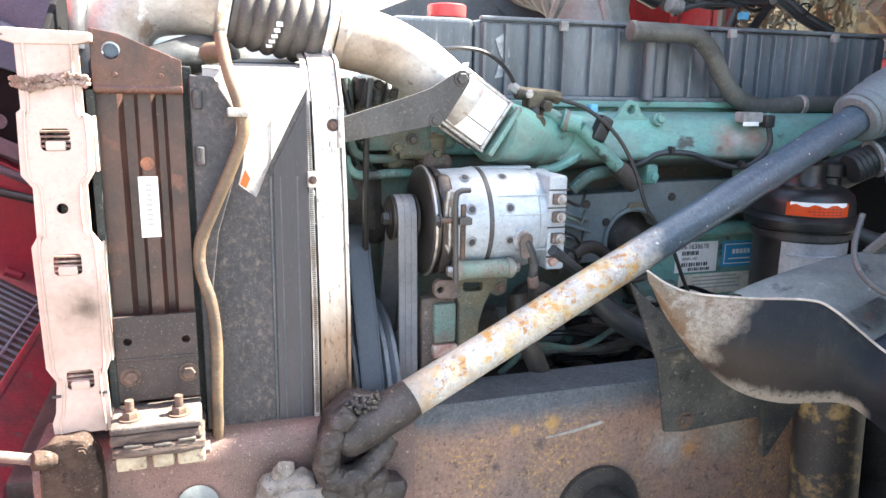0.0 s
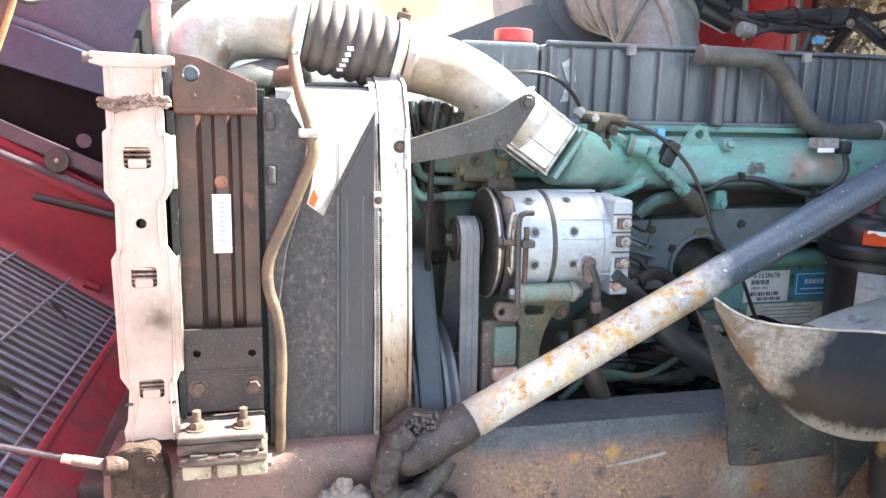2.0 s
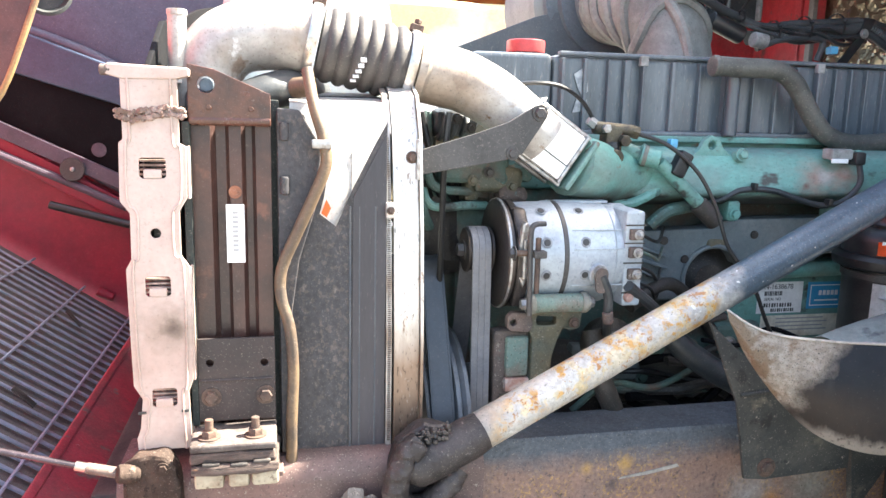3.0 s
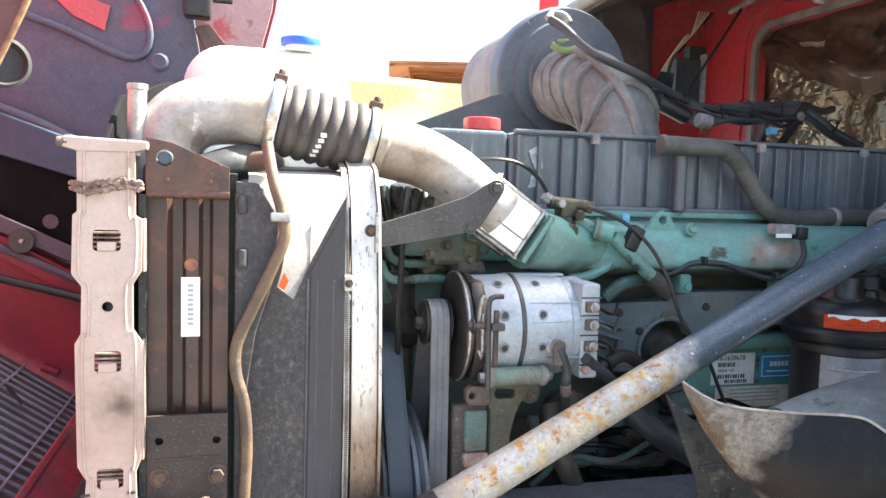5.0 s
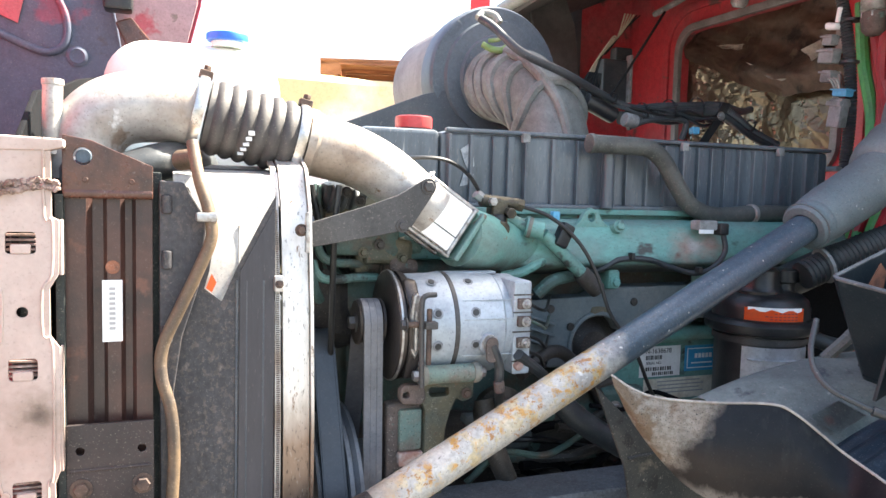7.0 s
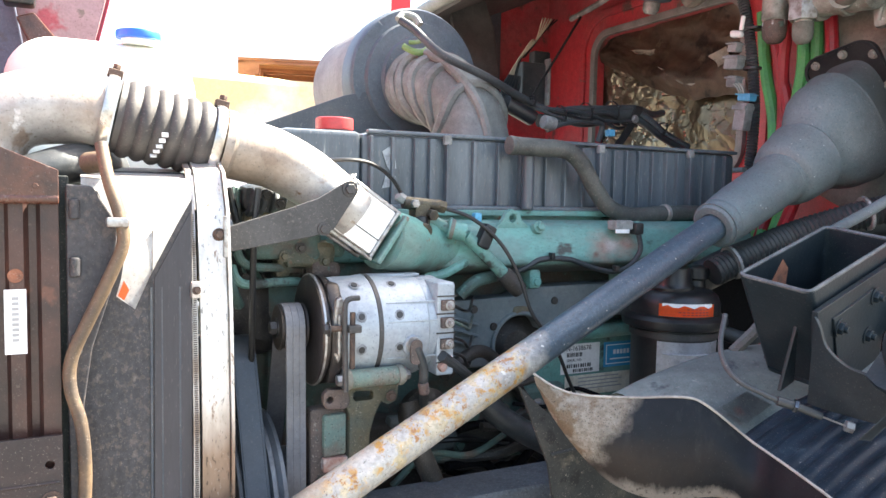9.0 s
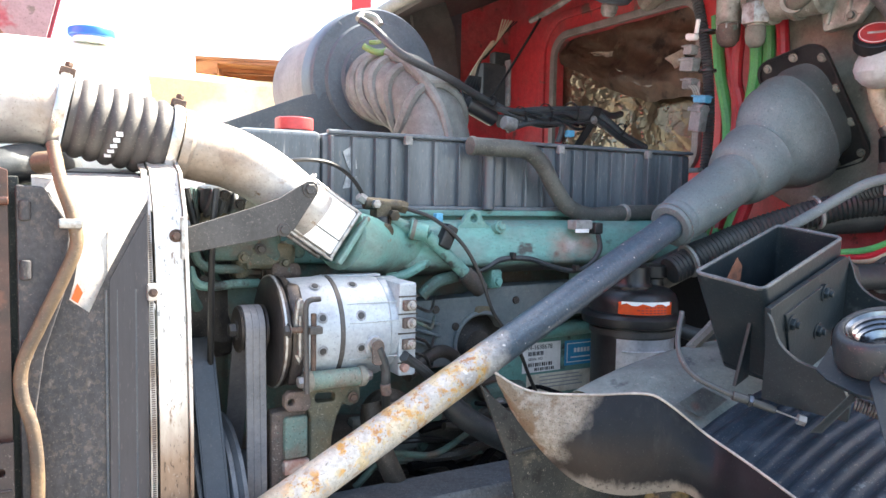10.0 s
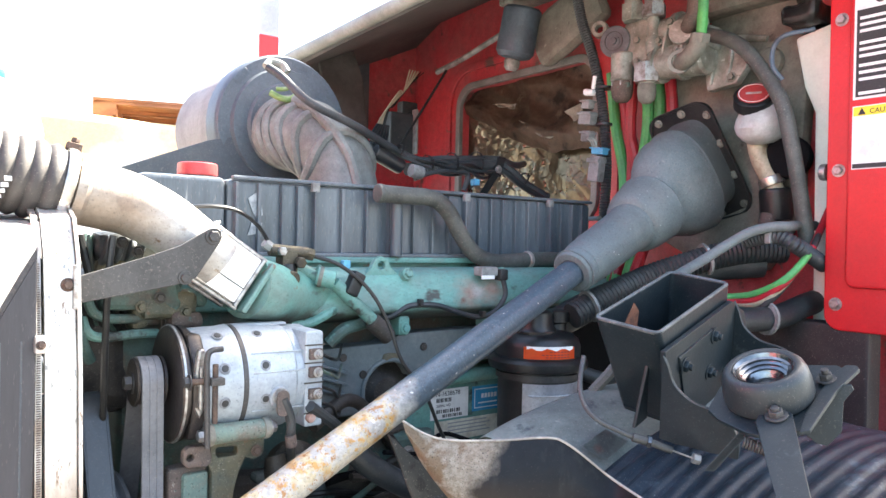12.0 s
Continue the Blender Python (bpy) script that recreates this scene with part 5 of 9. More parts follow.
lab = part("white_label", P(rect(0.953, 1.085, 1.056, 1.150), 0.001, wall_plane(1.2935)), M_sticker, blockside, "white printed serial label")
words("N-1638678", 0.0145, Matrix.Translation((0.966, 1.293, 1.1355)) @ Matrix.Rotation(radians(90), 4, "X"), M_ink, lab)
words("SERIAL NO", 0.008, Matrix.Translation((0.968, 1.293, 1.112)) @ Matrix.Rotation(radians(90), 4, "X"), M_ink, lab)
for x0, x1, z0, z1 in ((0.968, 1.01, 1.122, 1.131), (0.968, 1.035, 1.098, 1.106), (0.985, 1.04, 1.088, 1.095)):
    for k in range(11):
        a = x0 + (x1 - x0) * k / 11
        part("code_bar", P(rect(a, z0, a + (x1 - x0) / (15 + 5 * (k % 3)), z1), 0.0004, wall_plane(1.2928)), M_ink, lab)
lab = part("blue_label", P(rect(1.068, 1.092, 1.155, 1.148), 0.001, wall_plane(1.2935)), M_blueink, blockside, "blue and white maker's label")
part("label_rim", P(rect(1.074, 1.098, 1.149, 1.142), 0.0004, wall_plane(1.2932), holes=[rect(1.076, 1.100, 1.147, 1.140)]), M_sticker, lab)
for k in range(5):
    part("name_bar", P(rect(1.094 + k * 0.0095, 1.120, 1.101 + k * 0.0095, 1.130), 0.0004, wall_plane(1.2930)), M_sticker, lab)
part("small_print", P(rect(1.085, 1.108, 1.14, 1.111), 0.0004, wall_plane(1.2930)), M_sticker, lab)
lab = part("aged_label", P(rect(0.965, 1.035, 1.165, 1.080), 0.001, wall_plane(1.2935)), M_agedpaper, blockside, "yellowed paper label")
for k in range(4):
    part("print_line", P(rect(1.0, 1.072 - k * 0.008, 1.11 + 0.01 * (k % 2), 1.0745 - k * 0.008), 0.0004, wall_plane(1.2930)), M_greyink, lab)

# alternator
AY, AZ = 1.125, 1.252
alt = thing("alternator", (0.48, AY, 1.17), "silver-grey cast truck alternator with front pulley", "alternator")
prof = [(0, 0.060), (0.001, 0.076), (0.004, 0.081), (0.050, 0.082), (0.058, 0.0835), (0.108, 0.0835), (0.112, 0.082), (0.148, 0.082), (0.152, 0.079), (0.189, 0.0785), (0.194, 0.0755), (0.195, 0.05)]
body = part("housing", L(prof, (0.370, AY, AZ), (1, 0, 0), 44), M_alt, alt)
part("band", L([(0, 0.0835), (0.001, 0.0848), (0.007, 0.0848), (0.008, 0.0835)], (0.434, AY, AZ), (1, 0, 0), 44), M_armsteel, body)
for a in (20, -15, -50, 60):
    for x in (0.407, 0.469):
        q = Vector((x, AY - 0.083 * math.cos(radians(a)), AZ + 0.083 * math.sin(radians(a))))
        part("vent_hole", C(q, q + Vector((0, -math.cos(radians(a)), math.sin(radians(a)))) * 0.002, 0.0052, 0.0006, 14), M_ink, body)
        part("vent_grime", L([(0, 0.0086), (0.0006, 0.0082)], q, Vector((0, -math.cos(radians(a)), math.sin(radians(a)))), 14), M_altgrime, body)
for z in (-0.040, 0.046, 0.018):
    part("casting_line", B((0.492, AY - math.sqrt(0.0838 ** 2 - z * z), AZ + z), (0.085, 0.002, 0.0018), 0.0006), M_alt, body)
part("rear_cover", B((0.549, AY - 0.034, AZ + 0.001), (0.032, 0.090, 0.150), 0.005), M_alt, body)
for z in (-0.052, -0.005, 0.026, 0.054):
    part("cover_slot", B((0.549, AY - 0.0795, AZ + z), (0.034, 0.002, 0.0022), 0.0005), M_grime, body)
for z in (0.040, 0.012, -0.022):
    y = AY - 0.081
    part("terminal_block", B((0.550, y, AZ + z), (0.022, 0.010, 0.017), 0.002), M_rustcast, body)
    bolt(body, (0.552, y - 0.005, AZ + z), (0, -1, 0), 0.0055, 0.006, M_steelbolt, True, "terminal", 0.005)
part("terminal_plate", L([(0, 0.017), (0.010, 0.016), (0.012, 0.013)], (0.490, AY - 0.076, AZ - 0.020), (0, -1, -0.2), 24), M_alt, body)
bolt(body, (0.489, AY - 0.089, AZ - 0.018), (0, -1, 0), 0.009, 0.008, M_steelbolt, True, "terminal", 0.004)
part("red_boot", L(rod_profile(0.012, 0.008, 0.003), (0.542, AY - 0.073, AZ - 0.058), (0.3, -1, -0.2), 14), M_scorch, body, "reddish terminal boot")
part("top_groove", B((0.482, AY, AZ + 0.082), (0.1, 0.02, 0.004), 0.001), M_alt, body)
# front bracket, fan and pulley
b = P([(AY - 0.086, AZ - 0.02), (AY - 0.06, AZ - 0.075), (AY + 0.06, AZ - 0.075), (AY + 0.08, AZ), (AY + 0.05, AZ + 0.075), (AY - 0.05, AZ + 0.078), (AY - 0.082, AZ + 0.04)], 0.022, cross_plane(0.359), bev=0.006)
part("front_bracket", b, M_altfan, alt)
part("bracket_ear", B((0.370, AY - 0.084, AZ + 0.005), (0.008, 0.012, 0.062), 0.003), M_steelbolt, alt)
part("fan_plate", L([(0, 0.05), (0.001, 0.084), (0.004, 0.0865), (0.010, 0.0865), (0.0105, 0.081), (0.014, 0.081), (0.0145, 0.0858), (0.024, 0.0855), (0.026, 0.075)], (0.345, AY, AZ), (1, 0, 0), 44), M_altfan, alt)
part("fan_rim", L([(0, 0.082), (0, 0.0875), (0.003, 0.088), (0.0035, 0.082)], (0.348, AY, AZ), (1, 0, 0), 44), M_steelbolt, alt)
part("pulley", L([(0, 0.025), (0, 0.034), (0.003, 0.036), (0.004, 0.0325), (0.036, 0.0325), (0.037, 0.036), (0.041, 0.036), (0.043, 0.025), (0.045, 0.02)], (0.298, AY, AZ + 0.006), (1, 0, 0), 32), M_altfan, alt)
bolt(alt, (0.298, AY, AZ + 0.006), (-1, 0, 0), 0.011, 0.011, M_armsteel)
# adjuster
part("adjuster_rod", C((0.385, 1.025, 1.208), (0.385, 1.025, 1.292), 0.0042, 0.001, 12), M_rustbolt, alt)
part("adjuster_hook", T([(0.375, 1.024, 1.175), (0.373, 1.024, 1.26), (0.373, 1.025, 1.300), (0.379, 1.026, 1.311), (0.396, 1.03, 1.312)], 0.0042, 10), M_armsteel, alt)
part("adjuster_nut", B((0.386, 1.022, 1.268), (0.020, 0.016, 0.011), 0.002), M_armsteel, alt)
part("adjuster_bolt", C((0.345, 1.033, 1.268), (0.378, 1.03, 1.268), 0.0045, 0.001), M_rustbolt, alt)
bolt(alt, (0.352, 1.033, 1.268), (-1, 0, 0), 0.008, 0.008, M_armsteel)
b = P([(0.366, 1.312), (0.374, 1.314), (0.379, 1.290), (0.372, 1.258), (0.380, 1.235), (0.370, 1.210), (0.362, 1.228), (0.360, 1.27)], 0.012, wall_plane(1.040), bev=0.004)
part("drip_shield", rough_up(subdivide(b, 1), 0.003, 60), M_steelbolt, alt)
for p, q, r in (((0.490, AY - 0.096, AZ - 0.020), (0.508, AY - 0.085, AZ - 0.085), 0.0075), ((0.540, AY - 0.085, AZ - 0.040), (0.64, AY - 0.02, AZ - 0.115), 0.009)):
    cb_ = part("cable", T([p, (Vector(p) + Vector(q)) / 2 + Vector((0.004, -0.004, 0)), q, Vector(q) + Vector((0.03, 0.06, -0.05))], r, 10), M_rubber, alt)
part("cable_lug", P(rounded(0.479, 1.205, 0.499, 1.244, 0.009), 0.005, wall_plane(1.024), bev=0.0015), M_rustcast, alt)
part("cable_end", C((0.504, AY - 0.093, AZ - 0.078), (0.508, AY - 0.090, AZ - 0.096), 0.0085, 0.002, 12), M_rustcast, alt)
# lower bracket
brk = thing("alternator_bracket", (0.42, 1.12, 1.0), "rusty olive cast alternator bracket with green pivot tube", "bracket")
part("pivot_tube", C((0.390, 1.050, 1.186), (0.468, 1.050, 1.186), 0.0145, 0.004), M_greenw, brk)
for x in (0.386, 0.472):
    part("tube_eye", C((x - 0.006, 1.050, 1.186), (x + 0.006, 1.050, 1.186), 0.0165, 0.004), M_mudalu, brk)
bolt(brk, (0.380, 1.050, 1.186), (-1, 0, 0), 0.009, 0.010, M_steelbolt)
bolt(brk, (0.478, 1.050, 1.186), (1, 0, 0), 0.009, 0.010, M_steelbolt)
b = P([(0.354, 1.162), (0.362, 1.169), (0.392, 1.168), (0.396, 1.150), (0.394, 1.140), (0.388, 1.137), (0.360, 1.139), (0.354, 1.146)], 0.016, wall_plane(1.062), holes=[disc(0.364, 1.153, 0.005)], bev=0.003)
part("ear", rough_up(b, 0.0015, 60), M_rustcast, brk)
b = P([(0.386, 1.172), (0.479, 1.172), (0.477, 1.140), (0.462, 1.134), (0.450, 1.139), (0.440, 1.120), (0.432, 1.09), (0.428, 1.02), (0.428, 0.93), (0.396, 0.93), (0.397, 1.125), (0.390, 1.14)], 0.022, wall_plane(1.068),
      holes=[rounded(0.404, 1.146, 0.436, 1.160, 0.005)], bev=0.004)
part("web", rough_up(b, 0.002, 45), M_olive, brk)
bolt(brk, (0.463, 1.062, 1.150), (0, -1, 0), 0.006, 0.005, M_rustbolt)
part("post", rough_up(subdivide(B((0.368, 1.098, 1.03), (0.056, 0.03, 0.21), 0.006), 2), 0.003, 40), M_rustcast, brk)
part("pocket", rough_up(B((0.377, 1.080, 1.094), (0.038, 0.012, 0.066), 0.005), 0.002, 60), M_greenw, brk)
part("pocket_rust", rough_up(B((0.377, 1.079, 1.048), (0.040, 0.014, 0.022), 0.003), 0.002, 60), M_scorch, brk)
part("foot", rough_up(subdivide(B((0.376, 1.082, 0.985), (0.05, 0.03, 0.09), 0.006), 2), 0.004, 40), M_olive, brk)
# pump and grimy parts below
pump = thing("fuel_pump", (0.55, 1.14, 1.08), "oily round pump beneath the alternator", "pump")
part("pump_body", L([(0, 0.03), (0.005, 0.045), (0.03, 0.047), (0.05, 0.035), (0.06, 0.02)], (0.56, 1.16, 1.085), (0, -1, 0.1), 24), M_grime, pump)
part("pump_collar", L([(0, 0.02), (0, 0.03), (0.02, 0.032), (0.022, 0.02)], (0.56, 1.115, 1.088), (0, -1, 0.1), 24), M_mudalu, pump)
low = thing("lower_hoses", (0.7, 1.15, 0.95), "greasy dark hoses and lines low beside the block", "hose")
part("hose_run", T([(0.52, 1.12, 1.12), (0.53, 1.10, 1.05), (0.56, 1.10, 0.98), (0.60, 1.12, 0.90), (0.62, 1.15, 0.8)], 0.018, 12), M_grime, low)
part("hose_run", T([(0.66, 1.16, 1.12), (0.72, 1.14, 1.06), (0.82, 1.12, 1.0), (0.92, 1.11, 0.955), (1.05, 1.1, 0.92)], 0.022, 14), M_rubber, low)
part("hose_run", T([(0.60, 1.15, 1.15), (0.68, 1.18, 1.18), (0.74, 1.2, 1.15), (0.82, 1.22, 1.06)], 0.012, 12), M_grime, low)
part("line", T([(0.48, 1.2, 0.99), (0.60, 1.19, 0.985), (0.75, 1.2, 0.97), (0.9, 1.25, 0.96)], 0.008, 10), M_greend, low)
part("line", T([(0.50, 1.14, 0.97), (0.56, 1.13, 1.02), (0.66, 1.15, 1.0), (0.78, 1.2, 1.02)], 0.006, 10), M_greend, low)
part("bracket", rough_up(subdivide(B((0.86, 1.24, 1.03), (0.10, 0.05, 0.12), 0.012), 2), 0.006, 30), M_greend, low)
bolt(low, (0.84, 1.212, 1.05), (0, -1, 0), 0.012, 0.008, M_steelbolt)
bolt(low, (0.885, 1.212, 1.02), (0, -1, 0), 0.010, 0.008, M_green)
part("grimy_casting", rough_up(subdivide(B((0.70, 1.27, 0.95), (0.50, 0.10, 0.20), 0.03), 3), 0.02, 12), M_grime, low)
part("grimy_casting", rough_up(subdivide(B((0.28, 1.33, 1.30), (0.10, 0.18, 0.22), 0.03), 3), 0.02, 14), M_grime, low)
part("grimy_casting", rough_up(subdivide(B((0.33, 1.25, 1.385), (0.12, 0.12, 0.06), 0.012), 2), 0.010, 20), M_greend, low)
part("thermostat_housing", rough_up(subdivide(B((0.36, 1.28, 1.45), (0.14, 0.10, 0.06), 0.012), 2), 0.008, 24), M_mudalu, low)

# ---------------------------------------------------------------- belts, pulleys, fan


def loop_belt(x0, x1, y0, z0, r0, y1, z1, r1, th, material, name, label, ribs=0):
    """A belt round two pulleys whose axes run along x."""
    c0, c1 = Vector((y0, z0)), Vector((y1, z1))
    d = c1 - c0
    base = math.atan2(d.y, d.x)
    off = math.acos((r0 - r1) / d.length)
    path = []
    for k in range(25):
        a = base + off + (2 * math.pi - 2 * off) * k / 24
        path.append((c0, a, r0))
    for k in range(25):
        a = base - off + 2 * off * k / 24
        path.append((c1, a, r1))
    belt = thing(name, (x0, y1, z1), label, "belt", "belts at the engine front")

    def strip(part_name, a0, a1, low, high):
        b = bmesh.new()
        rows = []
        for c, a, r in path:
            u = Vector((math.cos(a), math.sin(a)))
            p, q = c + u * (r + low), c + u * (r + high)
            e = min(0.0004, (a1 - a0) * 0.2)
            rows.append([b.verts.new(v) for v in ((a0, p.x, p.y), (a0, q.x - u.x * e, q.y - u.y * e), (a0 + e, q.x, q.y), (a1 - e, q.x, q.y), (a1, q.x - u.x * e, q.y - u.y * e), (a1, p.x, p.y))])
        for i in range(len(rows)):
            p, q = rows[i], rows[(i + 1) % len(rows)]
            for k in range(6):
                b.faces.new((p[k], p[(k + 1) % 6], q[(k + 1) % 6], q[k]))
        part(part_name, b, material, belt)

    strip("belt_band", x0, x1, 0, th - 0.0007 if ribs else th)
    for k in range(ribs):
        w = (x1 - x0) / ribs
        strip("rib", x0 + w * (k + 0.04), x0 + w * (k + 0.96), th - 0.0006, th)
    if not ribs:
        strip("edge_line", x0 + 0.002, x0 + 0.004, th, th + 0.0006)
        strip("edge_line", x1 - 0.004, x1 - 0.002, th, th + 0.0006)
    return belt


loop_belt(0.303, 0.333, AY, AZ + 0.006, 0.033, 1.17, 0.93, 0.09, 0.004, M_beltw, "alternator_belt", "worn grey grooved alternator belt", 3)
loop_belt(0.236, 0.272, 1.20, 1.172, 0.055, 1.185, 0.955, 0.142, 0.008, M_belt, "fan_belt", "wide dark rubber fan belt")
pul = thing("crank_pulley", (0.27, 1.16, 0.9), "dark steel crank pulley with grooves", "pulley")
prof = [(-0.004, 0.06), (-0.004, 0.152), (0.0, 0.155), (0.003, 0.141), (0.041, 0.141), (0.044, 0.155), (0.050, 0.156), (0.053, 0.147), (0.059, 0.156), (0.065, 0.155), (0.068, 0.09), (0.11, 0.09), (0.115, 0.06)]
part("pulley_wheel", L(prof, (0.232, 1.185, 0.955), (1, 0, 0), 56), M_dial, pul)
hub = thing("fan_hub", (0.24, 1.43, 1.1), "dark fan hub behind the shroud ring", "fan")
part("hub", L([(0, 0.05), (0.01, 0.10), (0.05, 0.10), (0.08, 0.06)], (0.20, 1.43, 1.1), (1, 0, 0), 32), M_grime, hub)
for k in range(8):
    a = 2 * math.pi * k / 8 + 0.2
    rot = Matrix.Rotation(a, 3, "X") @ Matrix.Rotation(radians(30), 3, "Z")
    # One blade gets a bright colour for its lit look; the rest are black
    part("blade", B(Vector((0.19, 1.43, 1.1)) + Matrix.Rotation(a, 3, "X") @ Vector((0, 0, 0.22)), (0.006, 0.09, 0.25), 0.002, rot), M_polish if k == 1 else M_black, hub)

# thin wires and lines that fill the side of the block
rw = random.Random(11)
wires = thing("side_wiring", (0.75, 1.2, 1.1), "thin black wires and grimy lines beside the block", "wiring")
for k in range(4):
    z = AZ + 0.035 - 0.026 * k
    part("wire", T([(0.572, AY - 0.06, z), (0.600, AY - 0.045, z - 0.012), (0.640, AY + 0.01, z - 0.02 - 0.008 * k), (0.69, AY + 0.09, z - 0.01 - 0.012 * k)], 0.0028, 8), M_black if k != 1 else M_greend, wires)
for k in range(14):
    x0, z0 = rw.uniform(0.48, 0.95), rw.uniform(0.94, 1.10)
    p = [Vector((x0 + 0.07 * j + rw.uniform(-0.015, 0.015), 1.20 + rw.uniform(-0.03, 0.03), z0 - 0.012 * j * rw.uniform(-1, 2) + rw.uniform(-0.012, 0.012))) for j in range(4)]
    part("line", T(p, rw.uniform(0.004, 0.010), 8), rw.choice((M_grime, M_grime, M_guide, M_black)), wires)
for k in range(10):
    x0, z0 = rw.uniform(0.50, 1.0), rw.uniform(0.93, 1.08)
    bolt(wires, (x0, 1.222, z0), (0, -1, 0), rw.uniform(0.008, 0.013), 0.008, rw.choice((M_greend, M_grime, M_mudalu)))
part("cast_flange", rough_up(subdivide(B((0.80, 1.235, 1.04), (0.16, 0.03, 0.10), 0.015), 3), 0.012, 22), M_greend, wires)
part("cast_flange", rough_up(subdivide(B((0.60, 1.24, 1.02), (0.14, 0.03, 0.08), 0.015), 3), 0.012, 25), M_block, wires)
for k in range(9):
    x0 = 0.225 + 0.018 * (k % 5)
    part("line", T([(x0, 1.24 + rw.uniform(-0.03, 0.03), 1.47), (x0 + rw.uniform(-0.02, 0.02), 1.22, 1.41), (x0 + rw.uniform(-0.02, 0.03), 1.23, 1.36), (x0 + 0.05, 1.26, 1.30)], rw.uniform(0.004, 0.008), 8), rw.choice((M_rubber, M_greend, M_black)), wires)


wp = thing("water_pump", (0.36, 1.24, 1.3), "oily olive-brown pump casting with green flaking paint", "pump")
for c_, s_, m_ in (((0.372, 1.215, 1.362), (0.085, 0.05, 0.045), M_olive), ((0.340, 1.225, 1.392), (0.050, 0.05, 0.030), M_greend), ((0.395, 1.205, 1.338), (0.050, 0.04, 0.030), M_rustcast),
                   ((0.330, 1.230, 1.348), (0.030, 0.05, 0.050), M_olive), ((0.300, 1.235, 1.452), (0.070, 0.06, 0.045), M_rubber), ((0.285, 1.225, 1.420), (0.045, 0.04, 0.030), M_olive),
                   ((0.415, 1.215, 1.372), (0.030, 0.04, 0.030), M_greend)):
    part("casting", rough_up(subdivide(B(c_, s_, 0.010), 4), 0.006, 45), m_, wp)
for x_, z_ in ((0.352, 1.375), (0.392, 1.352), (0.325, 1.362), (0.295, 1.460), (0.318, 1.446)):
    bolt(wp, (x_, 1.186, z_), (0, -1, 0), 0.0065, 0.007, M_olive if z_ < 1.37 else M_grime)
for k_ in range(3):
    part("sensor_ring", C((0.272 + 0.018 * k_, 1.205, 1.449), (0.280 + 0.018 * k_, 1.205, 1.447), 0.024 - 0.003 * k_, 0.003, 16), M_rubber, wp)

# ---------------------------------------------------------------- steering shaft and boot
S0, S1 = Vector((0.262, 0.955, 1.016)), Vector((1.135, 1.075, 1.406))
dS = (S1 - S0).normalized()
sh = thing("steering_shaft", S0, "steering shaft tube, rust-flecked white below and dark blue above", "steering shaft")
part("tube", C(S0, S1 + dS * 0.03, 0.0275, 0.003, 32), M_shaft, sh)
b = L([(-0.094, 0.006), (-0.092, 0.014), (-0.087, 0.021), (-0.078, 0.0265), (-0.06, 0.0295), (-0.04, 0.0295), (-0.02, 0.030), (0.0, 0.0300), (0.012, 0.0300), (0.022, 0.0285), (0.03, 0.0278)], S0, dS, 36)
part("collar", rough_up(b, 0.0010, 90), M_shaftcollar, sh, "greasy dark weld collar")
uj = thing("universal_joint", (0.2, 0.95, 0.95), "grease-caked universal joint yoke on the steering gear", "joint")
b = T([(0.196, 0.940, 1.026), (0.184, 0.936, 1.018), (0.173, 0.934, 0.998), (0.164, 0.934, 0.972), (0.166, 0.934, 0.946), (0.184, 0.934, 0.928), (0.208, 0.936, 0.926)], 0.0165, 24, 16, rfun=lambda a, s: 0.95 + 0.25 * s)
part("yoke", rough_up(rough_up(b, 0.004, 55), 0.0022, 160), M_shaftcollar, uj)
b = T([(0.190, 0.936, 0.925), (0.215, 0.938, 0.936), (0.238, 0.942, 0.956), (0.256, 0.947, 0.978)], 0.018, 24, 14, rfun=lambda a, s: 1.15 - 0.45 * s)
part("yoke_arm", rough_up(rough_up(b, 0.004, 55), 0.0022, 160), M_shaftcollar, uj)
part("yoke_head", rough_up(subdivide(B((0.189, 0.936, 1.019), (0.026, 0.030, 0.026), 0.006, Matrix.Rotation(radians(28), 3, "Y")), 3), 0.002, 70), M_shaftcollar, uj)
b = P([(0.170, 1.015), (0.160, 0.985), (0.158, 0.945), (0.185, 0.930), (0.222, 0.940), (0.262, 0.985), (0.250, 1.03), (0.205, 1.038)], 0.03, wall_plane(0.968), bev=0.006)
part("yoke_web", rough_up(subdivide(b, 3), 0.004, 70), M_shaftcollar, uj)
b = L([(0, 0.012), (0.006, 0.020), (0.014, 0.022), (0.050, 0.023)], (0.200, 0.922, 0.905), (0, 1, 0.05), 24)
part("bearing_cap", rough_up(b, 0.003, 60), M_shaftcollar, uj)
part("yoke_foot", rough_up(subdivide(B((0.205, 0.952, 0.912), (0.10, 0.05, 0.05), 0.02), 6), 0.007, 60), M_shaftcollar, uj)
b = bmesh.new()
rg = random.Random(5)
for k in range(90):
    f_ = rg.random()
    q = Vector((0.186 + 0.052 * f_, 0.945 + rg.uniform(-0.012, 0.012), 1.024 + 0.016 * f_ + rg.uniform(-0.008, 0.006)))
    bmesh.ops.create_icosphere(b, subdivisions=1, radius=rg.uniform(0.002, 0.0042), matrix=Matrix.Translation(q))
part("grease_lumps", rough_up(b, 0.0015, 120), M_grime, uj)
gearbox = thing("steering_gear", (0.12, 0.96, 0.85), "greasy grey steering gear casting bolted to the rail", "steering gear")
part("gear_neck", rough_up(rough_up(T([(0.10, 0.96, 0.93), (0.106, 0.95, 0.945), (0.110, 0.945, 0.952)], 0.012, 20, 8), 0.006, 75), 0.002, 180), M_crust, gearbox)
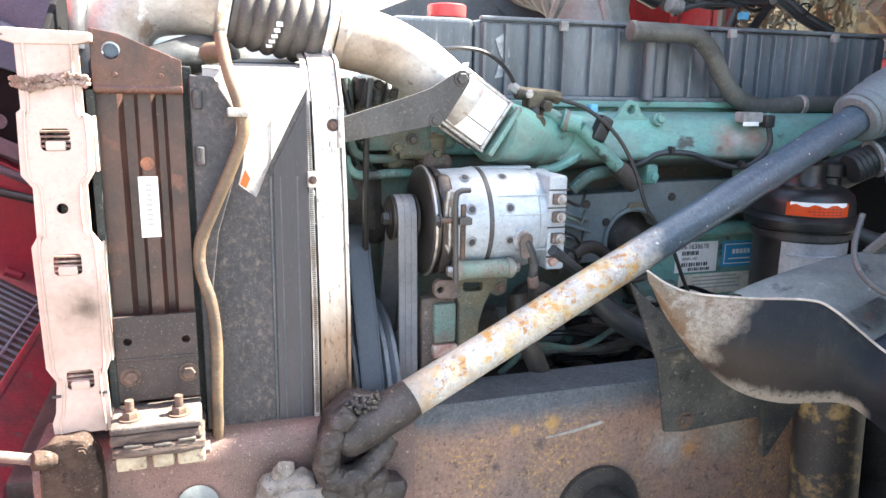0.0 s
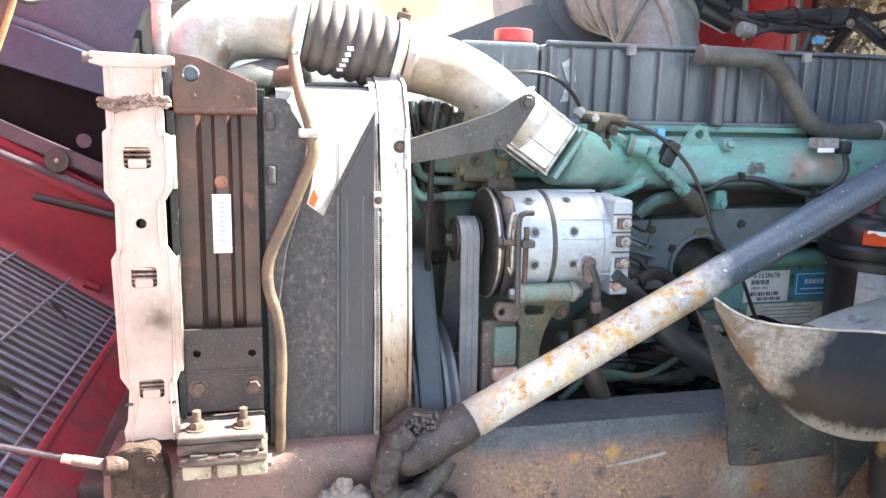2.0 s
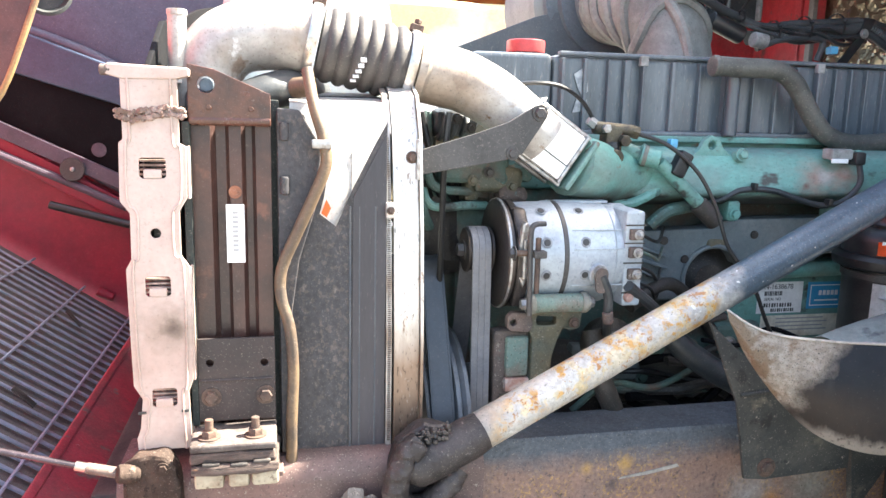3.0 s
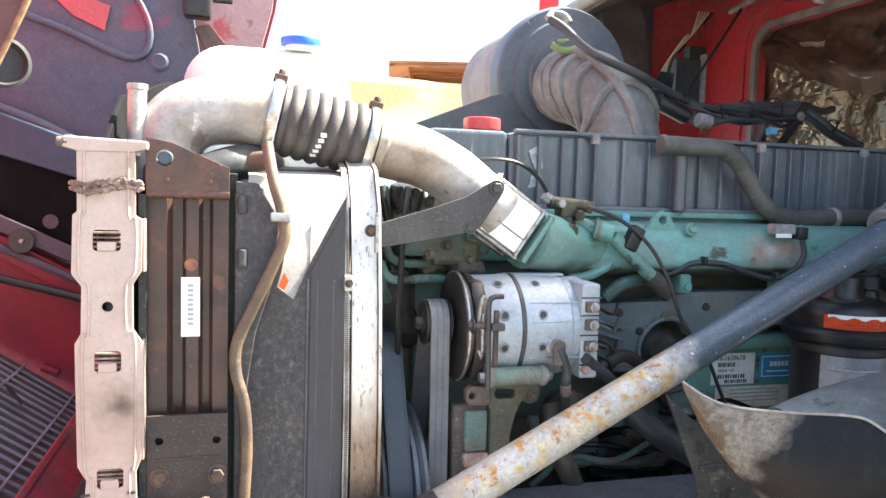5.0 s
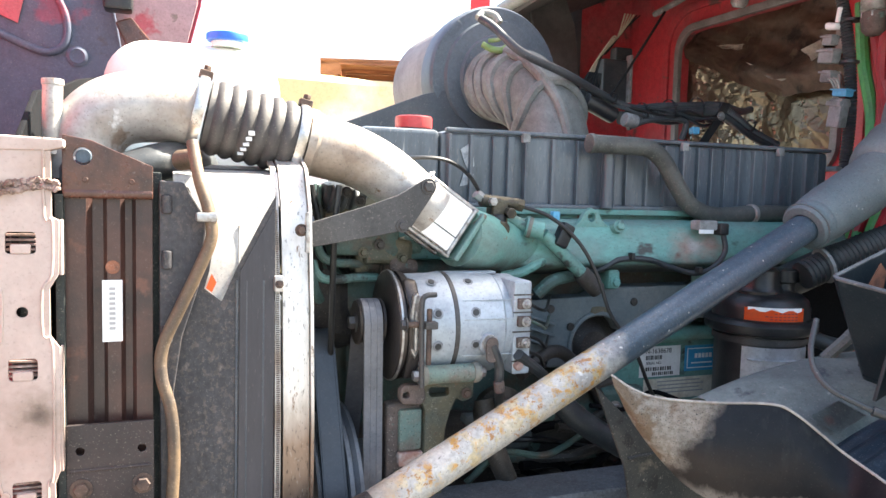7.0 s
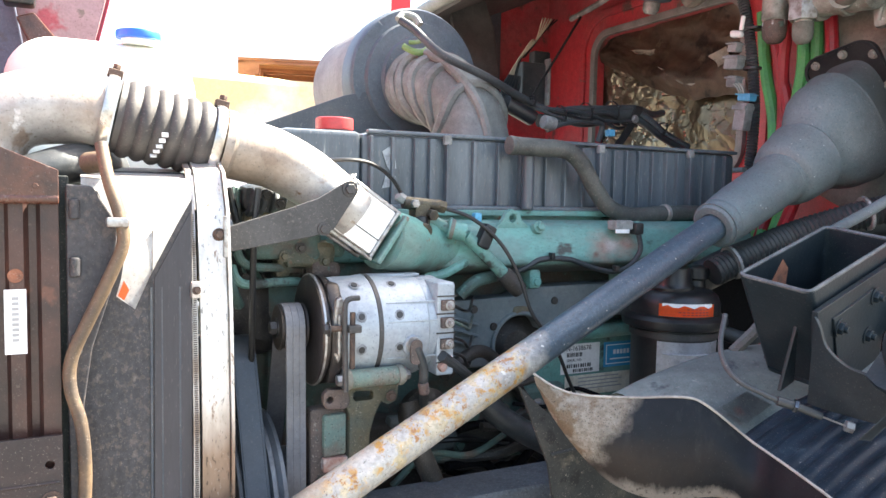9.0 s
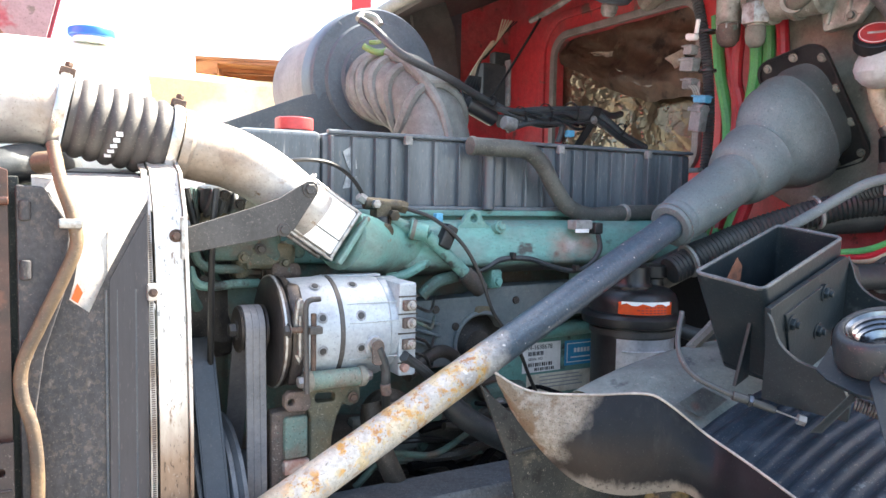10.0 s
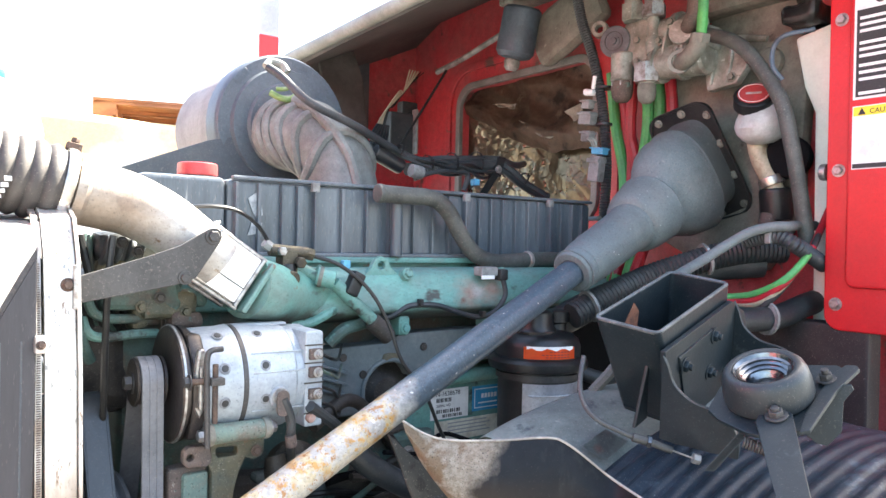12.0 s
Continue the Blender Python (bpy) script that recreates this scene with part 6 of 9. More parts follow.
part("gear_lug", rough_up(subdivide(B((0.135, 0.955, 0.885), (0.12, 0.05, 0.085), 0.02), 5), 0.006, 38), M_crust, gearbox)
part("gear_lug", rough_up(subdivide(B((0.24, 0.955, 0.885), (0.08, 0.05, 0.07), 0.02), 4), 0.005, 36), M_shaftcollar, gearbox)
b = subdivide(B((0.125, 0.958, 0.895), (0.10, 0.06, 0.085), 0.03), 9)
part("mud_cake", rough_up(rough_up(b, 0.014, 30), 0.004, 120), M_crust, gearbox)
part("cap", L([(0, 0.022), (0.006, 0.028), (0.012, 0.020), (0.015, 0.008)], (-0.005, 0.972, 0.902), (0, -1, 0.3), 24), M_block, gearbox)
bn = thing("spring_pin", (0.57, 0.95, 0.85), "dark round pin boss low on the rail", "pin")
part("boss", L([(0, 0.075), (0.01, 0.075), (0.012, 0.045), (0.05, 0.045), (0.055, 0.035)], (0.625, 1.0, 0.775), (0, -1, 0), 32), M_grime, bn)
bolt(bn, (0.610, 0.945, 0.79), (0, -1, 0), 0.022, 0.02, M_block)

F0 = Vector((1.70, 1.155, 1.690))
dB = (F0 - S1).normalized()
boot = thing("steering_boot", S1, "large dusty grey rubber steering boot on the firewall", "boot")
bn_ = -dB
bv_ = (Vector((0, 0, 1)) - bn_ * bn_.z).normalized()
bu_ = bv_.cross(bn_)


def bell_ring(b, c, hw, hh, p, turn, n=64):
    """One ring of the boot: a rounded oblong hw by hh, turned about the boot's axis."""
    ring = []
    for k in range(n):
        a = 2 * math.pi * k / n
        ca_, sa_ = math.cos(a), math.sin(a)
        rr = 1.0 / (abs(ca_) ** p + abs(sa_) ** p) ** (1 / p)
        u, w = hw * rr * ca_, hh * rr * sa_
        ct, st = math.cos(turn), math.sin(turn)
        ring.append(b.verts.new(Vector(c) + bu_ * (u * ct - w * st) + bv_ * (u * st + w * ct)))
    return ring


# three stacked domes: ribbed neck, round middle, oblong bulb against the flange
stations = [(S1 + dB * s_ + Vector((0, -0.014 * max(0, s_) / 0.25, 0)), r_, r_, 2.0, 0.0) for s_, r_ in (
    (0.016, 0.029), (0.017, 0.042), (0.021, 0.0455), (0.029, 0.0465), (0.032, 0.0445), (0.036, 0.0475), (0.044, 0.0485), (0.048, 0.0465), (0.056, 0.050), (0.075, 0.0515), (0.085, 0.0505), (0.095, 0.0525),
    (0.14, 0.0528), (0.19, 0.0540), (0.220, 0.0545), (0.234, 0.0550), (0.239, 0.0568), (0.243, 0.0545))]
for c_, hw, hh, p_, turn_ in (((1.356, 1.092, 1.516), 0.0560, 0.0560, 2, 0), ((1.360, 1.093, 1.518), 0.065, 0.065, 2, 0), ((1.368, 1.094, 1.523), 0.071, 0.071, 2, 0), ((1.382, 1.096, 1.531), 0.0765, 0.0765, 2, 0),
                              ((1.404, 1.097, 1.544), 0.0800, 0.0800, 2, 0), ((1.418, 1.097, 1.553), 0.0805, 0.0805, 2, 0), ((1.424, 1.097, 1.557), 0.0830, 0.0830, 2, 0), ((1.428, 1.097, 1.560), 0.0805, 0.0805, 2, 0),
                              ((1.431, 1.097, 1.563), 0.064, 0.066, 2, 2), ((1.438, 1.097, 1.570), 0.060, 0.074, 2.1, 5), ((1.452, 1.097, 1.582), 0.062, 0.090, 2.2, 8), ((1.464, 1.097, 1.591), 0.066, 0.103, 2.25, 10), ((1.480, 1.096, 1.600), 0.0715, 0.115, 2.3, 12),
                              ((1.505, 1.095, 1.609), 0.0780, 0.124, 2.35, 13), ((1.540, 1.096, 1.622), 0.0800, 0.128, 2.4, 14), ((1.556, 1.099, 1.629), 0.0800, 0.1295, 2.4, 14), ((1.562, 1.100, 1.632), 0.0825, 0.132, 2.4, 14),
                              ((1.567, 1.100, 1.634), 0.0785, 0.128, 2.4, 14), ((1.580, 1.100, 1.642), 0.072, 0.120, 2.5, 14), ((1.605, 1.104, 1.655), 0.067, 0.114, 2.7, 14), ((1.630, 1.112, 1.672), 0.066, 0.113, 3.0, 14),
                              ((1.642, 1.116, 1.680), 0.069, 0.117, 3.2, 14)):
    stations.append((Vector(c_), hw, hh, p_, radians(turn_)))
b = bmesh.new()
rings = [bell_ring(b, *st_) for st_ in stations]
for p, q in zip(rings, rings[1:]):
    for k in range(64):
        b.faces.new((p[k], p[(k + 1) % 64], q[(k + 1) % 64], q[k]))
bmesh.ops.recalc_face_normals(b, faces=b.faces)
part("boot_rubber", rough_up(b, 0.0014, 14), M_boot, boot)
part("boot_ring", L([(0, 0.044), (0, 0.0485), (0.006, 0.0485), (0.006, 0.044)], S1 + dB * 0.024 + Vector((0, -0.0015, 0)), dB, 32), M_boot, boot)
FO = Vector((1.647, 1.117, 1.682))
turn_ = Matrix.Rotation(radians(14), 3, "Z")
ff = Matrix((bu_, bv_, bn_)).transposed() @ turn_
fl = thing("boot_flange", (1.70, 1.16, 1.6), "black boot flange plate with bolts", "flange")
b = P(rounded(-0.085, -0.150, 0.085, 0.150, 0.040, 6), 0.016, Matrix.Translation(FO - bn_ * 0.012) @ ff.to_4x4(), bev=0.003)
part("flange_plate", rough_up(subdivide(b, 2), 0.003, 30), M_black, fl)
b = P(rounded(-0.089, -0.154, 0.089, 0.154, 0.042, 6), 0.006, Matrix.Translation(FO + bn_ * 0.003) @ ff.to_4x4(), holes=[rounded(-0.082, -0.147, 0.082, 0.147, 0.037, 6)], bev=0.001)
part("flange_lip", rough_up(b, 0.002, 40), M_black, fl)
for u, v_ in ((-0.056, 0.134), (0.012, 0.136), (0.073, 0.112), (0.074, 0.035), (0.074, -0.050), (0.066, -0.128), (-0.074, 0.03), (-0.074, -0.07), (0.0, -0.138)):
    bolt(fl, FO + ff @ Vector((u, v_, 0.004)), bn_, 0.0075, 0.006, M_mudalu)

# ---------------------------------------------------------------- power steering reservoir
RX, RY = 1.115, 1.135
res = thing("fluid_reservoir", (RX, RY, 1.0), "black fluid reservoir with silver body and orange label", "reservoir")
part("canister", L([(0, 0.078), (0.004, 0.082), (0.225, 0.084), (0.23, 0.09)], (RX, RY, 0.99), (0, 0, 1), 40), M_black, res)
b = bmesh.new()
for k in range(17):
    a0 = radians(-58 - 6.0 * k)
    for z in (1.0, 1.190):
        b.verts.new((RX + 0.0855 * math.cos(a0), RY + 0.0855 * math.sin(a0), z))
b.verts.ensure_lookup_table()
for k in range(16):
    b.faces.new((b.verts[2 * k], b.verts[2 * k + 2], b.verts[2 * k + 3], b.verts[2 * k + 1]))
bmesh.ops.solidify(b, geom=list(b.faces), thickness=-0.002)
sil = part("silver_wrap", b, M_silvercan, res, "brushed silver wrap with raised ribs")
for z in (1.168, 1.128, 1.088, 1.048):
    b = bmesh.new()
    rows = []
    for k in range(13):
        a0 = radians(-146 + 5.0 * k)
        drop = 0.003 + 0.013 * (1 - abs(k - 5) / 7 if k > 5 else k / 5)
        rows.append([b.verts.new((RX + r_ * math.cos(a0), RY + r_ * math.sin(a0), z_)) for r_, z_ in ((0.0850, z), (0.0905, z - 0.001), (0.0885, z - 0.003), (0.0850, z - drop))])
    for p, q in zip(rows, rows[1:]):
        for k in range(4):
            b.faces.new((p[k], p[(k + 1) % 4], q[(k + 1) % 4], q[k]))
    b.faces.new(rows[0])
    b.faces.new(rows[-1])
    bmesh.ops.recalc_face_normals(b, faces=b.faces)
    part("rib", b, M_silvercan, sil)
part("flange", L([(0, 0.088), (0.004, 0.102), (0.010, 0.104), (0.020, 0.104), (0.026, 0.098), (0.030, 0.09)], (RX, RY, 1.210), (0, 0, 1), 44), M_black, res)
part("clamp_band", L([(0, 0.085), (0, 0.088), (0.012, 0.088), (0.012, 0.085)], (RX, RY, 1.194), (0, 0, 1), 40), M_armsteel, res)
part("lid", L([(0, 0.090), (0.020, 0.089), (0.035, 0.084), (0.045, 0.072), (0.050, 0.05), (0.052, 0.03)], (RX, RY, 1.240), (0, 0, 1), 40), M_black, res)
b = bmesh.new()
for k in range(11):
    a0 = radians(-84 - 6.4 * k)
    for z in (1.2605 - 0.003 * math.sin(k * 1.9), 1.2665):
        b.verts.new((RX + 0.0914 * math.cos(a0), RY + 0.0914 * math.sin(a0), z))
b.verts.ensure_lookup_table()
for k in range(10):
    b.faces.new((b.verts[2 * k], b.verts[2 * k + 2], b.verts[2 * k + 3], b.verts[2 * k + 1]))
part("torn_paper", b, M_sticker, res, "torn white upper edge of the label")
b = bmesh.new()
for k in range(11):
    a0 = radians(-80 - 7.2 * k)
    for z in (1.241, 1.265):
        b.verts.new((RX + 0.0908 * math.cos(a0), RY + 0.0908 * math.sin(a0), z))
b.verts.ensure_lookup_table()
for k in range(10):
    b.faces.new((b.verts[2 * k], b.verts[2 * k + 2], b.verts[2 * k + 3], b.verts[2 * k + 1]))
bmesh.ops.solidify(b, geom=list(b.faces), thickness=-0.001)
part("warning_label", b, M_orange, res, "bright orange warning label")
for z, n_ in ((1.256, 6), (1.250, 8), (1.245, 7)):
    b = bmesh.new()
    for k in range(n_):
        a0 = radians(-92 - 5.0 * k)
        box(b, (RX + 0.0914 * math.cos(a0), RY + 0.0914 * math.sin(a0), z), (0.0052, 0.0008, 0.0016), 0, Matrix.Rotation(a0 + math.pi / 2, 3, "Z"))
    part("small_print", b, M_redcap, res)
part("filler_knob", L([(0, 0.045), (0.012, 0.046), (0.02, 0.040), (0.05, 0.038), (0.056, 0.030), (0.058, 0.02)], (RX - 0.02, RY - 0.01, 1.280), (0, 0, 1), 16), M_black, res)
part("vent_neck", L([(0, 0.022), (0.022, 0.020), (0.026, 0.028), (0.048, 0.028), (0.052, 0.02)], (RX + 0.055, RY + 0.0, 1.280), (0, 0, 1), 20), M_black, res)
part("hose", T([(RX + 0.10, RY, 1.20), (RX + 0.16, RY - 0.05, 1.18), (RX + 0.2, RY - 0.08, 1.22)], 0.016, 12), M_rubber, res)
# Near-black sheet added where deep shade lies behind the reservoir
solo("shade_plate", B((1.30, 1.22, 1.10), (0.30, 0.02, 0.40), 0.004), M_guide, "dark plate standing in for shade behind the reservoir", "plate")

# ---------------------------------------------------------------- wheel arch liner and flap
WX, WZ, WR = 1.15, 0.52, 0.675
lin = thing("wheel_arch_liner", (WX, 0.55, WZ), "black ribbed plastic wheel arch liner, dusty on top", "wheel arch liner")
b = bmesh.new()
NY, NA = 240, 40
rows = []
for i in range(NA + 1):
    a = radians(121 - 97 * i / NA)
    row = []
    for j in range(NY + 1):
        y = 0.18 + 0.60 * j / NY
        rib = (0.0042 + 0.0018 * noise.noise(Vector((y * 30, i * 0.1, 2.0)))) * (0.5 + 0.5 * math.tanh(1.5 * math.sin(2 * math.pi * (y + 0.004 * noise.noise(Vector((y * 9, i * 0.25, 0.5)))) / 0.029)))
        fade = min(1.0, max(0.0, (0.74 - y) / 0.03))
        r = WR + rib * fade
        row.append(b.verts.new((WX + r * math.cos(a), y, WZ + r * math.sin(a))))
    rows.append(row)
for p, q in zip(rows, rows[1:]):
    for k in range(NY):
        b.faces.new((p[k], p[k + 1], q[k + 1], q[k]))
part("ribbed_skin", b, M_liner, lin)
b = bmesh.new()
rows = []
for i in range(31):
    x = 0.75 + 0.71 * i / 30
    ridge = 1.228 - 0.55 * (1.06 - x) ** 2
    row = []
    for k in range(17):
        y = 0.735 + 0.215 * k / 16
        d = y - 0.86
        drop = (ridge - (WZ + math.sqrt(WR ** 2 - (x - WX) ** 2) + 0.001)) * (d / 0.125) ** 2 if d < 0 else 14.0 * d * d
        row.append(b.verts.new((x, y, ridge - drop)))
    rows.append(row)
for p, q in zip(rows, rows[1:]):
    for k in range(16):
        b.faces.new((p[k], p[k + 1], q[k + 1], q[k]))
part("inner_shoulder", b, M_hump, lin, "rounded dusty grey-green shoulder")
# mud flap in front: a curved sheet with a pale worn edge
flap = thing("mud_flap", (0.7, 0.72, 1.05), "curved black plastic flap with dried pale mud", "mud flap")
UP = [(0.56, 1.234), (0.585, 1.217), (0.612, 1.209), (0.665, 1.209), (0.72, 1.213), (0.745, 1.204)]
LO = [(0.566, 1.215), (0.584, 1.175), (0.623, 1.119), (0.66, 1.087), (0.706, 1.076), (0.763, 1.085)]


def on_sheet(x, z, bulge=0.0):
    y = (0.985 - 0.55 * x) / 0.835
    return Vector((x - 0.55 * bulge, y - 0.83 * bulge, z))


# the sheet follows the arch's front edge roadwards, bent to fit the camera's view
UP3 = [on_sheet(x, z) for x, z in UP] + [Vector(q) for q in ((0.789, 0.657, 1.163), (0.788, 0.605, 1.150), (0.783, 0.555, 1.139), (0.776, 0.51, 1.130), (0.77, 0.44, 1.118))]
LO3 = [on_sheet(x, z) for x, z in LO] + [Vector(q) for q in ((0.779, 0.645, 1.074), (0.779, 0.60, 1.060), (0.775, 0.55, 1.045), (0.77, 0.51, 1.032), (0.765, 0.44, 1.015))]
b = bmesh.new()
rows = []
for u, l in zip(spline(UP3, 6), spline(LO3, 6)):
    row = []
    for k in range(9):
        t_ = k / 8
        row.append(b.verts.new(u.lerp(l, t_) + Vector((-0.55, -0.83, 0)) * 0.018 * math.sin(t_ * 3.0)))
    rows.append(row)
lay = b.loops.layers.uv.new("UVMap")
for i, (p, q) in enumerate(zip(rows, rows[1:])):
    for k in range(8):
        f_ = b.faces.new((p[k], p[k + 1], q[k + 1], q[k]))
        for lp, (di, dk) in zip(f_.loops, ((0, 0), (0, 1), (1, 1), (1, 0))):
            lp[lay].uv = ((i + di) / (len(rows) - 1), (k + dk) / 8)
bmesh.ops.solidify(b, geom=list(b.faces), thickness=0.004)
sheet = part("sheet", b, M_flap, flap)
part("worn_edge", T([q + Vector((-0.0005, -0.0008, 0)) for q in UP3], 0.0017, 8, 6), M_edge, flap, "pale worn upper edge")
b = P([(0.606, 1.187), (0.655, 1.143), (0.70, 1.12), (0.86, 1.05), (0.865, 0.945), (0.72, 0.938), (0.685, 0.942), (0.662, 1.06)], 0.006, wall_plane(0.915), bev=0.001)
part("mount_plate", b, M_flapplate, flap, "dirty black mounting plate")
part("plate_fold", C((0.665, 0.914, 1.075), (0.80, 0.914, 1.085), 0.003, 0.001, 8), M_flapplate, flap)
bolt(flap, (0.720, 0.915, 0.958), (0, -1, 0), 0.0105, 0.007, M_rustbolt)
sk = thing("shock_absorber", (1.04, 0.93, 0.6), "ochre and black stained shock absorber tube", "shock absorber")
part("tube", C((1.05, 0.93, 0.55), (1.02, 0.93, 1.0), 0.055, 0.006), M_shock, sk)
part("bracket_strip", P([(0.885, 0.965), (0.975, 0.955), (0.91, 0.86), (0.90, 0.855)], 0.012, wall_plane(0.935), bev=0.002), M_flapplate, sk)
spr = thing("air_bag", (1.2, 0.98, 0.6), "dark rubber suspension air bag beside the shock absorber", "air bag")
part("bag", L([(0, 0.09), (0.03, 0.12), (0.10, 0.13), (0.15, 0.11), (0.17, 0.12), (0.25, 0.13), (0.31, 0.11), (0.33, 0.08)], (1.25, 1.0, 0.62), (0, 0, 1), 36), M_tyre, spr)
ty = thing("front_tyre", (WX, 0.5, WZ), "worn black front truck tyre under the arch", "tyre")
part("tread", L([(0, 0.33), (0, 0.46), (0.03, 0.505), (0.06, 0.515), (0.25, 0.515), (0.28, 0.505), (0.31, 0.46), (0.31, 0.33)], (WX, 0.36, WZ), (0, 1, 0), 48), M_tyre, ty)
part("wheel_disc", L([(0, 0.10), (0.02, 0.28), (0.0, 0.33), (0.30, 0.33), (0.29, 0.28)], (WX, 0.365, WZ), (0, 1, 0), 40), M_dirtyalu, ty)
solo("axle_beam", B((WX, 1.1, 0.45), (0.12, 1.2, 0.12), 0.02), M_grime, "dark front axle beam", "axle")

# ---------------------------------------------------------------- hood latch post: box bracket, cup, levers
yaw_, tilt_ = radians(9.5), radians(-15.5)
RB = Matrix.Rotation(yaw_, 3, "Z") @ Matrix.Rotation(tilt_, 3, "Y") @ Matrix.Rotation(radians(9), 3, "X")
CB = Vector((0.918, 0.670, 1.394))
pb = thing("hood_rest_bracket", (0.9, 0.66, 1.2), "black painted steel box bracket with bolted side plate", "bracket")


def at_box(u, v_, w):
    return CB + RB @ Vector((u, v_, w))


WL, WW, HH, TH = 0.230, 0.098, 0.18, 0.005
b = bmesh.new()
ring = []
for inset, low in ((0, 0), (TH, 0), (TH, 1), (0, 1)):
    slant = 0.085 if low else 0.0
    ring.append([b.verts.new(at_box(u, v_, -HH * low)) for u, v_ in rounded(-WL / 2 + inset + slant, -WW / 2 + inset, WL / 2 - inset, WW / 2 - inset, 0.010 - inset * 0.7, 4)])
nb_ = len(ring[0])
for i in range(4):
    p, q = ring[i], ring[(i + 1) % 4]
    for k in range(nb_):
        b.faces.new((p[k], p[(k + 1) % nb_], q[(k + 1) % nb_], q[k]))
bmesh.ops.recalc_face_normals(b, faces=b.faces)
shell = part("box_shell", b, M_blacksteel, pb)
rim_ = [at_box(u, v_, -0.0006) for u, v_ in rounded(-WL / 2 + TH / 2, -WW / 2 + TH / 2, WL / 2 - TH / 2, WW / 2 - TH / 2, 0.009, 4)]
part("worn_rim", T(rim_ + rim_[:1], 0.0029, 8, 1, smooth=False), M_wornsteel, shell, "grey worn rim")
part("floor", B(at_box(0.035, 0, -HH + 0.01), (WL - 0.09, WW - 0.012, 0.006), 0.001, RB), M_blacksteel, pb)
part("rust_scab", P([(-0.05, -0.05), (-0.01, -0.012), (0.005, -0.03), (0.0, -0.06), (-0.012, -0.075), (-0.02, -0.045)], 0.001,
                    Matrix.Translation(at_box(0, WW / 2 - TH - 0.0012, 0)) @ (RB @ Matrix(((1, 0, 0), (0, 0, 1), (0, 1, 0)))).to_4x4()), M_rustspot, pb)
mp = Matrix.Translation(at_box(0, -WW / 2 - TH / 2 - 0.0085, 0)) @ (RB @ Matrix(((1, 0, 0), (0, 0, 1), (0, 1, 0)))).to_4x4()
sidep = part("side_plate", P([(-0.115, -0.022), (0.10, -0.022), (0.115, -0.030), (0.115, -0.12), (0.0, -0.15), (-0.09, -0.15), (-0.105, -0.10), (-0.112, -0.06)], 0.008, mp, bev=0.0015), M_blacksteel, pb)
part("clamp_plate", P([(-0.078, -0.044), (0.026, -0.040), (0.044, -0.050), (0.044, -0.112), (-0.056, -0.118)], 0.006, mp @ Matrix.Translation((0, 0, -0.0030)), bev=0.0012), M_blacksteel, sidep)
nrm = RB @ Vector((0, -1, 0))
for u, w in ((-0.062, -0.062), (0.032, -0.052), (0.02, -0.105)):
    bolt(sidep, at_box(u, -WW / 2 - 0.0140, w), nrm, 0.0085, 0.007, M_blacksteel, True, "bolt", 0.006)
# curved cheeks on either side of the cup
for u, tip in ((-0.118, 0.0), (0.112, 0.01)):
    mm = Matrix.Translation(at_box(u, -WW / 2 - 0.008, 0)) @ (RB @ Matrix(((0, 0, 1), (-1, 0, 0), (0, 1, 0)))).to_4x4()
    curve = [(q.x, q.y) for q in spline([Vector((a, c, 0)) for a, c in ((0.0, -0.026), (0.008, -0.040), (0.018, -0.064), (0.042, -0.080), (0.075, -0.084), (0.096, -0.096), (0.106, -0.118), (0.106, -0.140))], 5)]
    part("cheek", P(curve + [(0.02, -0.15), (0, -0.15)], 0.006, mm, bev=0.0012), M_blacksteel, pb)
part("gusset", P([(0, -0.06), (-0.035, -0.15), (0, -0.15)], 0.005, Matrix.Translation(at_box(-WL / 2 + 0.035, -0.02, 0)) @ (RB @ Matrix(((1, 0, 0), (0, 0, 1), (0, 1, 0)))).to_4x4(), bev=0.001), M_blacksteel, pb)
part("back_tab", P([(0.11, -0.03), (0.15, -0.055), (0.17, -0.09), (0.17, -0.14), (0.11, -0.14)], 0.006, mp, bev=0.001), M_blacksteel, pb)

CC = Vector((0.842, 0.465, 1.300))
ac = Vector((-0.446, -0.027, 0.89)).normalized()
base = thing("hood_latch", CC, "black pressed steel latch base plate with levers and springs", "latch")
fx = Vector((0.80, -0.60, 0))
fx = (fx - ac * fx.dot(ac)).normalized()
fy = ac.cross(fx)
FC = Matrix((fx, fy, ac)).transposed()
mb = Matrix.Translation(CC - ac * 0.008) @ FC.to_4x4()
part("base_plate", P([(-0.070, 0.010), (-0.066, -0.014), (-0.048, -0.051), (-0.038, -0.062), (0.004, -0.074), (0.064, -0.022), (0.096, 0.001), (0.090, 0.024), (0.05, 0.05), (-0.04, 0.05)], 0.005, mb, bev=0.001), M_blacksteel, base)
part("corner_arm", P([(-0.001, -0.082), (0.010, -0.083), (0.066, -0.028), (0.104, -0.002), (0.105, 0.006), (0.096, 0.013), (0.080, 0.006), (0.058, -0.014), (0.018, -0.054)], 0.005, mb @ Matrix.Translation((0, 0, 0.0045)), bev=0.001), M_blacksteel, base)
bolt(base, CC + FC @ Vector((0.065, -0.004, 0.001)), ac, 0.0075, 0.008, M_armsteel, True, "bolt", 0.007)
mleg = Matrix.Translation(Vector((0.846, 0.460, 1.291))) @ Matrix(((0.50, 0, 0.865, 0), (-0.865, 0, 0.5, 0), (0, 1, 0, 0), (0, 0, 0, 1)))
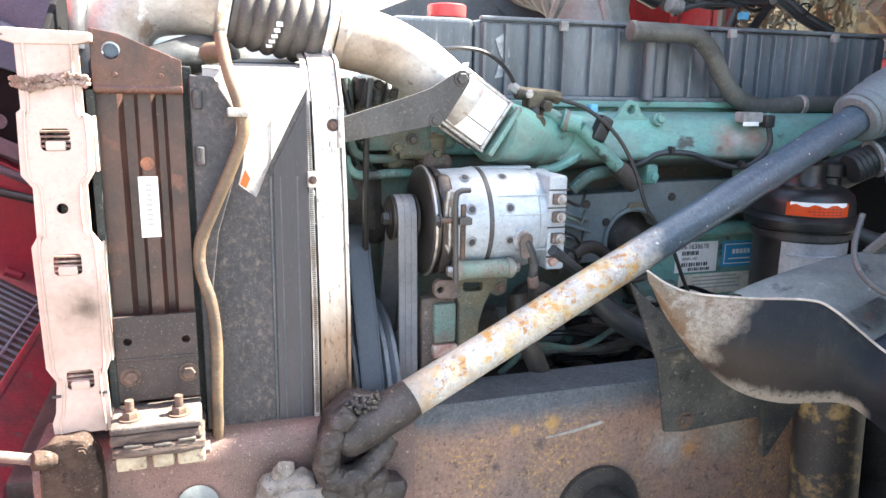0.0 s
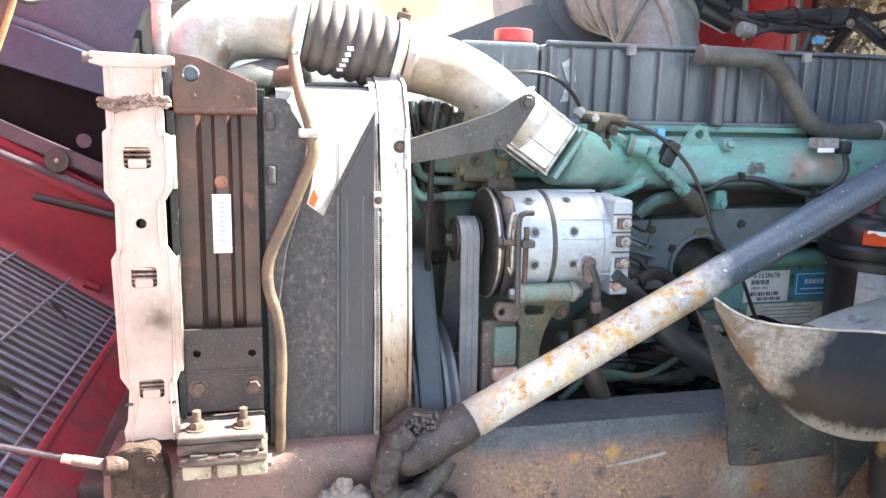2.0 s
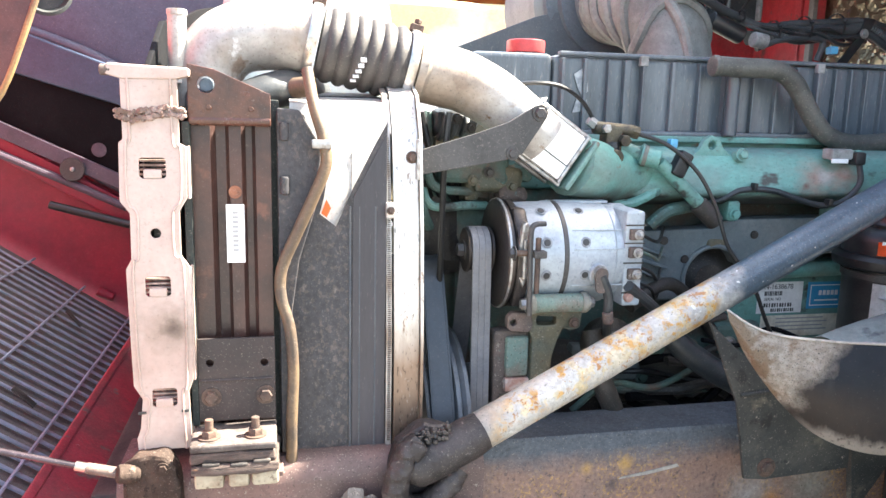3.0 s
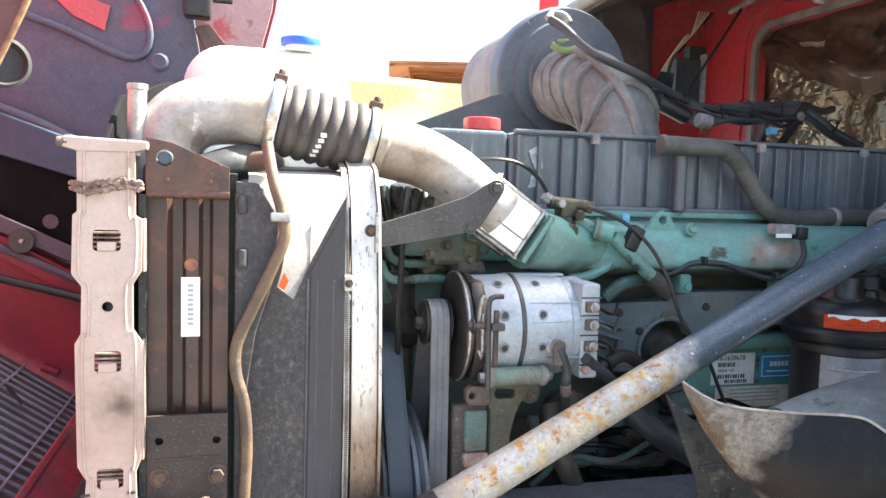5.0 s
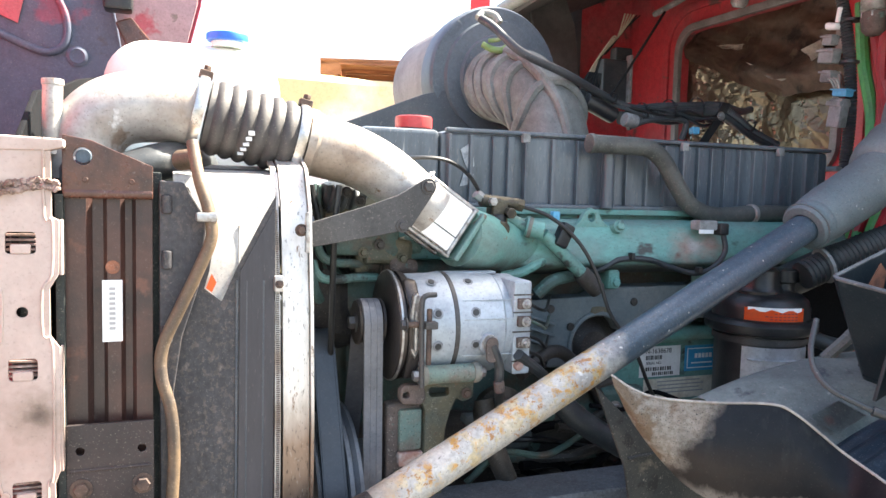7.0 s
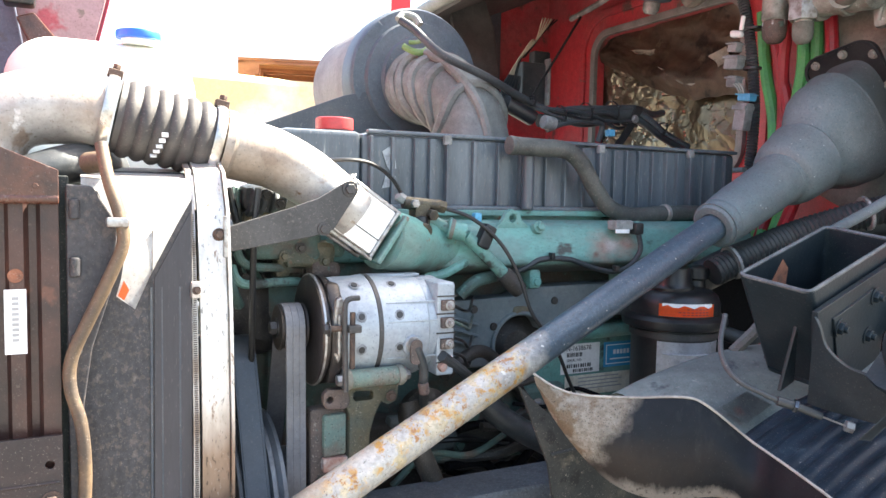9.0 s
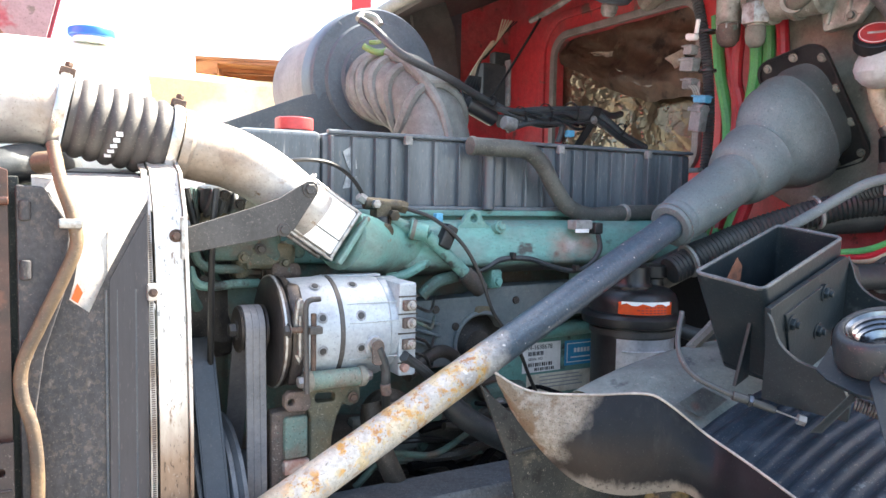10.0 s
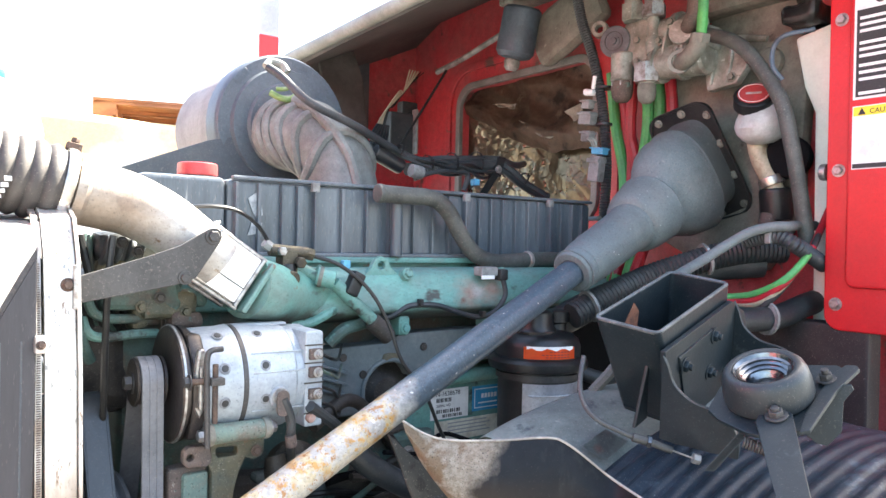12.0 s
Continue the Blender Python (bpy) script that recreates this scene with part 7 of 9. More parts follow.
part("folded_leg", P([(0.018, -0.042), (0.031, -0.032), (0.044, -0.042), (0.056, -0.044), (0.070, -0.026), (0.071, 0.008), (0.081, 0.023), (0.078, 0.029), (0.068, 0.026), (0.060, 0.012), (0.026, -0.022)], 0.006, mleg, bev=0.0015), M_blacksteel, base)
bolt(base, CC + FC @ Vector((-0.012, -0.054, 0.008)), ac, 0.0085, 0.008, M_armsteel, True, "bolt", 0.005)


def plate4(corners, th):
    """A flat bar through four corners, th thick."""
    b = bmesh.new()
    b.faces.new([b.verts.new(q) for q in corners])
    bmesh.ops.solidify(b, geom=list(b.faces), thickness=th)
    bmesh.ops.bevel(b, geom=list(b.edges), offset=0.001, segments=1, affect="EDGES")
    return b


part("tab", plate4([(0.845, 0.758, 1.171), (0.905, 0.765, 1.187), (0.93, 0.74, 1.171), (0.872, 0.733, 1.151)], 0.003), M_linertab, lin, "rust-stained fixing tab")

part("lever", P([(-0.034, -0.050), (-0.026, -0.040), (-0.012, -0.036), (-0.002, -0.040), (0.005, -0.054), (-0.036, -0.190), (-0.046, -0.195), (-0.058, -0.191), (-0.064, -0.180)], 0.006, mb @ Matrix.Translation((0, 0, 0.009)), bev=0.001), M_blacksteel, base)
b = bmesh.new()
sp0, sp1 = Vector((0.786, 0.463, 1.254)), Vector((0.800, 0.443, 1.246))
d_ = (sp1 - sp0)
fs = frame_of(d_)
tube(b, [sp0 + d_ * (k / 96) + fs @ Vector((0.0060 * math.cos(k * 2 * math.pi / 12), 0.0060 * math.sin(k * 2 * math.pi / 12), 0)) for k in range(97)], 0.0013, 6, 1, smooth=False)
part("coil_spring", b, M_armsteel, base)
part("small_lever", plate4([(0.787, 0.468, 1.263), (0.793, 0.456, 1.267), (0.772, 0.488, 1.216), (0.766, 0.498, 1.215)], 0.004), M_blacksteel, base)
cup = thing("latch_cup", CC, "grey rubber cup with a bright threaded steel insert", "cup")
part("cup_wall", lathe(bmesh.new(), [(0, 0.043), (0.0, 0.0485), (0.004, 0.050), (0.018, 0.0492), (0.028, 0.0475), (0.035, 0.0450), (0.039, 0.041), (0.040, 0.0375), (0.039, 0.0345), (0.036, 0.033)], CC - ac * 0.001, ac, 44, caps=False), M_cuprubber, cup)
b = lathe(bmesh.new(), [(0.0372, 0.0350), (0.037, 0.0325), (0.033, 0.030), (0.032, 0.0265), (0.029, 0.0275), (0.027, 0.024), (0.024, 0.025), (0.022, 0.0215), (0.019, 0.0225), (0.012, 0.018), (0.010, 0.003)], CC, ac, 44, caps=False)
part("steel_insert", b, M_chrome, cup, "bright stepped steel insert")
cab_ = thing("release_cable", (0.75, 0.63, 1.22), "black release cable with steel adjuster", "cable")
part("cable_run", T([(0.772, 0.69, 1.32), (0.755, 0.68, 1.285), (0.748, 0.665, 1.262), (0.752, 0.645, 1.245), (0.772, 0.625, 1.232), (0.792, 0.612, 1.222)], 0.0035, 8), M_conduit, cab_)
part("adjuster", C((0.785, 0.616, 1.225), (0.800, 0.604, 1.220), 0.006, 0.001, 10), M_rubber, cab_)
part("adjuster_nut", L([(0, 0.008), (0.005, 0.008)], (0.799, 0.604, 1.2205), (0.78, -0.6, -0.25), 6), M_chrome, cab_)
part("ferrule", C((0.803, 0.601, 1.219), (0.825, 0.584, 1.209), 0.005, 0.001, 10), M_rubber, cab_)
part("inner_wire", C((0.825, 0.584, 1.209), (0.850, 0.564, 1.198), 0.0012, 0.0003, 6), M_clamp, cab_)
part("wire_end", L([(0, 0.007), (0.009, 0.007)], (0.846, 0.568, 1.200), (0.78, -0.6, -0.25), 6), M_steelbolt, cab_)

# ---------------------------------------------------------------- air cleaner
AO = Vector((0.822, 1.80, 1.758))
aa = Vector((0.06, -1, -0.03)).normalized()
acl = thing("air_cleaner", (0.85, 1.85, 1.55), "large round black air cleaner with brown ribbed duct", "air cleaner")
part("can", L([(-0.34, 0.12), (-0.32, 0.160), (-0.10, 0.172), (0.0, 0.174)], AO, aa, 48), M_filterside, acl)
part("front_cover", L([(-0.05, 0.174), (-0.045, 0.184), (0.01, 0.186), (0.02, 0.180), (0.022, 0.150), (0.034, 0.146), (0.036, 0.112), (0.048, 0.108), (0.050, 0.080)], AO, aa, 48), M_cover, acl)
f_ = frame_of(aa)
for k in range(6):
    a = 2 * math.pi * k / 6 + 0.3
    q = AO + f_ @ Vector((0.168 * math.cos(a), 0.168 * math.sin(a), 0.016))
    part("latch", B(q, (0.022, 0.05, 0.012), 0.004, f_ @ Matrix.Rotation(a, 3, "Z")), M_cover, acl)
duct_pts = [Vector(q) for q in ((0.810, 1.78, 1.742), (0.812, 1.72, 1.736), (0.818, 1.67, 1.726), (0.836, 1.615, 1.702), (0.864, 1.575, 1.650), (0.880, 1.560, 1.56))]
duct = part("duct", T(duct_pts, 0.083, 40, 10, step=0.004, rfun=lambda a, s: 1.0 - 0.05 * math.sin(3 * s) ** 2 + 0.04 * s), M_ducthose, acl, "brown-grey ribbed rubber duct")
# slanted ribs round the duct
dc = even(spline(duct_pts, 10), 0.004)
for k in range(8):
    ring = []
    for j in range(33):
        a = 2 * math.pi * j / 32
        lean = (3.0 + 1.6 * k) * math.cos(a + 0.6)
        i = min(len(dc) - 2, max(1, int(round(3 + k * (3.2 + 0.85 * k) + lean))))
        fr = frame_of(dc[i + 1] - dc[i - 1])
        rr = 0.083 * (1.0 - 0.05 * math.sin(3 * i / len(dc)) ** 2 + 0.04 * i / len(dc))
        ring.append(dc[i] + fr @ Vector((rr * math.cos(a), rr * math.sin(a), 0)))
    part("rib", T(ring, 0.0085 if k < 3 else 0.0130, 8, 2), M_ducthose, duct)
part("duct_seam", T([(0.785, 1.64, 1.805), (0.800, 1.575, 1.775), (0.825, 1.525, 1.725), (0.852, 1.492, 1.665), (0.875, 1.48, 1.575)], 0.013, 10, 8), M_ducthose, duct)
b = P([(0.36, 1.60), (0.78, 1.60), (0.74, 1.735), (0.62, 1.705)], 0.01, wall_plane(1.77), bev=0.002)
part("mount_bracket", b, M_filter, acl)
part("breather_stub", T([(0.700, 1.62, 1.868), (0.715, 1.625, 1.882), (0.74, 1.62, 1.878), (0.75, 1.61, 1.86)], 0.009, 10), M_cowl, acl)
part("green_tie", T([(0.735, 1.67, 1.82), (0.752, 1.655, 1.808), (0.775, 1.65, 1.806), (0.79, 1.655, 1.815)], 0.008, 10), M_greentie, acl)
part("green_tie", T([(0.745, 1.66, 1.828), (0.765, 1.648, 1.83), (0.785, 1.645, 1.842)], 0.005, 10), M_greentie, acl)

# wiring loom over the engine
def plate_strip(pts, width, th):
    """A flat strap, laid level along x, through the points."""
    b = bmesh.new()
    rows = []
    for q in spline([Vector(p) for p in pts], 5):
        rows.append([b.verts.new(q + Vector((dx * width / 2, dy * th, 0))) for dx, dy in ((-1, 0), (1, 0), (1, 1), (-1, 1))])
    for p, q in zip(rows, rows[1:]):
        for k in range(4):
            b.faces.new((p[k], p[(k + 1) % 4], q[(k + 1) % 4], q[k]))
    b.faces.new(rows[0])
    b.faces.new(rows[-1])
    bmesh.ops.recalc_face_normals(b, faces=b.faces)
    return b


loom = thing("wiring_loom", (1.2, 1.55, 1.65), "dusty black wiring loom with cable ties and plugs", "wiring")
part("main_loom", T([(0.688, 1.58, 1.858), (0.712, 1.555, 1.835), (0.756, 1.50, 1.775), (0.866, 1.50, 1.738), (1.000, 1.55, 1.704), (1.087, 1.56, 1.681), (1.176, 1.565, 1.691), (1.269, 1.57, 1.699), (1.368, 1.575, 1.707), (1.455, 1.60, 1.699), (1.528, 1.64, 1.712)], 0.0095, 12), M_conduit, loom)
part("thick_loom", ribbed([(1.055, 1.56, 1.655), (1.110, 1.56, 1.659), (1.161, 1.562, 1.666), (1.270, 1.57, 1.678), (1.352, 1.578, 1.690)], 0.0165, 0.0075, 0.13), M_conduit, loom)
part("tape_wrap", rough_up(T([(1.175, 1.563, 1.668), (1.270, 1.57, 1.679), (1.366, 1.579, 1.694)], 0.0185, 16, 14), 0.0025, 45), M_conduit, loom, "dusty tape wrap")
part("branch", ribbed([(1.355, 1.575, 1.702), (1.385, 1.572, 1.692), (1.421, 1.570, 1.674), (1.484, 1.570, 1.639), (1.559, 1.570, 1.612)], 0.0125, 0.0065, 0.11), M_conduit, loom)
part("branch", T([(1.350, 1.565, 1.690), (1.400, 1.560, 1.664), (1.450, 1.558, 1.636), (1.53, 1.56, 1.606)], 0.0095, 12), M_rubber, loom)
part("branch", T([(1.074, 1.552, 1.632), (1.120, 1.550, 1.650), (1.169, 1.550, 1.659), (1.238, 1.552, 1.659), (1.246, 1.555, 1.640), (1.240, 1.56, 1.612)], 0.0075, 10), M_conduit, loom)
part("strap", plate_strip([(1.372, 1.560, 1.712), (1.368, 1.556, 1.702), (1.344, 1.553, 1.662), (1.304, 1.553, 1.608)], 0.026, 0.004), M_black, loom, "black strap with a fixing bolt")
bolt(loom, (1.350, 1.549, 1.676), (0, -1, 0.05), 0.008, 0.005, M_steelbolt)
for x_, z_, r_ in ((1.118, 1.672, 0.023), (1.196, 1.681, 0.027), (1.280, 1.690, 0.028), (1.020, 1.699, 0.0115), (0.930, 1.722, 0.0115), (1.450, 1.656, 0.021)):
    part("cable_tie", lathe(bmesh.new(), [(0, r_), (0, r_ + 0.0015), (0.005, r_ + 0.0015), (0.005, r_)], (x_, 1.562 if x_ > 1.05 else 1.54, z_), (1, 0.05, 0.12 if x_ < 1.3 else -0.5), 18, caps=False), M_black, loom)
    part("tie_tail", B((x_ + 0.002, 1.562 - r_ - 0.004, z_ + r_ * 0.4), (0.005, 0.010, 0.006), 0.001), M_black, loom)
part("plug", C((0.955, 1.555, 1.690), (1.035, 1.553, 1.657), 0.020, 0.005), M_black, loom)
part("plug", C((1.05, 1.535, 1.650), (1.085, 1.535, 1.645), 0.017, 0.004), M_connector, loom)
part("blue_plug", B((1.27, 1.55, 1.635), (0.02, 0.02, 0.018), 0.003), M_bluecon, loom)
for k in range(6):
    o_ = 0.006 * (k - 2.5)
    part("loose_wire", T([(1.365 + o_, 2.2, 1.865), (1.385 + o_, 2.2, 1.92 + o_), (1.43, 2.2 + o_, 1.975 - o_ * 1.5), (1.475 + o_, 2.2, 2.02 + o_), (1.515 + o_ * 2, 2.2, 2.085)], 0.0024, 6), M_whitewire if k < 4 else M_black, loom)
for k in range(6):
    o_ = 0.008 * (k - 2.5)
    part("wire", T([(1.37 + o_, 2.19, 1.875), (1.35 + o_ * 1.5, 2.18, 1.83), (1.33 + o_, 2.15, 1.79 + o_ * 0.5), (1.30, 2.05, 1.76 + o_ * 0.5)], 0.006, 8), M_rubber, loom)
part("relay", B((1.455, 2.22, 1.855), (0.10, 0.05, 0.15), 0.008), M_conduit, loom)
part("relay_rim", B((1.505, 2.19, 1.865), (0.010, 0.03, 0.16), 0.003), M_connector, loom)
part("relay", B((1.51, 2.25, 1.91), (0.07, 0.04, 0.14), 0.008), M_rubber, loom)
part("thin_line", T([(1.535, 2.05, 2.064), (1.444, 2.05, 1.926), (1.345, 2.05, 1.780)], 0.0045, 8), M_black, loom)
for k in range(7):
    part("thin_branch", T([(1.02 + 0.03 * k, 1.56, 1.69 - 0.004 * k), (1.10 + 0.03 * k, 1.545, 1.665 + 0.008 * (k % 3)), (1.18 + 0.03 * k, 1.56, 1.65 + 0.01 * (k % 4)), (1.30 + 0.02 * k, 1.60, 1.665)], 0.0045, 8), M_black if k % 2 else M_rubber, loom)

# ---------------------------------------------------------------- cab and firewall
XW = 1.76
cab = thing("cab", (2.4, 1.43, 1.0), "red truck cab with firewall opening lined in foil", "truck cab")
hole = rounded(1.57, 1.56, 2.24, 2.05, 0.07, 6)
b = P(rect(0.62, 1.02, 2.60, 2.44), 0.03, cross_plane(XW), holes=[hole], bev=0)
fw = part("firewall", b, M_redd, cab, "dusty red firewall panel with lens haze in its colour")
rim = rounded(1.545, 1.535, 2.265, 2.075, 0.09, 6)
b = P(rim, 0.018, cross_plane(XW - 0.017), holes=[hole], bev=0.003)
part("opening_seal", b, M_seal, fw)
b = P(rounded(1.47, 1.46, 2.34, 2.15, 0.14, 7), 0.012, cross_plane(XW - 0.011), holes=[rounded(1.50, 1.49, 2.31, 2.12, 0.12, 7)], bev=0.004)
part("pressed_swage", b, M_redd, fw)
# crumpled foil inside the opening: finely creased on one side, smoother and browner on the other
def crumpled(nu, nv, at, th=0.0):
    b = bmesh.new()
    grid = [[b.verts.new(at(i / nu, j / nv)) for j in range(nv + 1)] for i in range(nu + 1)]
    for p, q in zip(grid, grid[1:]):
        for j in range(nv):
            b.faces.new((p[j], p[j + 1], q[j + 1], q[j]))
    if th:
        bmesh.ops.solidify(b, geom=list(b.faces), thickness=th)
    return b


def foil_at(u, v_):
    y, z = 1.54 + 0.73 * u, 1.53 + 0.55 * v_
    q = Vector((y, z, 0.3))
    s_ = Vector((y * 0.8 + z * 0.6, z * 0.8 - y * 0.6, 1.1))
    k = min(1.0, max(0.0, (y - 1.72) / 0.40))
    crease = (0.004 + 0.008 * k) * abs(noise.noise(s_ * 9))
    for scale_, amp_ in (((17, 30), 0.0030 + 0.0085 * k), ((44, 30), 0.0010 + 0.0042 * k)):
        w_ = Vector((s_.x * scale_[0], s_.y * scale_[1], 0.0))
        near = noise.voronoi(w_)[1][0]
        tip_ = noise.noise_vector(near * 5.3)
        crease += amp_ * (tip_.x * (w_.x - near.x) + tip_.y * (w_.y - near.y)) * 1.6
    behind = min(1.0, max(0.0, (z - 1.785 - 0.46 * max(0.0, y - 1.78) ** 1.15) / 0.05))
    return (XW + 0.030 + 0.045 * behind + 0.030 * noise.noise(q * 4.5) + crease + 0.030 * max(0.0, 1.72 - y) / 0.18, y, z)


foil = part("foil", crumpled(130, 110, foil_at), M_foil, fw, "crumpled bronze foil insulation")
for f_ in foil.data.polygons:
    f_.use_smooth = False


# brown foil-faced drape sagging in folds over the upper part
def drape_at(u, v_):
    y = 1.53 + 0.73 * u
    low = 1.778 + 0.46 * max(0.0, y - 1.78) ** 1.15 + 0.010 * noise.noise(Vector((y * 14, 0.2, 4)))
    z = low + (2.085 - low) * v_
    fold = Vector((y * 3.2 + z * 4.5, z * 9 - y * 4.6, 1.7))
    hem = 0.050 * math.exp(-((v_ - 0.20) / 0.20) ** 2) * min(1.0, max(0.15, (2.12 - y) / 0.25))
    return (XW + 0.014 - hem + 0.036 * abs(noise.noise(fold)) + 0.010 * noise.noise(fold * 2.7) + 0.004 * abs(noise.noise(fold * 8)), y, z)


part("drape", crumpled(80, 50, drape_at, 0.004), M_insul, fw, "sagging brown foil-faced felt drape")
for pts_ in ([(1.897, 1.899), (1.80, 1.838), (1.744, 1.818), (1.685, 1.836), (1.785, 1.853), (1.83, 1.868)], [(1.678, 1.899), (1.612, 1.917), (1.592, 1.874), (1.638, 1.862)], [(2.041, 1.972), (1.911, 1.957), (1.916, 1.939), (2.0, 1.958)]):
    part("foil_scrap", rough_up(subdivide(P(pts_, 0.004, cross_plane(1.735)), 3), 0.008, 45), M_foilscrap, fw, "pale torn foil scrap")
# shell of the cab behind and above
lip = [(1.10, 0.60, 2.16), (1.09, 1.0, 2.13), (1.085, 1.5, 2.105), (1.075, 2.0, 2.085), (1.08, 2.4, 2.07), (1.14, 2.58, 2.0)]
part("cowl_edge", T(lip, 0.020, 14), M_cowl, cab, "pale rubber-trimmed cowl edge")
b = bmesh.new()
rows = []
for x, y, z in lip:
    rows.append([b.verts.new(q) for q in ((x, y, z), (1.30, y, z + 0.10), (1.78, y, z + 0.36), (1.78, y, z + 0.29), (1.22, y, z + 0.035), (x + 0.02, y, z - 0.02))])
for p, q in zip(rows, rows[1:]):
    for k in range(6):
        b.faces.new((p[k], p[(k + 1) % 6], q[(k + 1) % 6], q[k]))
b.faces.new(rows[0])
b.faces.new(rows[-1])
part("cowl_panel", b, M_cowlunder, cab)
part("cowl_side", P([(1.52, 1.05), (1.78, 1.05), (1.78, 2.4), (1.52, 2.28)], 0.02, wall_plane(2.57)), M_redd, cab)
part("cowl_side_seal", P([(1.16, 1.40), (1.53, 1.30), (1.53, 2.26), (1.12, 2.06)], 0.02, wall_plane(2.555), bev=0.004), M_filter, cab)
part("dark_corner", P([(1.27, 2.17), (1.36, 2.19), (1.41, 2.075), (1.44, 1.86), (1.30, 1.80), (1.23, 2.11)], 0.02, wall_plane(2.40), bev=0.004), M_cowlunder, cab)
part("underside", B((2.6, 1.43, 1.0), (1.7, 2.1, 0.06), 0.01), M_grime, cab)
# Unseen cab body; roof height is chosen for where its shadow falls
b = P([(1.70, 2.45), (2.05, 3.15), (2.22, 3.60), (3.6, 3.65), (3.6, 1.05), (1.80, 1.05), (1.80, 2.40)], 0.04, wall_plane(0.36), bev=0)
part("near_side", b, M_red, cab)
b = P([(1.70, 2.45), (2.05, 3.15), (2.22, 3.60), (3.6, 3.65), (3.6, 1.05), (1.80, 1.05), (1.80, 2.40)], 0.04, wall_plane(2.50), bev=0)
part("far_side", b, M_red, cab)
b = bmesh.new()
box(b, (1.875, 1.43, 2.80), (0.02, 2.08, 0.78), 0.004, Matrix.Rotation(radians(26.5), 3, "Y"))
part("windscreen", b, M_glass, cab)
part("roof_front", B((2.135, 1.43, 3.375), (0.03, 2.08, 0.48), 0.01, Matrix.Rotation(radians(20.7), 3, "Y")), M_red, cab)
part("roof", B((2.91, 1.43, 3.63), (1.38, 2.14, 0.03), 0.01), M_red, cab)
part("rear_wall", B((3.6, 1.43, 2.35), (0.03, 2.14, 2.6), 0.01), M_red, cab)

# near cowl panel with the service labels
pan = thing("cowl_side_panel", (1.6, 0.6, 1.3), "glossy red cowl panel with bolts and service labels", "panel")
XP = 1.585
prof = rounded(0.36, 1.305, 0.772, 2.60, 0.035, 5)
body = part("panel", P(prof, 0.02, cross_plane(XP), bev=0.006), M_red, pan)
part("panel_side", B((1.68, 0.765, 1.95), (0.17, 0.012, 1.28), 0.004), M_cowl, pan)
XF = XP - 0.010
b = P(rounded(0.362, 1.395, 0.727, 2.58, 0.020, 5), 0.014, cross_plane(XF), bev=0.008)
part("raised_field", b, M_red, body)
for z in (1.947, 1.636, 1.36):
    bolt(body, (XP, 0.746, z), (-1, 0, 0), 0.0095, 0.009, M_steelbolt)
part("side_clip", C((1.60, 0.79, 1.636), (1.60, 0.775, 1.636), 0.018, 0.004), M_steelbolt, body)
lab = part("instruction_label", P(rect(0.44, 1.775, 0.716, 2.05), 0.001, cross_plane(XF - 0.0015)), M_sticker, body, "black and white instruction label")
part("label_field", P(rect(0.445, 1.780, 0.711, 1.955), 0.0006, cross_plane(XF - 0.0022)), M_ink, lab)
for k, (z, w) in enumerate(((1.935, 0.17), (1.922, 0.2), (1.909, 0.12), (1.885, 0.19), (1.872, 0.21), (1.859, 0.1), (1.840, 0.2), (1.826, 0.15), (1.812, 0.08))):
    part("print_line", P(rect(0.705 - w, z, 0.705, z + 0.006), 0.0004, cross_plane(XF - 0.0028)), M_sticker, lab)
part("pictogram", P(disc(0.667, 1.972, 0.010), 0.0004, cross_plane(XF - 0.0028)), M_ink, lab)
part("name_bar", P(rect(0.655, 1.784, 0.705, 1.790), 0.0004, cross_plane(XF - 0.0028)), M_sticker, lab)
lab = part("caution_label", P(rect(0.44, 1.635, 0.716, 1.762), 0.001, cross_plane(XF - 0.0015)), M_sticker, body, "white caution label with yellow header")
part("header", P(rect(0.442, 1.742, 0.714, 1.760), 0.0006, cross_plane(XF - 0.0022)), M_yellow, lab)
part("warning_triangle", P([(0.705, 1.744), (0.690, 1.744), (0.6975, 1.758)], 0.0004, cross_plane(XF - 0.0028)), M_ink, lab)
words("CAUTION", 0.014, Matrix.Translation((XF - 0.0028, 0.683, 1.745)) @ Matrix.Rotation(radians(-90), 4, "Z") @ Matrix.Rotation(radians(90), 4, "X"), M_ink, lab)
part("footer", P(rect(0.442, 1.637, 0.714, 1.646), 0.0006, cross_plane(XF - 0.0022)), M_ink, lab)

# washer tank strip behind the panel
wt = thing("washer_tank", (1.68, 0.85, 1.6), "milky white washer tank behind the cowl panel", "tank")
part("tank_body", P([(0.80, 1.28), (0.845, 1.30), (0.85, 1.78), (0.875, 1.84), (0.90, 1.96), (0.80, 1.98)], 0.12, cross_plane(1.68), bev=0.012), M_tank, wt)
part("cover_film", rough_up(subdivide(B((1.67, 0.865, 2.0), (0.10, 0.085, 0.05), 0.015), 3), 0.014, 26), M_black, wt)

# dirty pedal casting on the firewall
ped = thing("pedal_housing", (1.74, 1.1, 1.5), "mud-brown cast pedal housing bolted to the firewall", "housing")
b = P([(1.34, 1.78), (1.30, 1.90), (1.18, 1.98), (1.12, 2.10), (0.92, 2.10), (0.88, 1.90), (0.90, 1.55), (0.98, 1.42), (1.10, 1.40), (1.30, 1.50)], 0.05, cross_plane(1.712), bev=0.012)
part("casting", rough_up(b, 0.004, 12), M_mudalu, ped)
part("rib", T([(1.708, 1.16, 1.92), (1.708, 1.13, 1.98), (1.708, 1.08, 2.0), (1.708, 0.98, 1.98)], 0.008, 8), M_dirtyalu, ped)
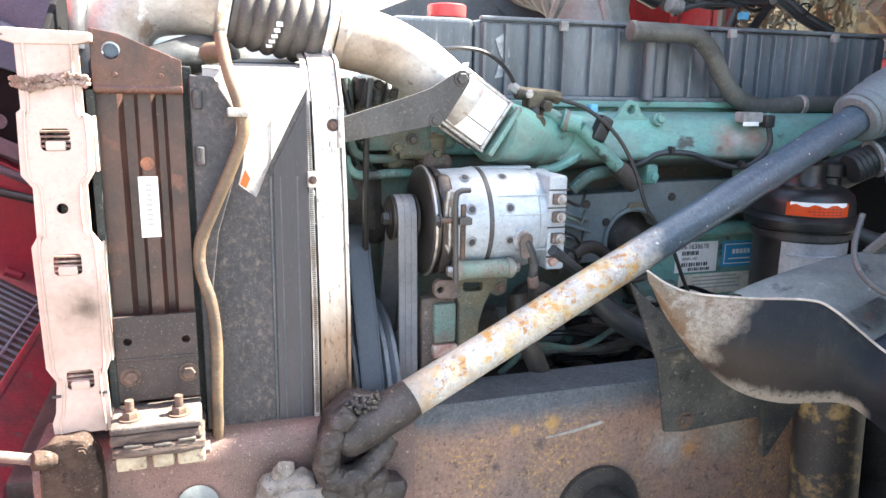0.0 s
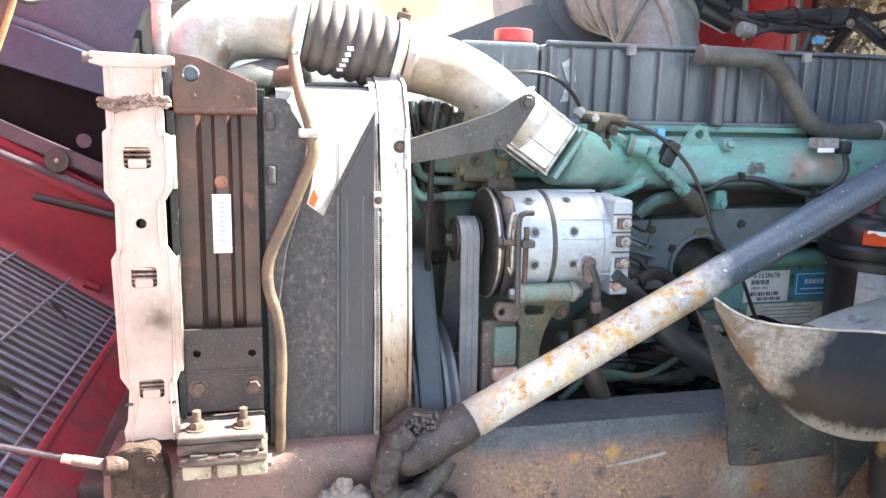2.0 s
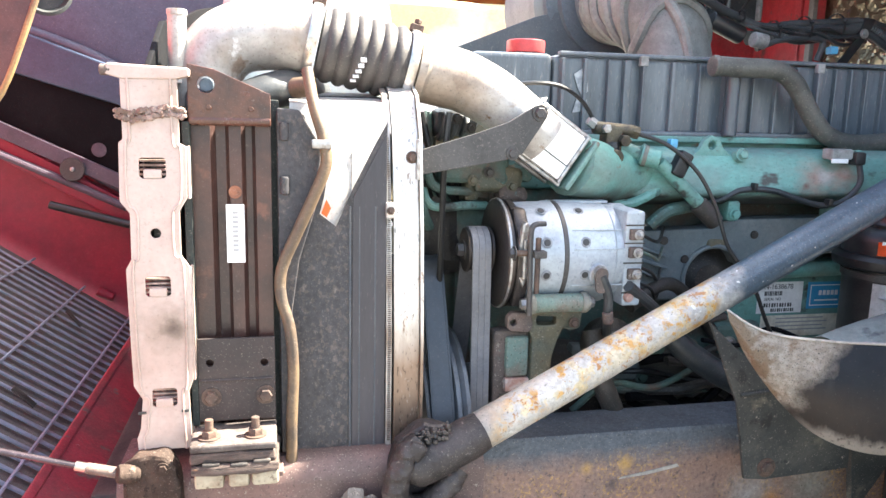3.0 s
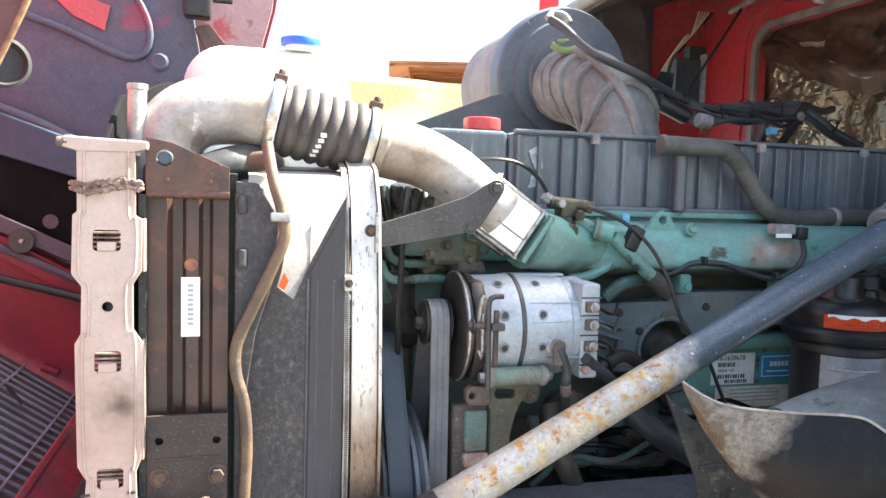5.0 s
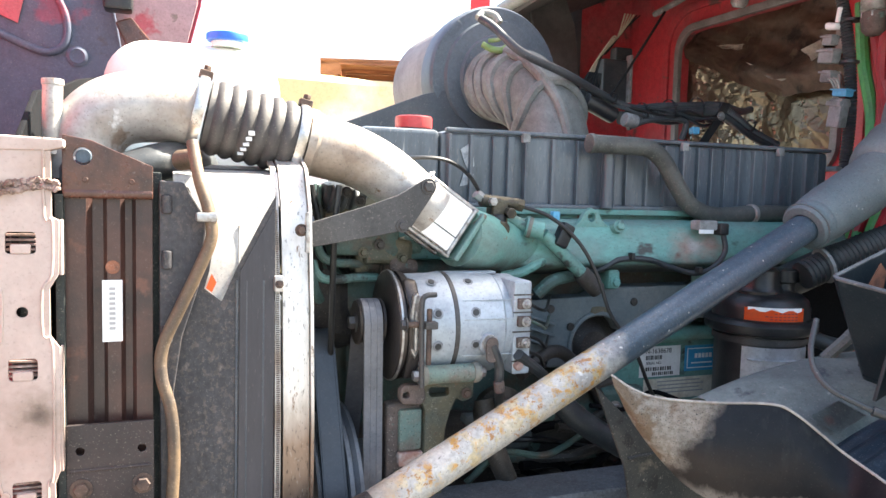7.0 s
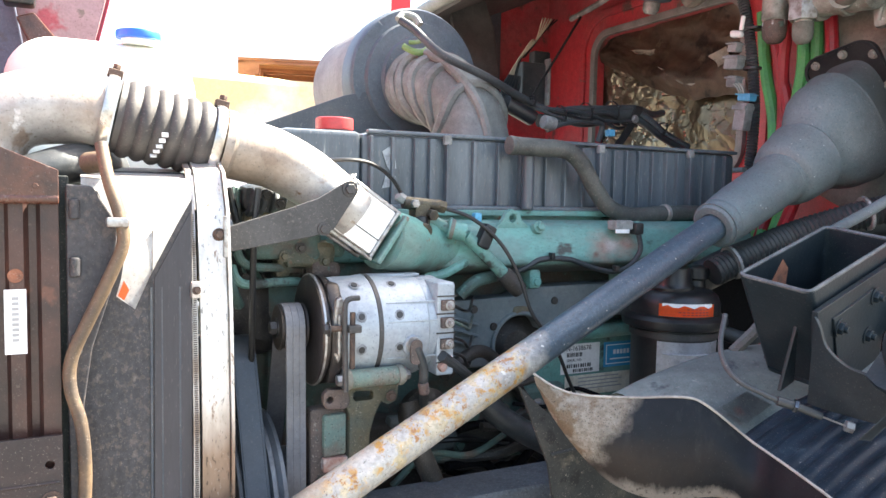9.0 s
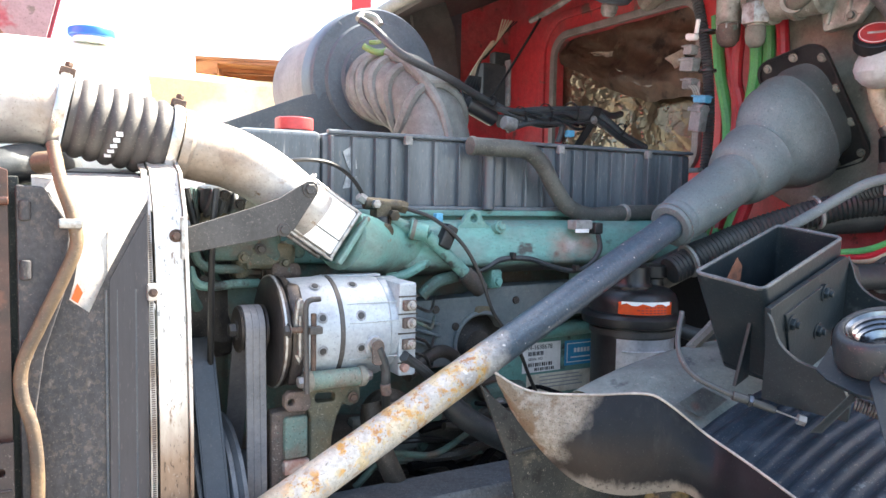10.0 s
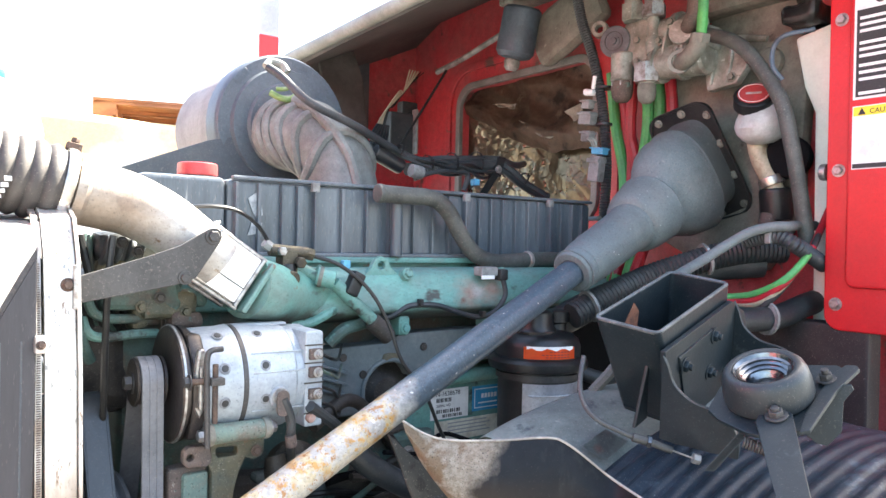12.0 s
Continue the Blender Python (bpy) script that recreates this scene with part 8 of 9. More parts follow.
part("boss", C((1.712, 0.97, 1.92), (1.69, 0.97, 1.92), 0.035, 0.006), M_mudalu, ped)
part("upper_casting", rough_up(subdivide(B((1.70, 1.0, 2.12), (0.08, 0.36, 0.12), 0.02), 2), 0.012, 14), M_mudalu, ped)

# clutch fluid bottle
fb = thing("fluid_bottle", (1.62, 0.99, 1.6), "milky fluid bottle with black cap and red label", "bottle")
part("bottle", rough_up(L([(-0.004, 0.006), (0.0, 0.026), (0.008, 0.042), (0.022, 0.055), (0.040, 0.060), (0.058, 0.056), (0.074, 0.046), (0.086, 0.035)], (1.625, 0.965, 1.735), (-0.22, -0.05, 1), 30), 0.004, 22), M_fluid, fb)
ca = Vector((-0.75, -0.42, 0.75)).normalized()
cp = Vector((1.598, 0.972, 1.818))
part("cap", L([(0, 0.038), (0.004, 0.045), (0.030, 0.044), (0.034, 0.038)], cp, ca, 18), M_black, fb)
part("cap_label", L([(0, 0.035), (0.001, 0.035)], cp + ca * 0.0345, ca, 24), M_redcap, fb, "red printed disc")
part("cap_print", lathe(bmesh.new(), [(0, 0.031), (0, 0.0325), (0.0006, 0.0325), (0.0006, 0.031), (0, 0.031)], cp + ca * 0.0357, ca, 28, caps=False), M_whiteprint, fb)
part("cap_print", B(cp + ca * 0.0362, (0.034, 0.007, 0.0006), 0, frame_of(ca)), M_scorch, fb)
part("neck", T([(1.63, 0.985, 1.75), (1.635, 0.975, 1.70), (1.645, 0.955, 1.65), (1.65, 0.945, 1.62)], 0.022, 14), M_dirtycream, fb)
part("neck_clamp", C((1.643, 0.955, 1.655), (1.647, 0.948, 1.635), 0.028, 0.003), M_clamp, fb)
part("master_cylinder", C((1.65, 0.945, 1.63), (1.66, 0.945, 1.555), 0.036, 0.008), M_black, fb)
part("outlet", C((1.64, 0.95, 1.57), (1.635, 0.955, 1.52), 0.022, 0.005), M_rustcast, fb)
part("piston_housing", C((1.69, 0.93, 1.70), (1.64, 0.915, 1.70), 0.05, 0.01), M_guide, fb)
fb.location = Vector(fb.location) + Vector((0.010, -0.020, -0.016))

# brake valve cluster
bv = thing("brake_valve", (1.6, 1.3, 1.9), "dirty cast aluminium air brake valve with pipe fittings", "valve")
part("valve_body", rough_up(subdivide(B((1.615, 1.265, 2.005), (0.075, 0.105, 0.125), 0.012), 3), 0.003, 25), M_dirtyalu, bv)
part("bore", L([(0, 0.044), (0.006, 0.050), (0.020, 0.050), (0.022, 0.042), (0.075, 0.042), (0.077, 0.049), (0.090, 0.049), (0.092, 0.043), (0.150, 0.043), (0.156, 0.036)], (1.605, 1.225, 1.945), (0, -1, -0.05), 32), M_dirtyalu, bv)
part("bore", L([(0, 0.036), (0.055, 0.036), (0.057, 0.043), (0.072, 0.043), (0.074, 0.034), (0.125, 0.034)], (1.615, 1.225, 2.025), (0, -1, 0), 28), M_dirtyalu, bv)
part("saddle", rough_up(subdivide(B((1.625, 1.135, 1.985), (0.06, 0.15, 0.06), 0.014), 3), 0.004, 28), M_dirtyalu, bv)
for x_, y_, z_ in ((1.565, 1.175, 1.985), (1.565, 1.120, 1.978)):
    part("web", B((x_ + 0.02, y_, z_), (0.04, 0.008, 0.075), 0.003, Matrix.Rotation(radians(12), 3, "X")), M_dirtyalu, bv)
part("dial_body", L([(0, 0.030), (0.004, 0.040), (0.034, 0.042), (0.038, 0.036)], (1.592, 1.338, 2.020), (-1, -0.3, -0.05), 30), M_dial, bv)
part("dial_boss", L([(0, 0.016), (0.003, 0.016), (0.004, 0.010), (0.009, 0.009), (0.010, 0.004)], (1.556, 1.327, 2.018), (-1, -0.3, -0.05), 20), M_dial, bv)
part("dial_groove", lathe(bmesh.new(), [(0, 0.024), (0, 0.026), (0.0015, 0.026), (0.0015, 0.024), (0, 0.024)], (1.5535, 1.3265, 2.018), (-1, -0.3, -0.05), 28, caps=False), M_conduit, bv)
part("eye", lathe(bmesh.new(), [(0, 0.012), (0, 0.022), (0.004, 0.0235), (0.020, 0.0235), (0.024, 0.021), (0.024, 0.012), (0, 0.012)], (1.585, 1.397, 2.066), (-1, -0.45, 0), 24, caps=False), M_dirtyalu, bv)
part("eye_lug", B((1.595, 1.372, 2.050), (0.022, 0.040, 0.030), 0.006), M_dirtyalu, bv)


def fitting(y, z, r, h, hexes, dome, dome_material, name="fitting"):
    """A hanging union: a body, hexagon collars and a domed elbow below."""
    f = part(name, L([(0, r * 0.9), (0.004, r), (h - 0.004, r), (h, r * 0.9)], (1.575, y, z - h), (0, 0, 1), 24), M_dirtyalu, bv)
    for k, (zz, rr, hh) in enumerate(hexes):
        part("hex_collar", L([(0, rr * 0.94), (0.003, rr), (hh - 0.003, rr), (hh, rr * 0.94)], (1.575, y, zz), (0, 0, 1), 6), M_steelbolt if k % 2 == 0 else M_dirtyalu, f)
    part("dome", L([(-dome * 1.1, dome * 0.15), (-dome, dome * 0.55), (-dome * 0.6, dome * 0.9), (0, dome), (0.022, dome), (0.024, dome * 0.85), (0.034, dome * 0.85)], (1.575, y, z - h - 0.024), (0, 0, 1), 24), dome_material, f)


fitting(1.312, 1.985, 0.031, 0.075, ((1.895, 0.030, 0.016),), 0.029, M_rustcast)
fitting(1.231, 1.950, 0.022, 0.060, ((1.895, 0.035, 0.050), (1.862, 0.022, 0.018)), 0.024, M_mudalu)
for y_, z_, h_, r_ in ((1.285, 2.065, 0.10, 0.030), (1.218, 1.965, 0.10, 0.019), (1.218, 2.060, 0.07, 0.032)):
    part("top_fitting", L([(0, r_ * 0.9), (0.003, r_), (h_ * 0.45, r_), (h_ * 0.47, r_ * 0.8), (h_, r_ * 0.8)], (1.580, y_, z_), (0, 0, 1), 6 if r_ > 0.02 else 18), M_steelbolt if r_ > 0.031 else M_dirtyalu, bv)
part("hex_ring", C((1.578, 1.125, 2.000), (1.555, 1.118, 2.000), 0.031, 0.005, 24), M_dirtyalu, bv)
part("pale_ring", lathe(bmesh.new(), [(0, 0.020), (0, 0.029), (0.010, 0.029), (0.010, 0.020), (0, 0.020)], (1.570, 1.127, 1.928), (-1, -0.5, 0), 24, caps=False), M_cowl, bv, "pale thread seal")
part("elbow", T([(1.585, 1.135, 1.926), (1.562, 1.112, 1.925), (1.552, 1.088, 1.932), (1.550, 1.066, 1.952), (1.550, 1.058, 1.975)], 0.021, 16), M_mudalu, bv)
part("elbow_nut", C((1.551, 1.062, 1.958), (1.550, 1.057, 1.980), 0.024, 0.003, 6), M_mudalu, bv)
part("elbow", T([(1.575, 1.110, 2.010), (1.556, 1.090, 2.012), (1.550, 1.076, 2.030), (1.550, 1.072, 2.06)], 0.020, 16), M_rustcast, bv)
part("green_line", T([(1.550, 1.056, 1.978), (1.548, 1.052, 2.01), (1.55, 1.056, 2.08), (1.56, 1.10, 2.2)], 0.0125, 12), M_greenhose, bv)
part("side_plate", rough_up(P([(1.10, 1.86), (1.115, 1.975), (1.05, 1.985), (1.0, 1.970), (0.992, 1.905), (1.02, 1.868)], 0.03, cross_plane(1.640), bev=0.008), 0.002, 20), M_dirtyalu, bv)
for y_ in (1.075, 1.030):
    part("plate_rib", T([(1.636, y_ + 0.006, 1.972), (1.634, y_, 1.935), (1.636, y_ + 0.012, 1.875)], 0.005, 8), M_dirtyalu, bv)
for y_, z_, x_ in ((1.265, 2.011, 1.577), (1.198, 1.996, 1.577), (1.265, 1.955, 1.577), (1.030, 1.885, 1.638), (1.160, 2.035, 1.575)):
    bolt(bv, (x_, y_, z_), (-1, -0.2, 0), 0.0085, 0.010, M_mudalu)

# wiper motor and its bracket
wm = thing("wiper_motor", (1.6, 1.75, 2.0), "blue-grey wiper motor with cast bracket under the cowl", "motor")
part("motor_can", L([(0, 0.030), (0.006, 0.050), (0.02, 0.060), (0.15, 0.060), (0.158, 0.052)], (1.57, 1.77, 2.05), (0.02, -0.25, 1), 28), M_motor, wm)
part("shaft_nose", L([(0, 0.015), (0.01, 0.024), (0.03, 0.026), (0.04, 0.02)], (1.568, 1.78, 2.015), (0.02, -0.22, 1), 18), M_connector, wm)
part("bracket", rough_up(subdivide(B((1.64, 1.60, 2.14), (0.06, 0.28, 0.16), 0.03, Matrix.Rotation(radians(-25), 3, "X")), 2), 0.012, 10), M_mudalu, wm)
wm.location = Vector(wm.location) + Vector((0.012, -0.012, 0.006))
part("wiper_rod", T([(1.62, 2.25, 2.10), (1.62, 2.10, 2.12), (1.62, 1.95, 2.15), (1.62, 1.85, 2.17)], 0.010, 10), M_connector, wm)
part("top_plate", B((1.62, 1.65, 2.25), (0.10, 0.40, 0.03), 0.008), M_dirtyalu, wm)

# conduit with plugs
cd = thing("conduit", (1.55, 1.42, 1.6), "dusty black corrugated conduit with taped plugs", "conduit")
part("conduit_run", ribbed([(1.55, 1.47, 2.22), (1.55, 1.44, 2.10), (1.56, 1.40, 1.98), (1.57, 1.375, 1.85), (1.58, 1.365, 1.70), (1.58, 1.37, 1.56), (1.58, 1.38, 1.46)], 0.0152, 0.0075, 0.20), M_conduit, cd)
tilt = Matrix.Rotation(radians(8), 3, "X")
part("cap", rough_up(subdivide(B((1.55, 1.404, 1.892), (0.022, 0.034, 0.018), 0.006, tilt), 2), 0.003, 60), M_sticker, cd, "white plastic clip")
part("cap_tail", C((1.55, 1.392, 1.90), (1.55, 1.386, 1.935), 0.006, 0.002, 10), M_sticker, cd)
for y, z, s, m_ in ((1.409, 1.860, (0.026, 0.030, 0.026), M_connector), (1.409, 1.822, (0.030, 0.046, 0.036), M_connector), (1.407, 1.772, (0.026, 0.032, 0.030), M_connector), (1.363, 1.728, (0.026, 0.042, 0.020), M_bluecon), (1.373, 1.680, (0.030, 0.036, 0.070), M_connector)):
    pl = part("plug", B((1.55, y, z), s, 0.004, tilt), m_, cd)
    part("plug_lip", B((1.549, y, z + s[2] * 0.32), (s[0] + 0.006, s[1] + 0.006, s[2] * 0.16), 0.001, tilt), m_, pl)
for k in range(3):
    part("wire", T([(1.54, 1.40 - 0.008 * k, 1.765), (1.535, 1.385 - 0.008 * k, 1.757), (1.538, 1.376 - 0.007 * k, 1.737)], 0.0028, 8), M_cowl, cd)
for z in (1.80, 1.90):
    part("cable_tie", L([(0, 0.021), (0, 0.023), (0.006, 0.023), (0.006, 0.021)], (1.574, 1.372, z), (0, 0, 1), 18), M_black, cd)
part("tie_bracket", B((1.54, 1.42, 1.545), (0.02, 0.14, 0.012), 0.003), M_connector, cd)

# coloured air lines
al = thing("air_lines", (1.7, 1.4, 1.6), "red and green nylon air lines down the firewall", "air lines")
for ys, m_ in (((1.435, 1.425, 1.400, 1.375, 1.365), M_greenhose), ((1.400, 1.378, 1.356, 1.358, 1.37), M_redhose), ((1.345, 1.366, 1.378, 1.385, 1.40), M_redhose),
               ((1.320, 1.312, 1.345, 1.362, 1.38), M_greenhose), ((1.285, 1.288, 1.300, 1.315, 1.33), M_greenhose), ((1.245, 1.238, 1.260, 1.285, 1.31), M_redhose)):
    dx = 0.012 * math.sin(40 * ys[2])
    part("line", T([(1.68 + dx, ys[0], 1.97), (1.69 + dx, ys[1], 1.82), (1.69 - dx, ys[2], 1.67), (1.66, ys[3], 1.50), (1.62, ys[4], 1.36)], 0.0155, 10), m_, al)
for m_, off, r_ in ((M_greenhose, 0.010, 0.0075), (M_redhose, 0.0, 0.0080), (M_dirtycream, -0.006, 0.0070), (M_rubber, -0.016, 0.0075)):
    part("line", T([(1.46, 1.06, 1.362 + off), (1.48, 0.99, 1.352 + off), (1.50, 0.929, 1.355 + off), (1.50, 0.872, 1.362 + off * 1.4), (1.50, 0.824 - off, 1.389 + off * 1.6), (1.52, 0.796 - off, 1.428 + off * 1.4), (1.56, 0.785, 1.474), (1.62, 0.800, 1.51), (1.66, 0.80, 1.56)], r_, 10), m_, al)

hs = thing("heater_hoses", (1.5, 1.0, 1.4), "thick dusty black hoses and looms below the boot", "hose")
part("grey_hose", T([(1.66, 0.83, 1.525), (1.58, 0.832, 1.523), (1.51, 0.806, 1.519), (1.48, 0.828, 1.517), (1.46, 0.866, 1.505), (1.43, 0.902, 1.476), (1.38, 0.925, 1.443), (1.25, 0.925, 1.395), (1.15, 0.92, 1.35)], 0.0108, 14), M_boot, hs)
part("tall_hose", T([(1.60, 1.12, 2.0), (1.58, 1.05, 1.98), (1.57, 0.96, 1.93), (1.575, 0.875, 1.81), (1.58, 0.845, 1.70), (1.60, 0.828, 1.56), (1.62, 0.82, 1.45)], 0.0165, 14), M_tallhose, hs)
part("loom_run", ribbed([(1.62, 0.88, 1.47), (1.54, 0.93, 1.465), (1.47, 0.98, 1.445), (1.38, 1.05, 1.405), (1.28, 1.08, 1.365), (1.18, 1.10, 1.32)], 0.030, 0.010, 0.12), M_rubber, hs)
part("loom_run", T([(1.60, 0.92, 1.44), (1.50, 1.0, 1.425), (1.40, 1.06, 1.38), (1.30, 1.12, 1.35), (1.20, 1.16, 1.30), (1.12, 1.2, 1.25)], 0.034, 14), M_rubber, hs)
part("lower_hose", T([(1.78, 0.86, 1.36), (1.64, 0.835, 1.350), (1.52, 0.845, 1.325), (1.40, 0.88, 1.325), (1.28, 0.95, 1.335), (1.20, 1.0, 1.32)], 0.026, 16), M_rubber, hs)
part("corrugated_bend", ribbed([(1.50, 0.90, 1.487), (1.50, 0.86, 1.496), (1.50, 0.823, 1.497), (1.51, 0.795, 1.481), (1.56, 0.790, 1.462), (1.62, 0.79, 1.440)], 0.0175, 0.008, 0.18), M_conduit, hs)
part("tie_block", B((1.485, 0.838, 1.500), (0.014, 0.014, 0.036), 0.003), M_connector, hs)
for q, d_ in (((1.47, 0.98, 1.445), (1, -0.6, 0.3)), ((1.22, 1.09, 1.34), (1, -0.3, 0.4)), ((1.50, 0.85, 1.325), (1, -0.3, 0))):
    part("tie", L([(0, 0.033), (0, 0.036), (0.006, 0.036), (0.006, 0.033)], q, d_, 24), M_connector, hs)
part("thin_blue_line", T([(1.585, 0.872, 1.845), (1.57, 0.884, 1.868), (1.57, 0.889, 1.895), (1.57, 0.882, 1.922), (1.57, 0.858, 1.937), (1.60, 0.81, 1.945)], 0.0055, 8), M_motor, hs)
part("side_line", T([(0.99, 0.80, 1.22), (1.0, 0.78, 1.26), (1.02, 0.79, 1.31), (1.06, 0.82, 1.36)], 0.008, 8), M_rubber, hs)
part("side_line", T([(0.98, 0.86, 1.22), (1.02, 0.84, 1.27), (1.06, 0.84, 1.33)], 0.010, 8), M_tallhose, hs)
# Solid dark block put in for the shade of the open cavity
part("cavity_shade_block", B((1.62, 0.98, 1.20), (0.06, 0.60, 0.24), 0.01), M_darkplate, hs)

# ---------------------------------------------------------------- tilted hood
hood = thing("hood", (-0.6, 1.43, 0.9), "red truck hood tilted forward, dark liner inside", "hood")
side = [(-1.30, 1.42), (-0.33, 0.76), (-0.22, 0.80), (0.0, 1.40), (0.085, 1.84), (0.115, 1.96), (0.20, 2.50), (-1.30, 2.60)]
part("far_side", P(side, 0.02, wall_plane(2.215), bev=0.004), M_hoodred, hood)
b = P([(-0.30, 1.20), (-0.05, 1.45), (0.075, 1.84), (0.105, 1.96), (0.17, 2.42), (-0.30, 2.42)], 0.008, wall_plane(2.195), bev=0.002)
part("inner_skin", b, M_hoodpink, hood, "faded pink-red inner skin")
ln = part("liner", P([(-0.78, 1.45), (-0.30, 1.17), (-0.06, 1.56), (-0.075, 1.756), (-0.108, 1.95), (-0.13, 2.42), (-1.25, 2.45), (-1.25, 1.75)], 0.02, wall_plane(2.165), bev=0.006), M_hoodliner, hood, "dark moulded hood liner")
part("liner_swage", T([(-0.56, 2.163, 1.90), (-0.42, 2.163, 1.855), (-0.29, 2.163, 1.80), (-0.24, 2.163, 1.80), (-0.215, 2.163, 1.835), (-0.22, 2.163, 1.90), (-0.27, 2.163, 2.0)], 0.010, 12), M_hoodliner, ln)
part("liner_ridge", T([(-0.80, 2.15, 1.72), (-0.52, 2.15, 1.625), (-0.39, 2.15, 1.565), (-0.28, 2.15, 1.50)], 0.014, 12), M_hoodliner, ln)
part("liner_step", P([(-0.80, 1.70), (-0.52, 1.605), (-0.39, 1.545), (-0.28, 1.48), (-0.30, 1.19), (-0.74, 1.44)], 0.02, wall_plane(2.14), bev=0.008), M_guide, ln)
part("liner_band", P([(-0.80, 1.702), (-0.595, 1.645), (-0.42, 1.580), (-0.385, 1.555), (-0.380, 1.468), (-0.626, 1.542), (-0.80, 1.598)], 0.018, wall_plane(2.128), bev=0.008), M_skyband, ln, "rounded liner band with blue-grey sky sheen in its colour")
part("red_window", P([(-0.50, 1.985), (-0.31, 1.925), (-0.325, 1.86), (-0.40, 1.893)], 0.004, wall_plane(2.158), bev=0.001), M_redwindow, ln)
part("grommet", L([(0, 0.024), (0.006, 0.026), (0.010, 0.018), (0.006, 0.012)], (-0.191, 2.1665, 1.79), (0, -1, 0), 24), M_hoodliner, ln)
part("latch_box", B((-0.09, 2.10, 1.95), (0.07, 0.06, 0.10), 0.01), M_black, hood)
part("latch_pin", C((-0.05, 2.06, 1.945), (0.0, 2.06, 1.945), 0.010, 0.003), M_black, hood)
part("hinge_arm", P([(-0.10, 1.88), (-0.06, 1.895), (0.02, 1.80), (0.03, 1.70), (-0.02, 1.70)], 0.03, wall_plane(2.12), bev=0.006), M_brown2, hood)
part("lower_flange", P([(-0.76, 1.43), (-0.33, 1.185), (-0.345, 1.125), (-0.76, 1.37)], 0.03, wall_plane(2.13), bev=0.006), M_hoodred, hood)
part("flange_strip", P([(-0.76, 1.466), (-0.405, 1.296), (-0.36, 1.268), (-0.37, 1.236), (-0.493, 1.295), (-0.76, 1.420)], 0.014, wall_plane(2.114), bev=0.004), M_hoodstrip, hood, "purple-grey flange strip")
part("flange_rib", T([(-0.74, 2.118, 1.368), (-0.55, 2.118, 1.281), (-0.388, 2.118, 1.204)], 0.0105, 10, 4), M_hoodstrip, hood)
part("drain_hole", L([(0, 0.017), (0.002, 0.019), (0.003, 0.014)], (-0.454, 2.139, 1.356), (0, -1, 0), 24), M_hoodstrip, hood)
buf = part("rubber_buffer", L([(0, 0.029), (0.006, 0.031), (0.010, 0.029), (0.011, 0.008)], (-0.515, 2.113, 1.306), (0, -1, 0), 32), M_armsteel, hood)
part("buffer_pin", L([(0, 0.006), (0.006, 0.006), (0.008, 0.003)], (-0.513, 2.102, 1.307), (0, -1, 0), 12), M_steelbolt, buf)
part("stay_rod", C((-0.575, 2.10, 1.215), (-0.36, 2.10, 1.155), 0.011, 0.004, 12), M_black, hood)
part("drain_tab", rough_up(C((-0.49, 2.19, 0.96), (-0.45, 2.19, 0.94), 0.014, 0.004), 0.002, 50), M_hoodred, hood)
part("front_skin", B((-1.27, 1.43, 2.0), (0.03, 1.55, 1.1), 0.01), M_redd, hood)
part("near_side", P([(-1.30, 1.51), (-0.55, 1.0), (-0.60, 2.2), (-1.30, 2.60)], 0.02, wall_plane(0.66), bev=0.004), M_redd, hood)
b = P([(-0.60, 1.30), (-0.470, 1.486), (-0.432, 1.571), (-0.398, 1.660), (-0.345, 1.783), (-0.31, 1.90), (-0.60, 1.95)], 0.02, wall_plane(1.50), bev=0.004)
part("lamp_housing", rough_up(subdivide(b, 1), 0.003, 12), M_lamphousing, hood, "dusty brown lamp housing shell")
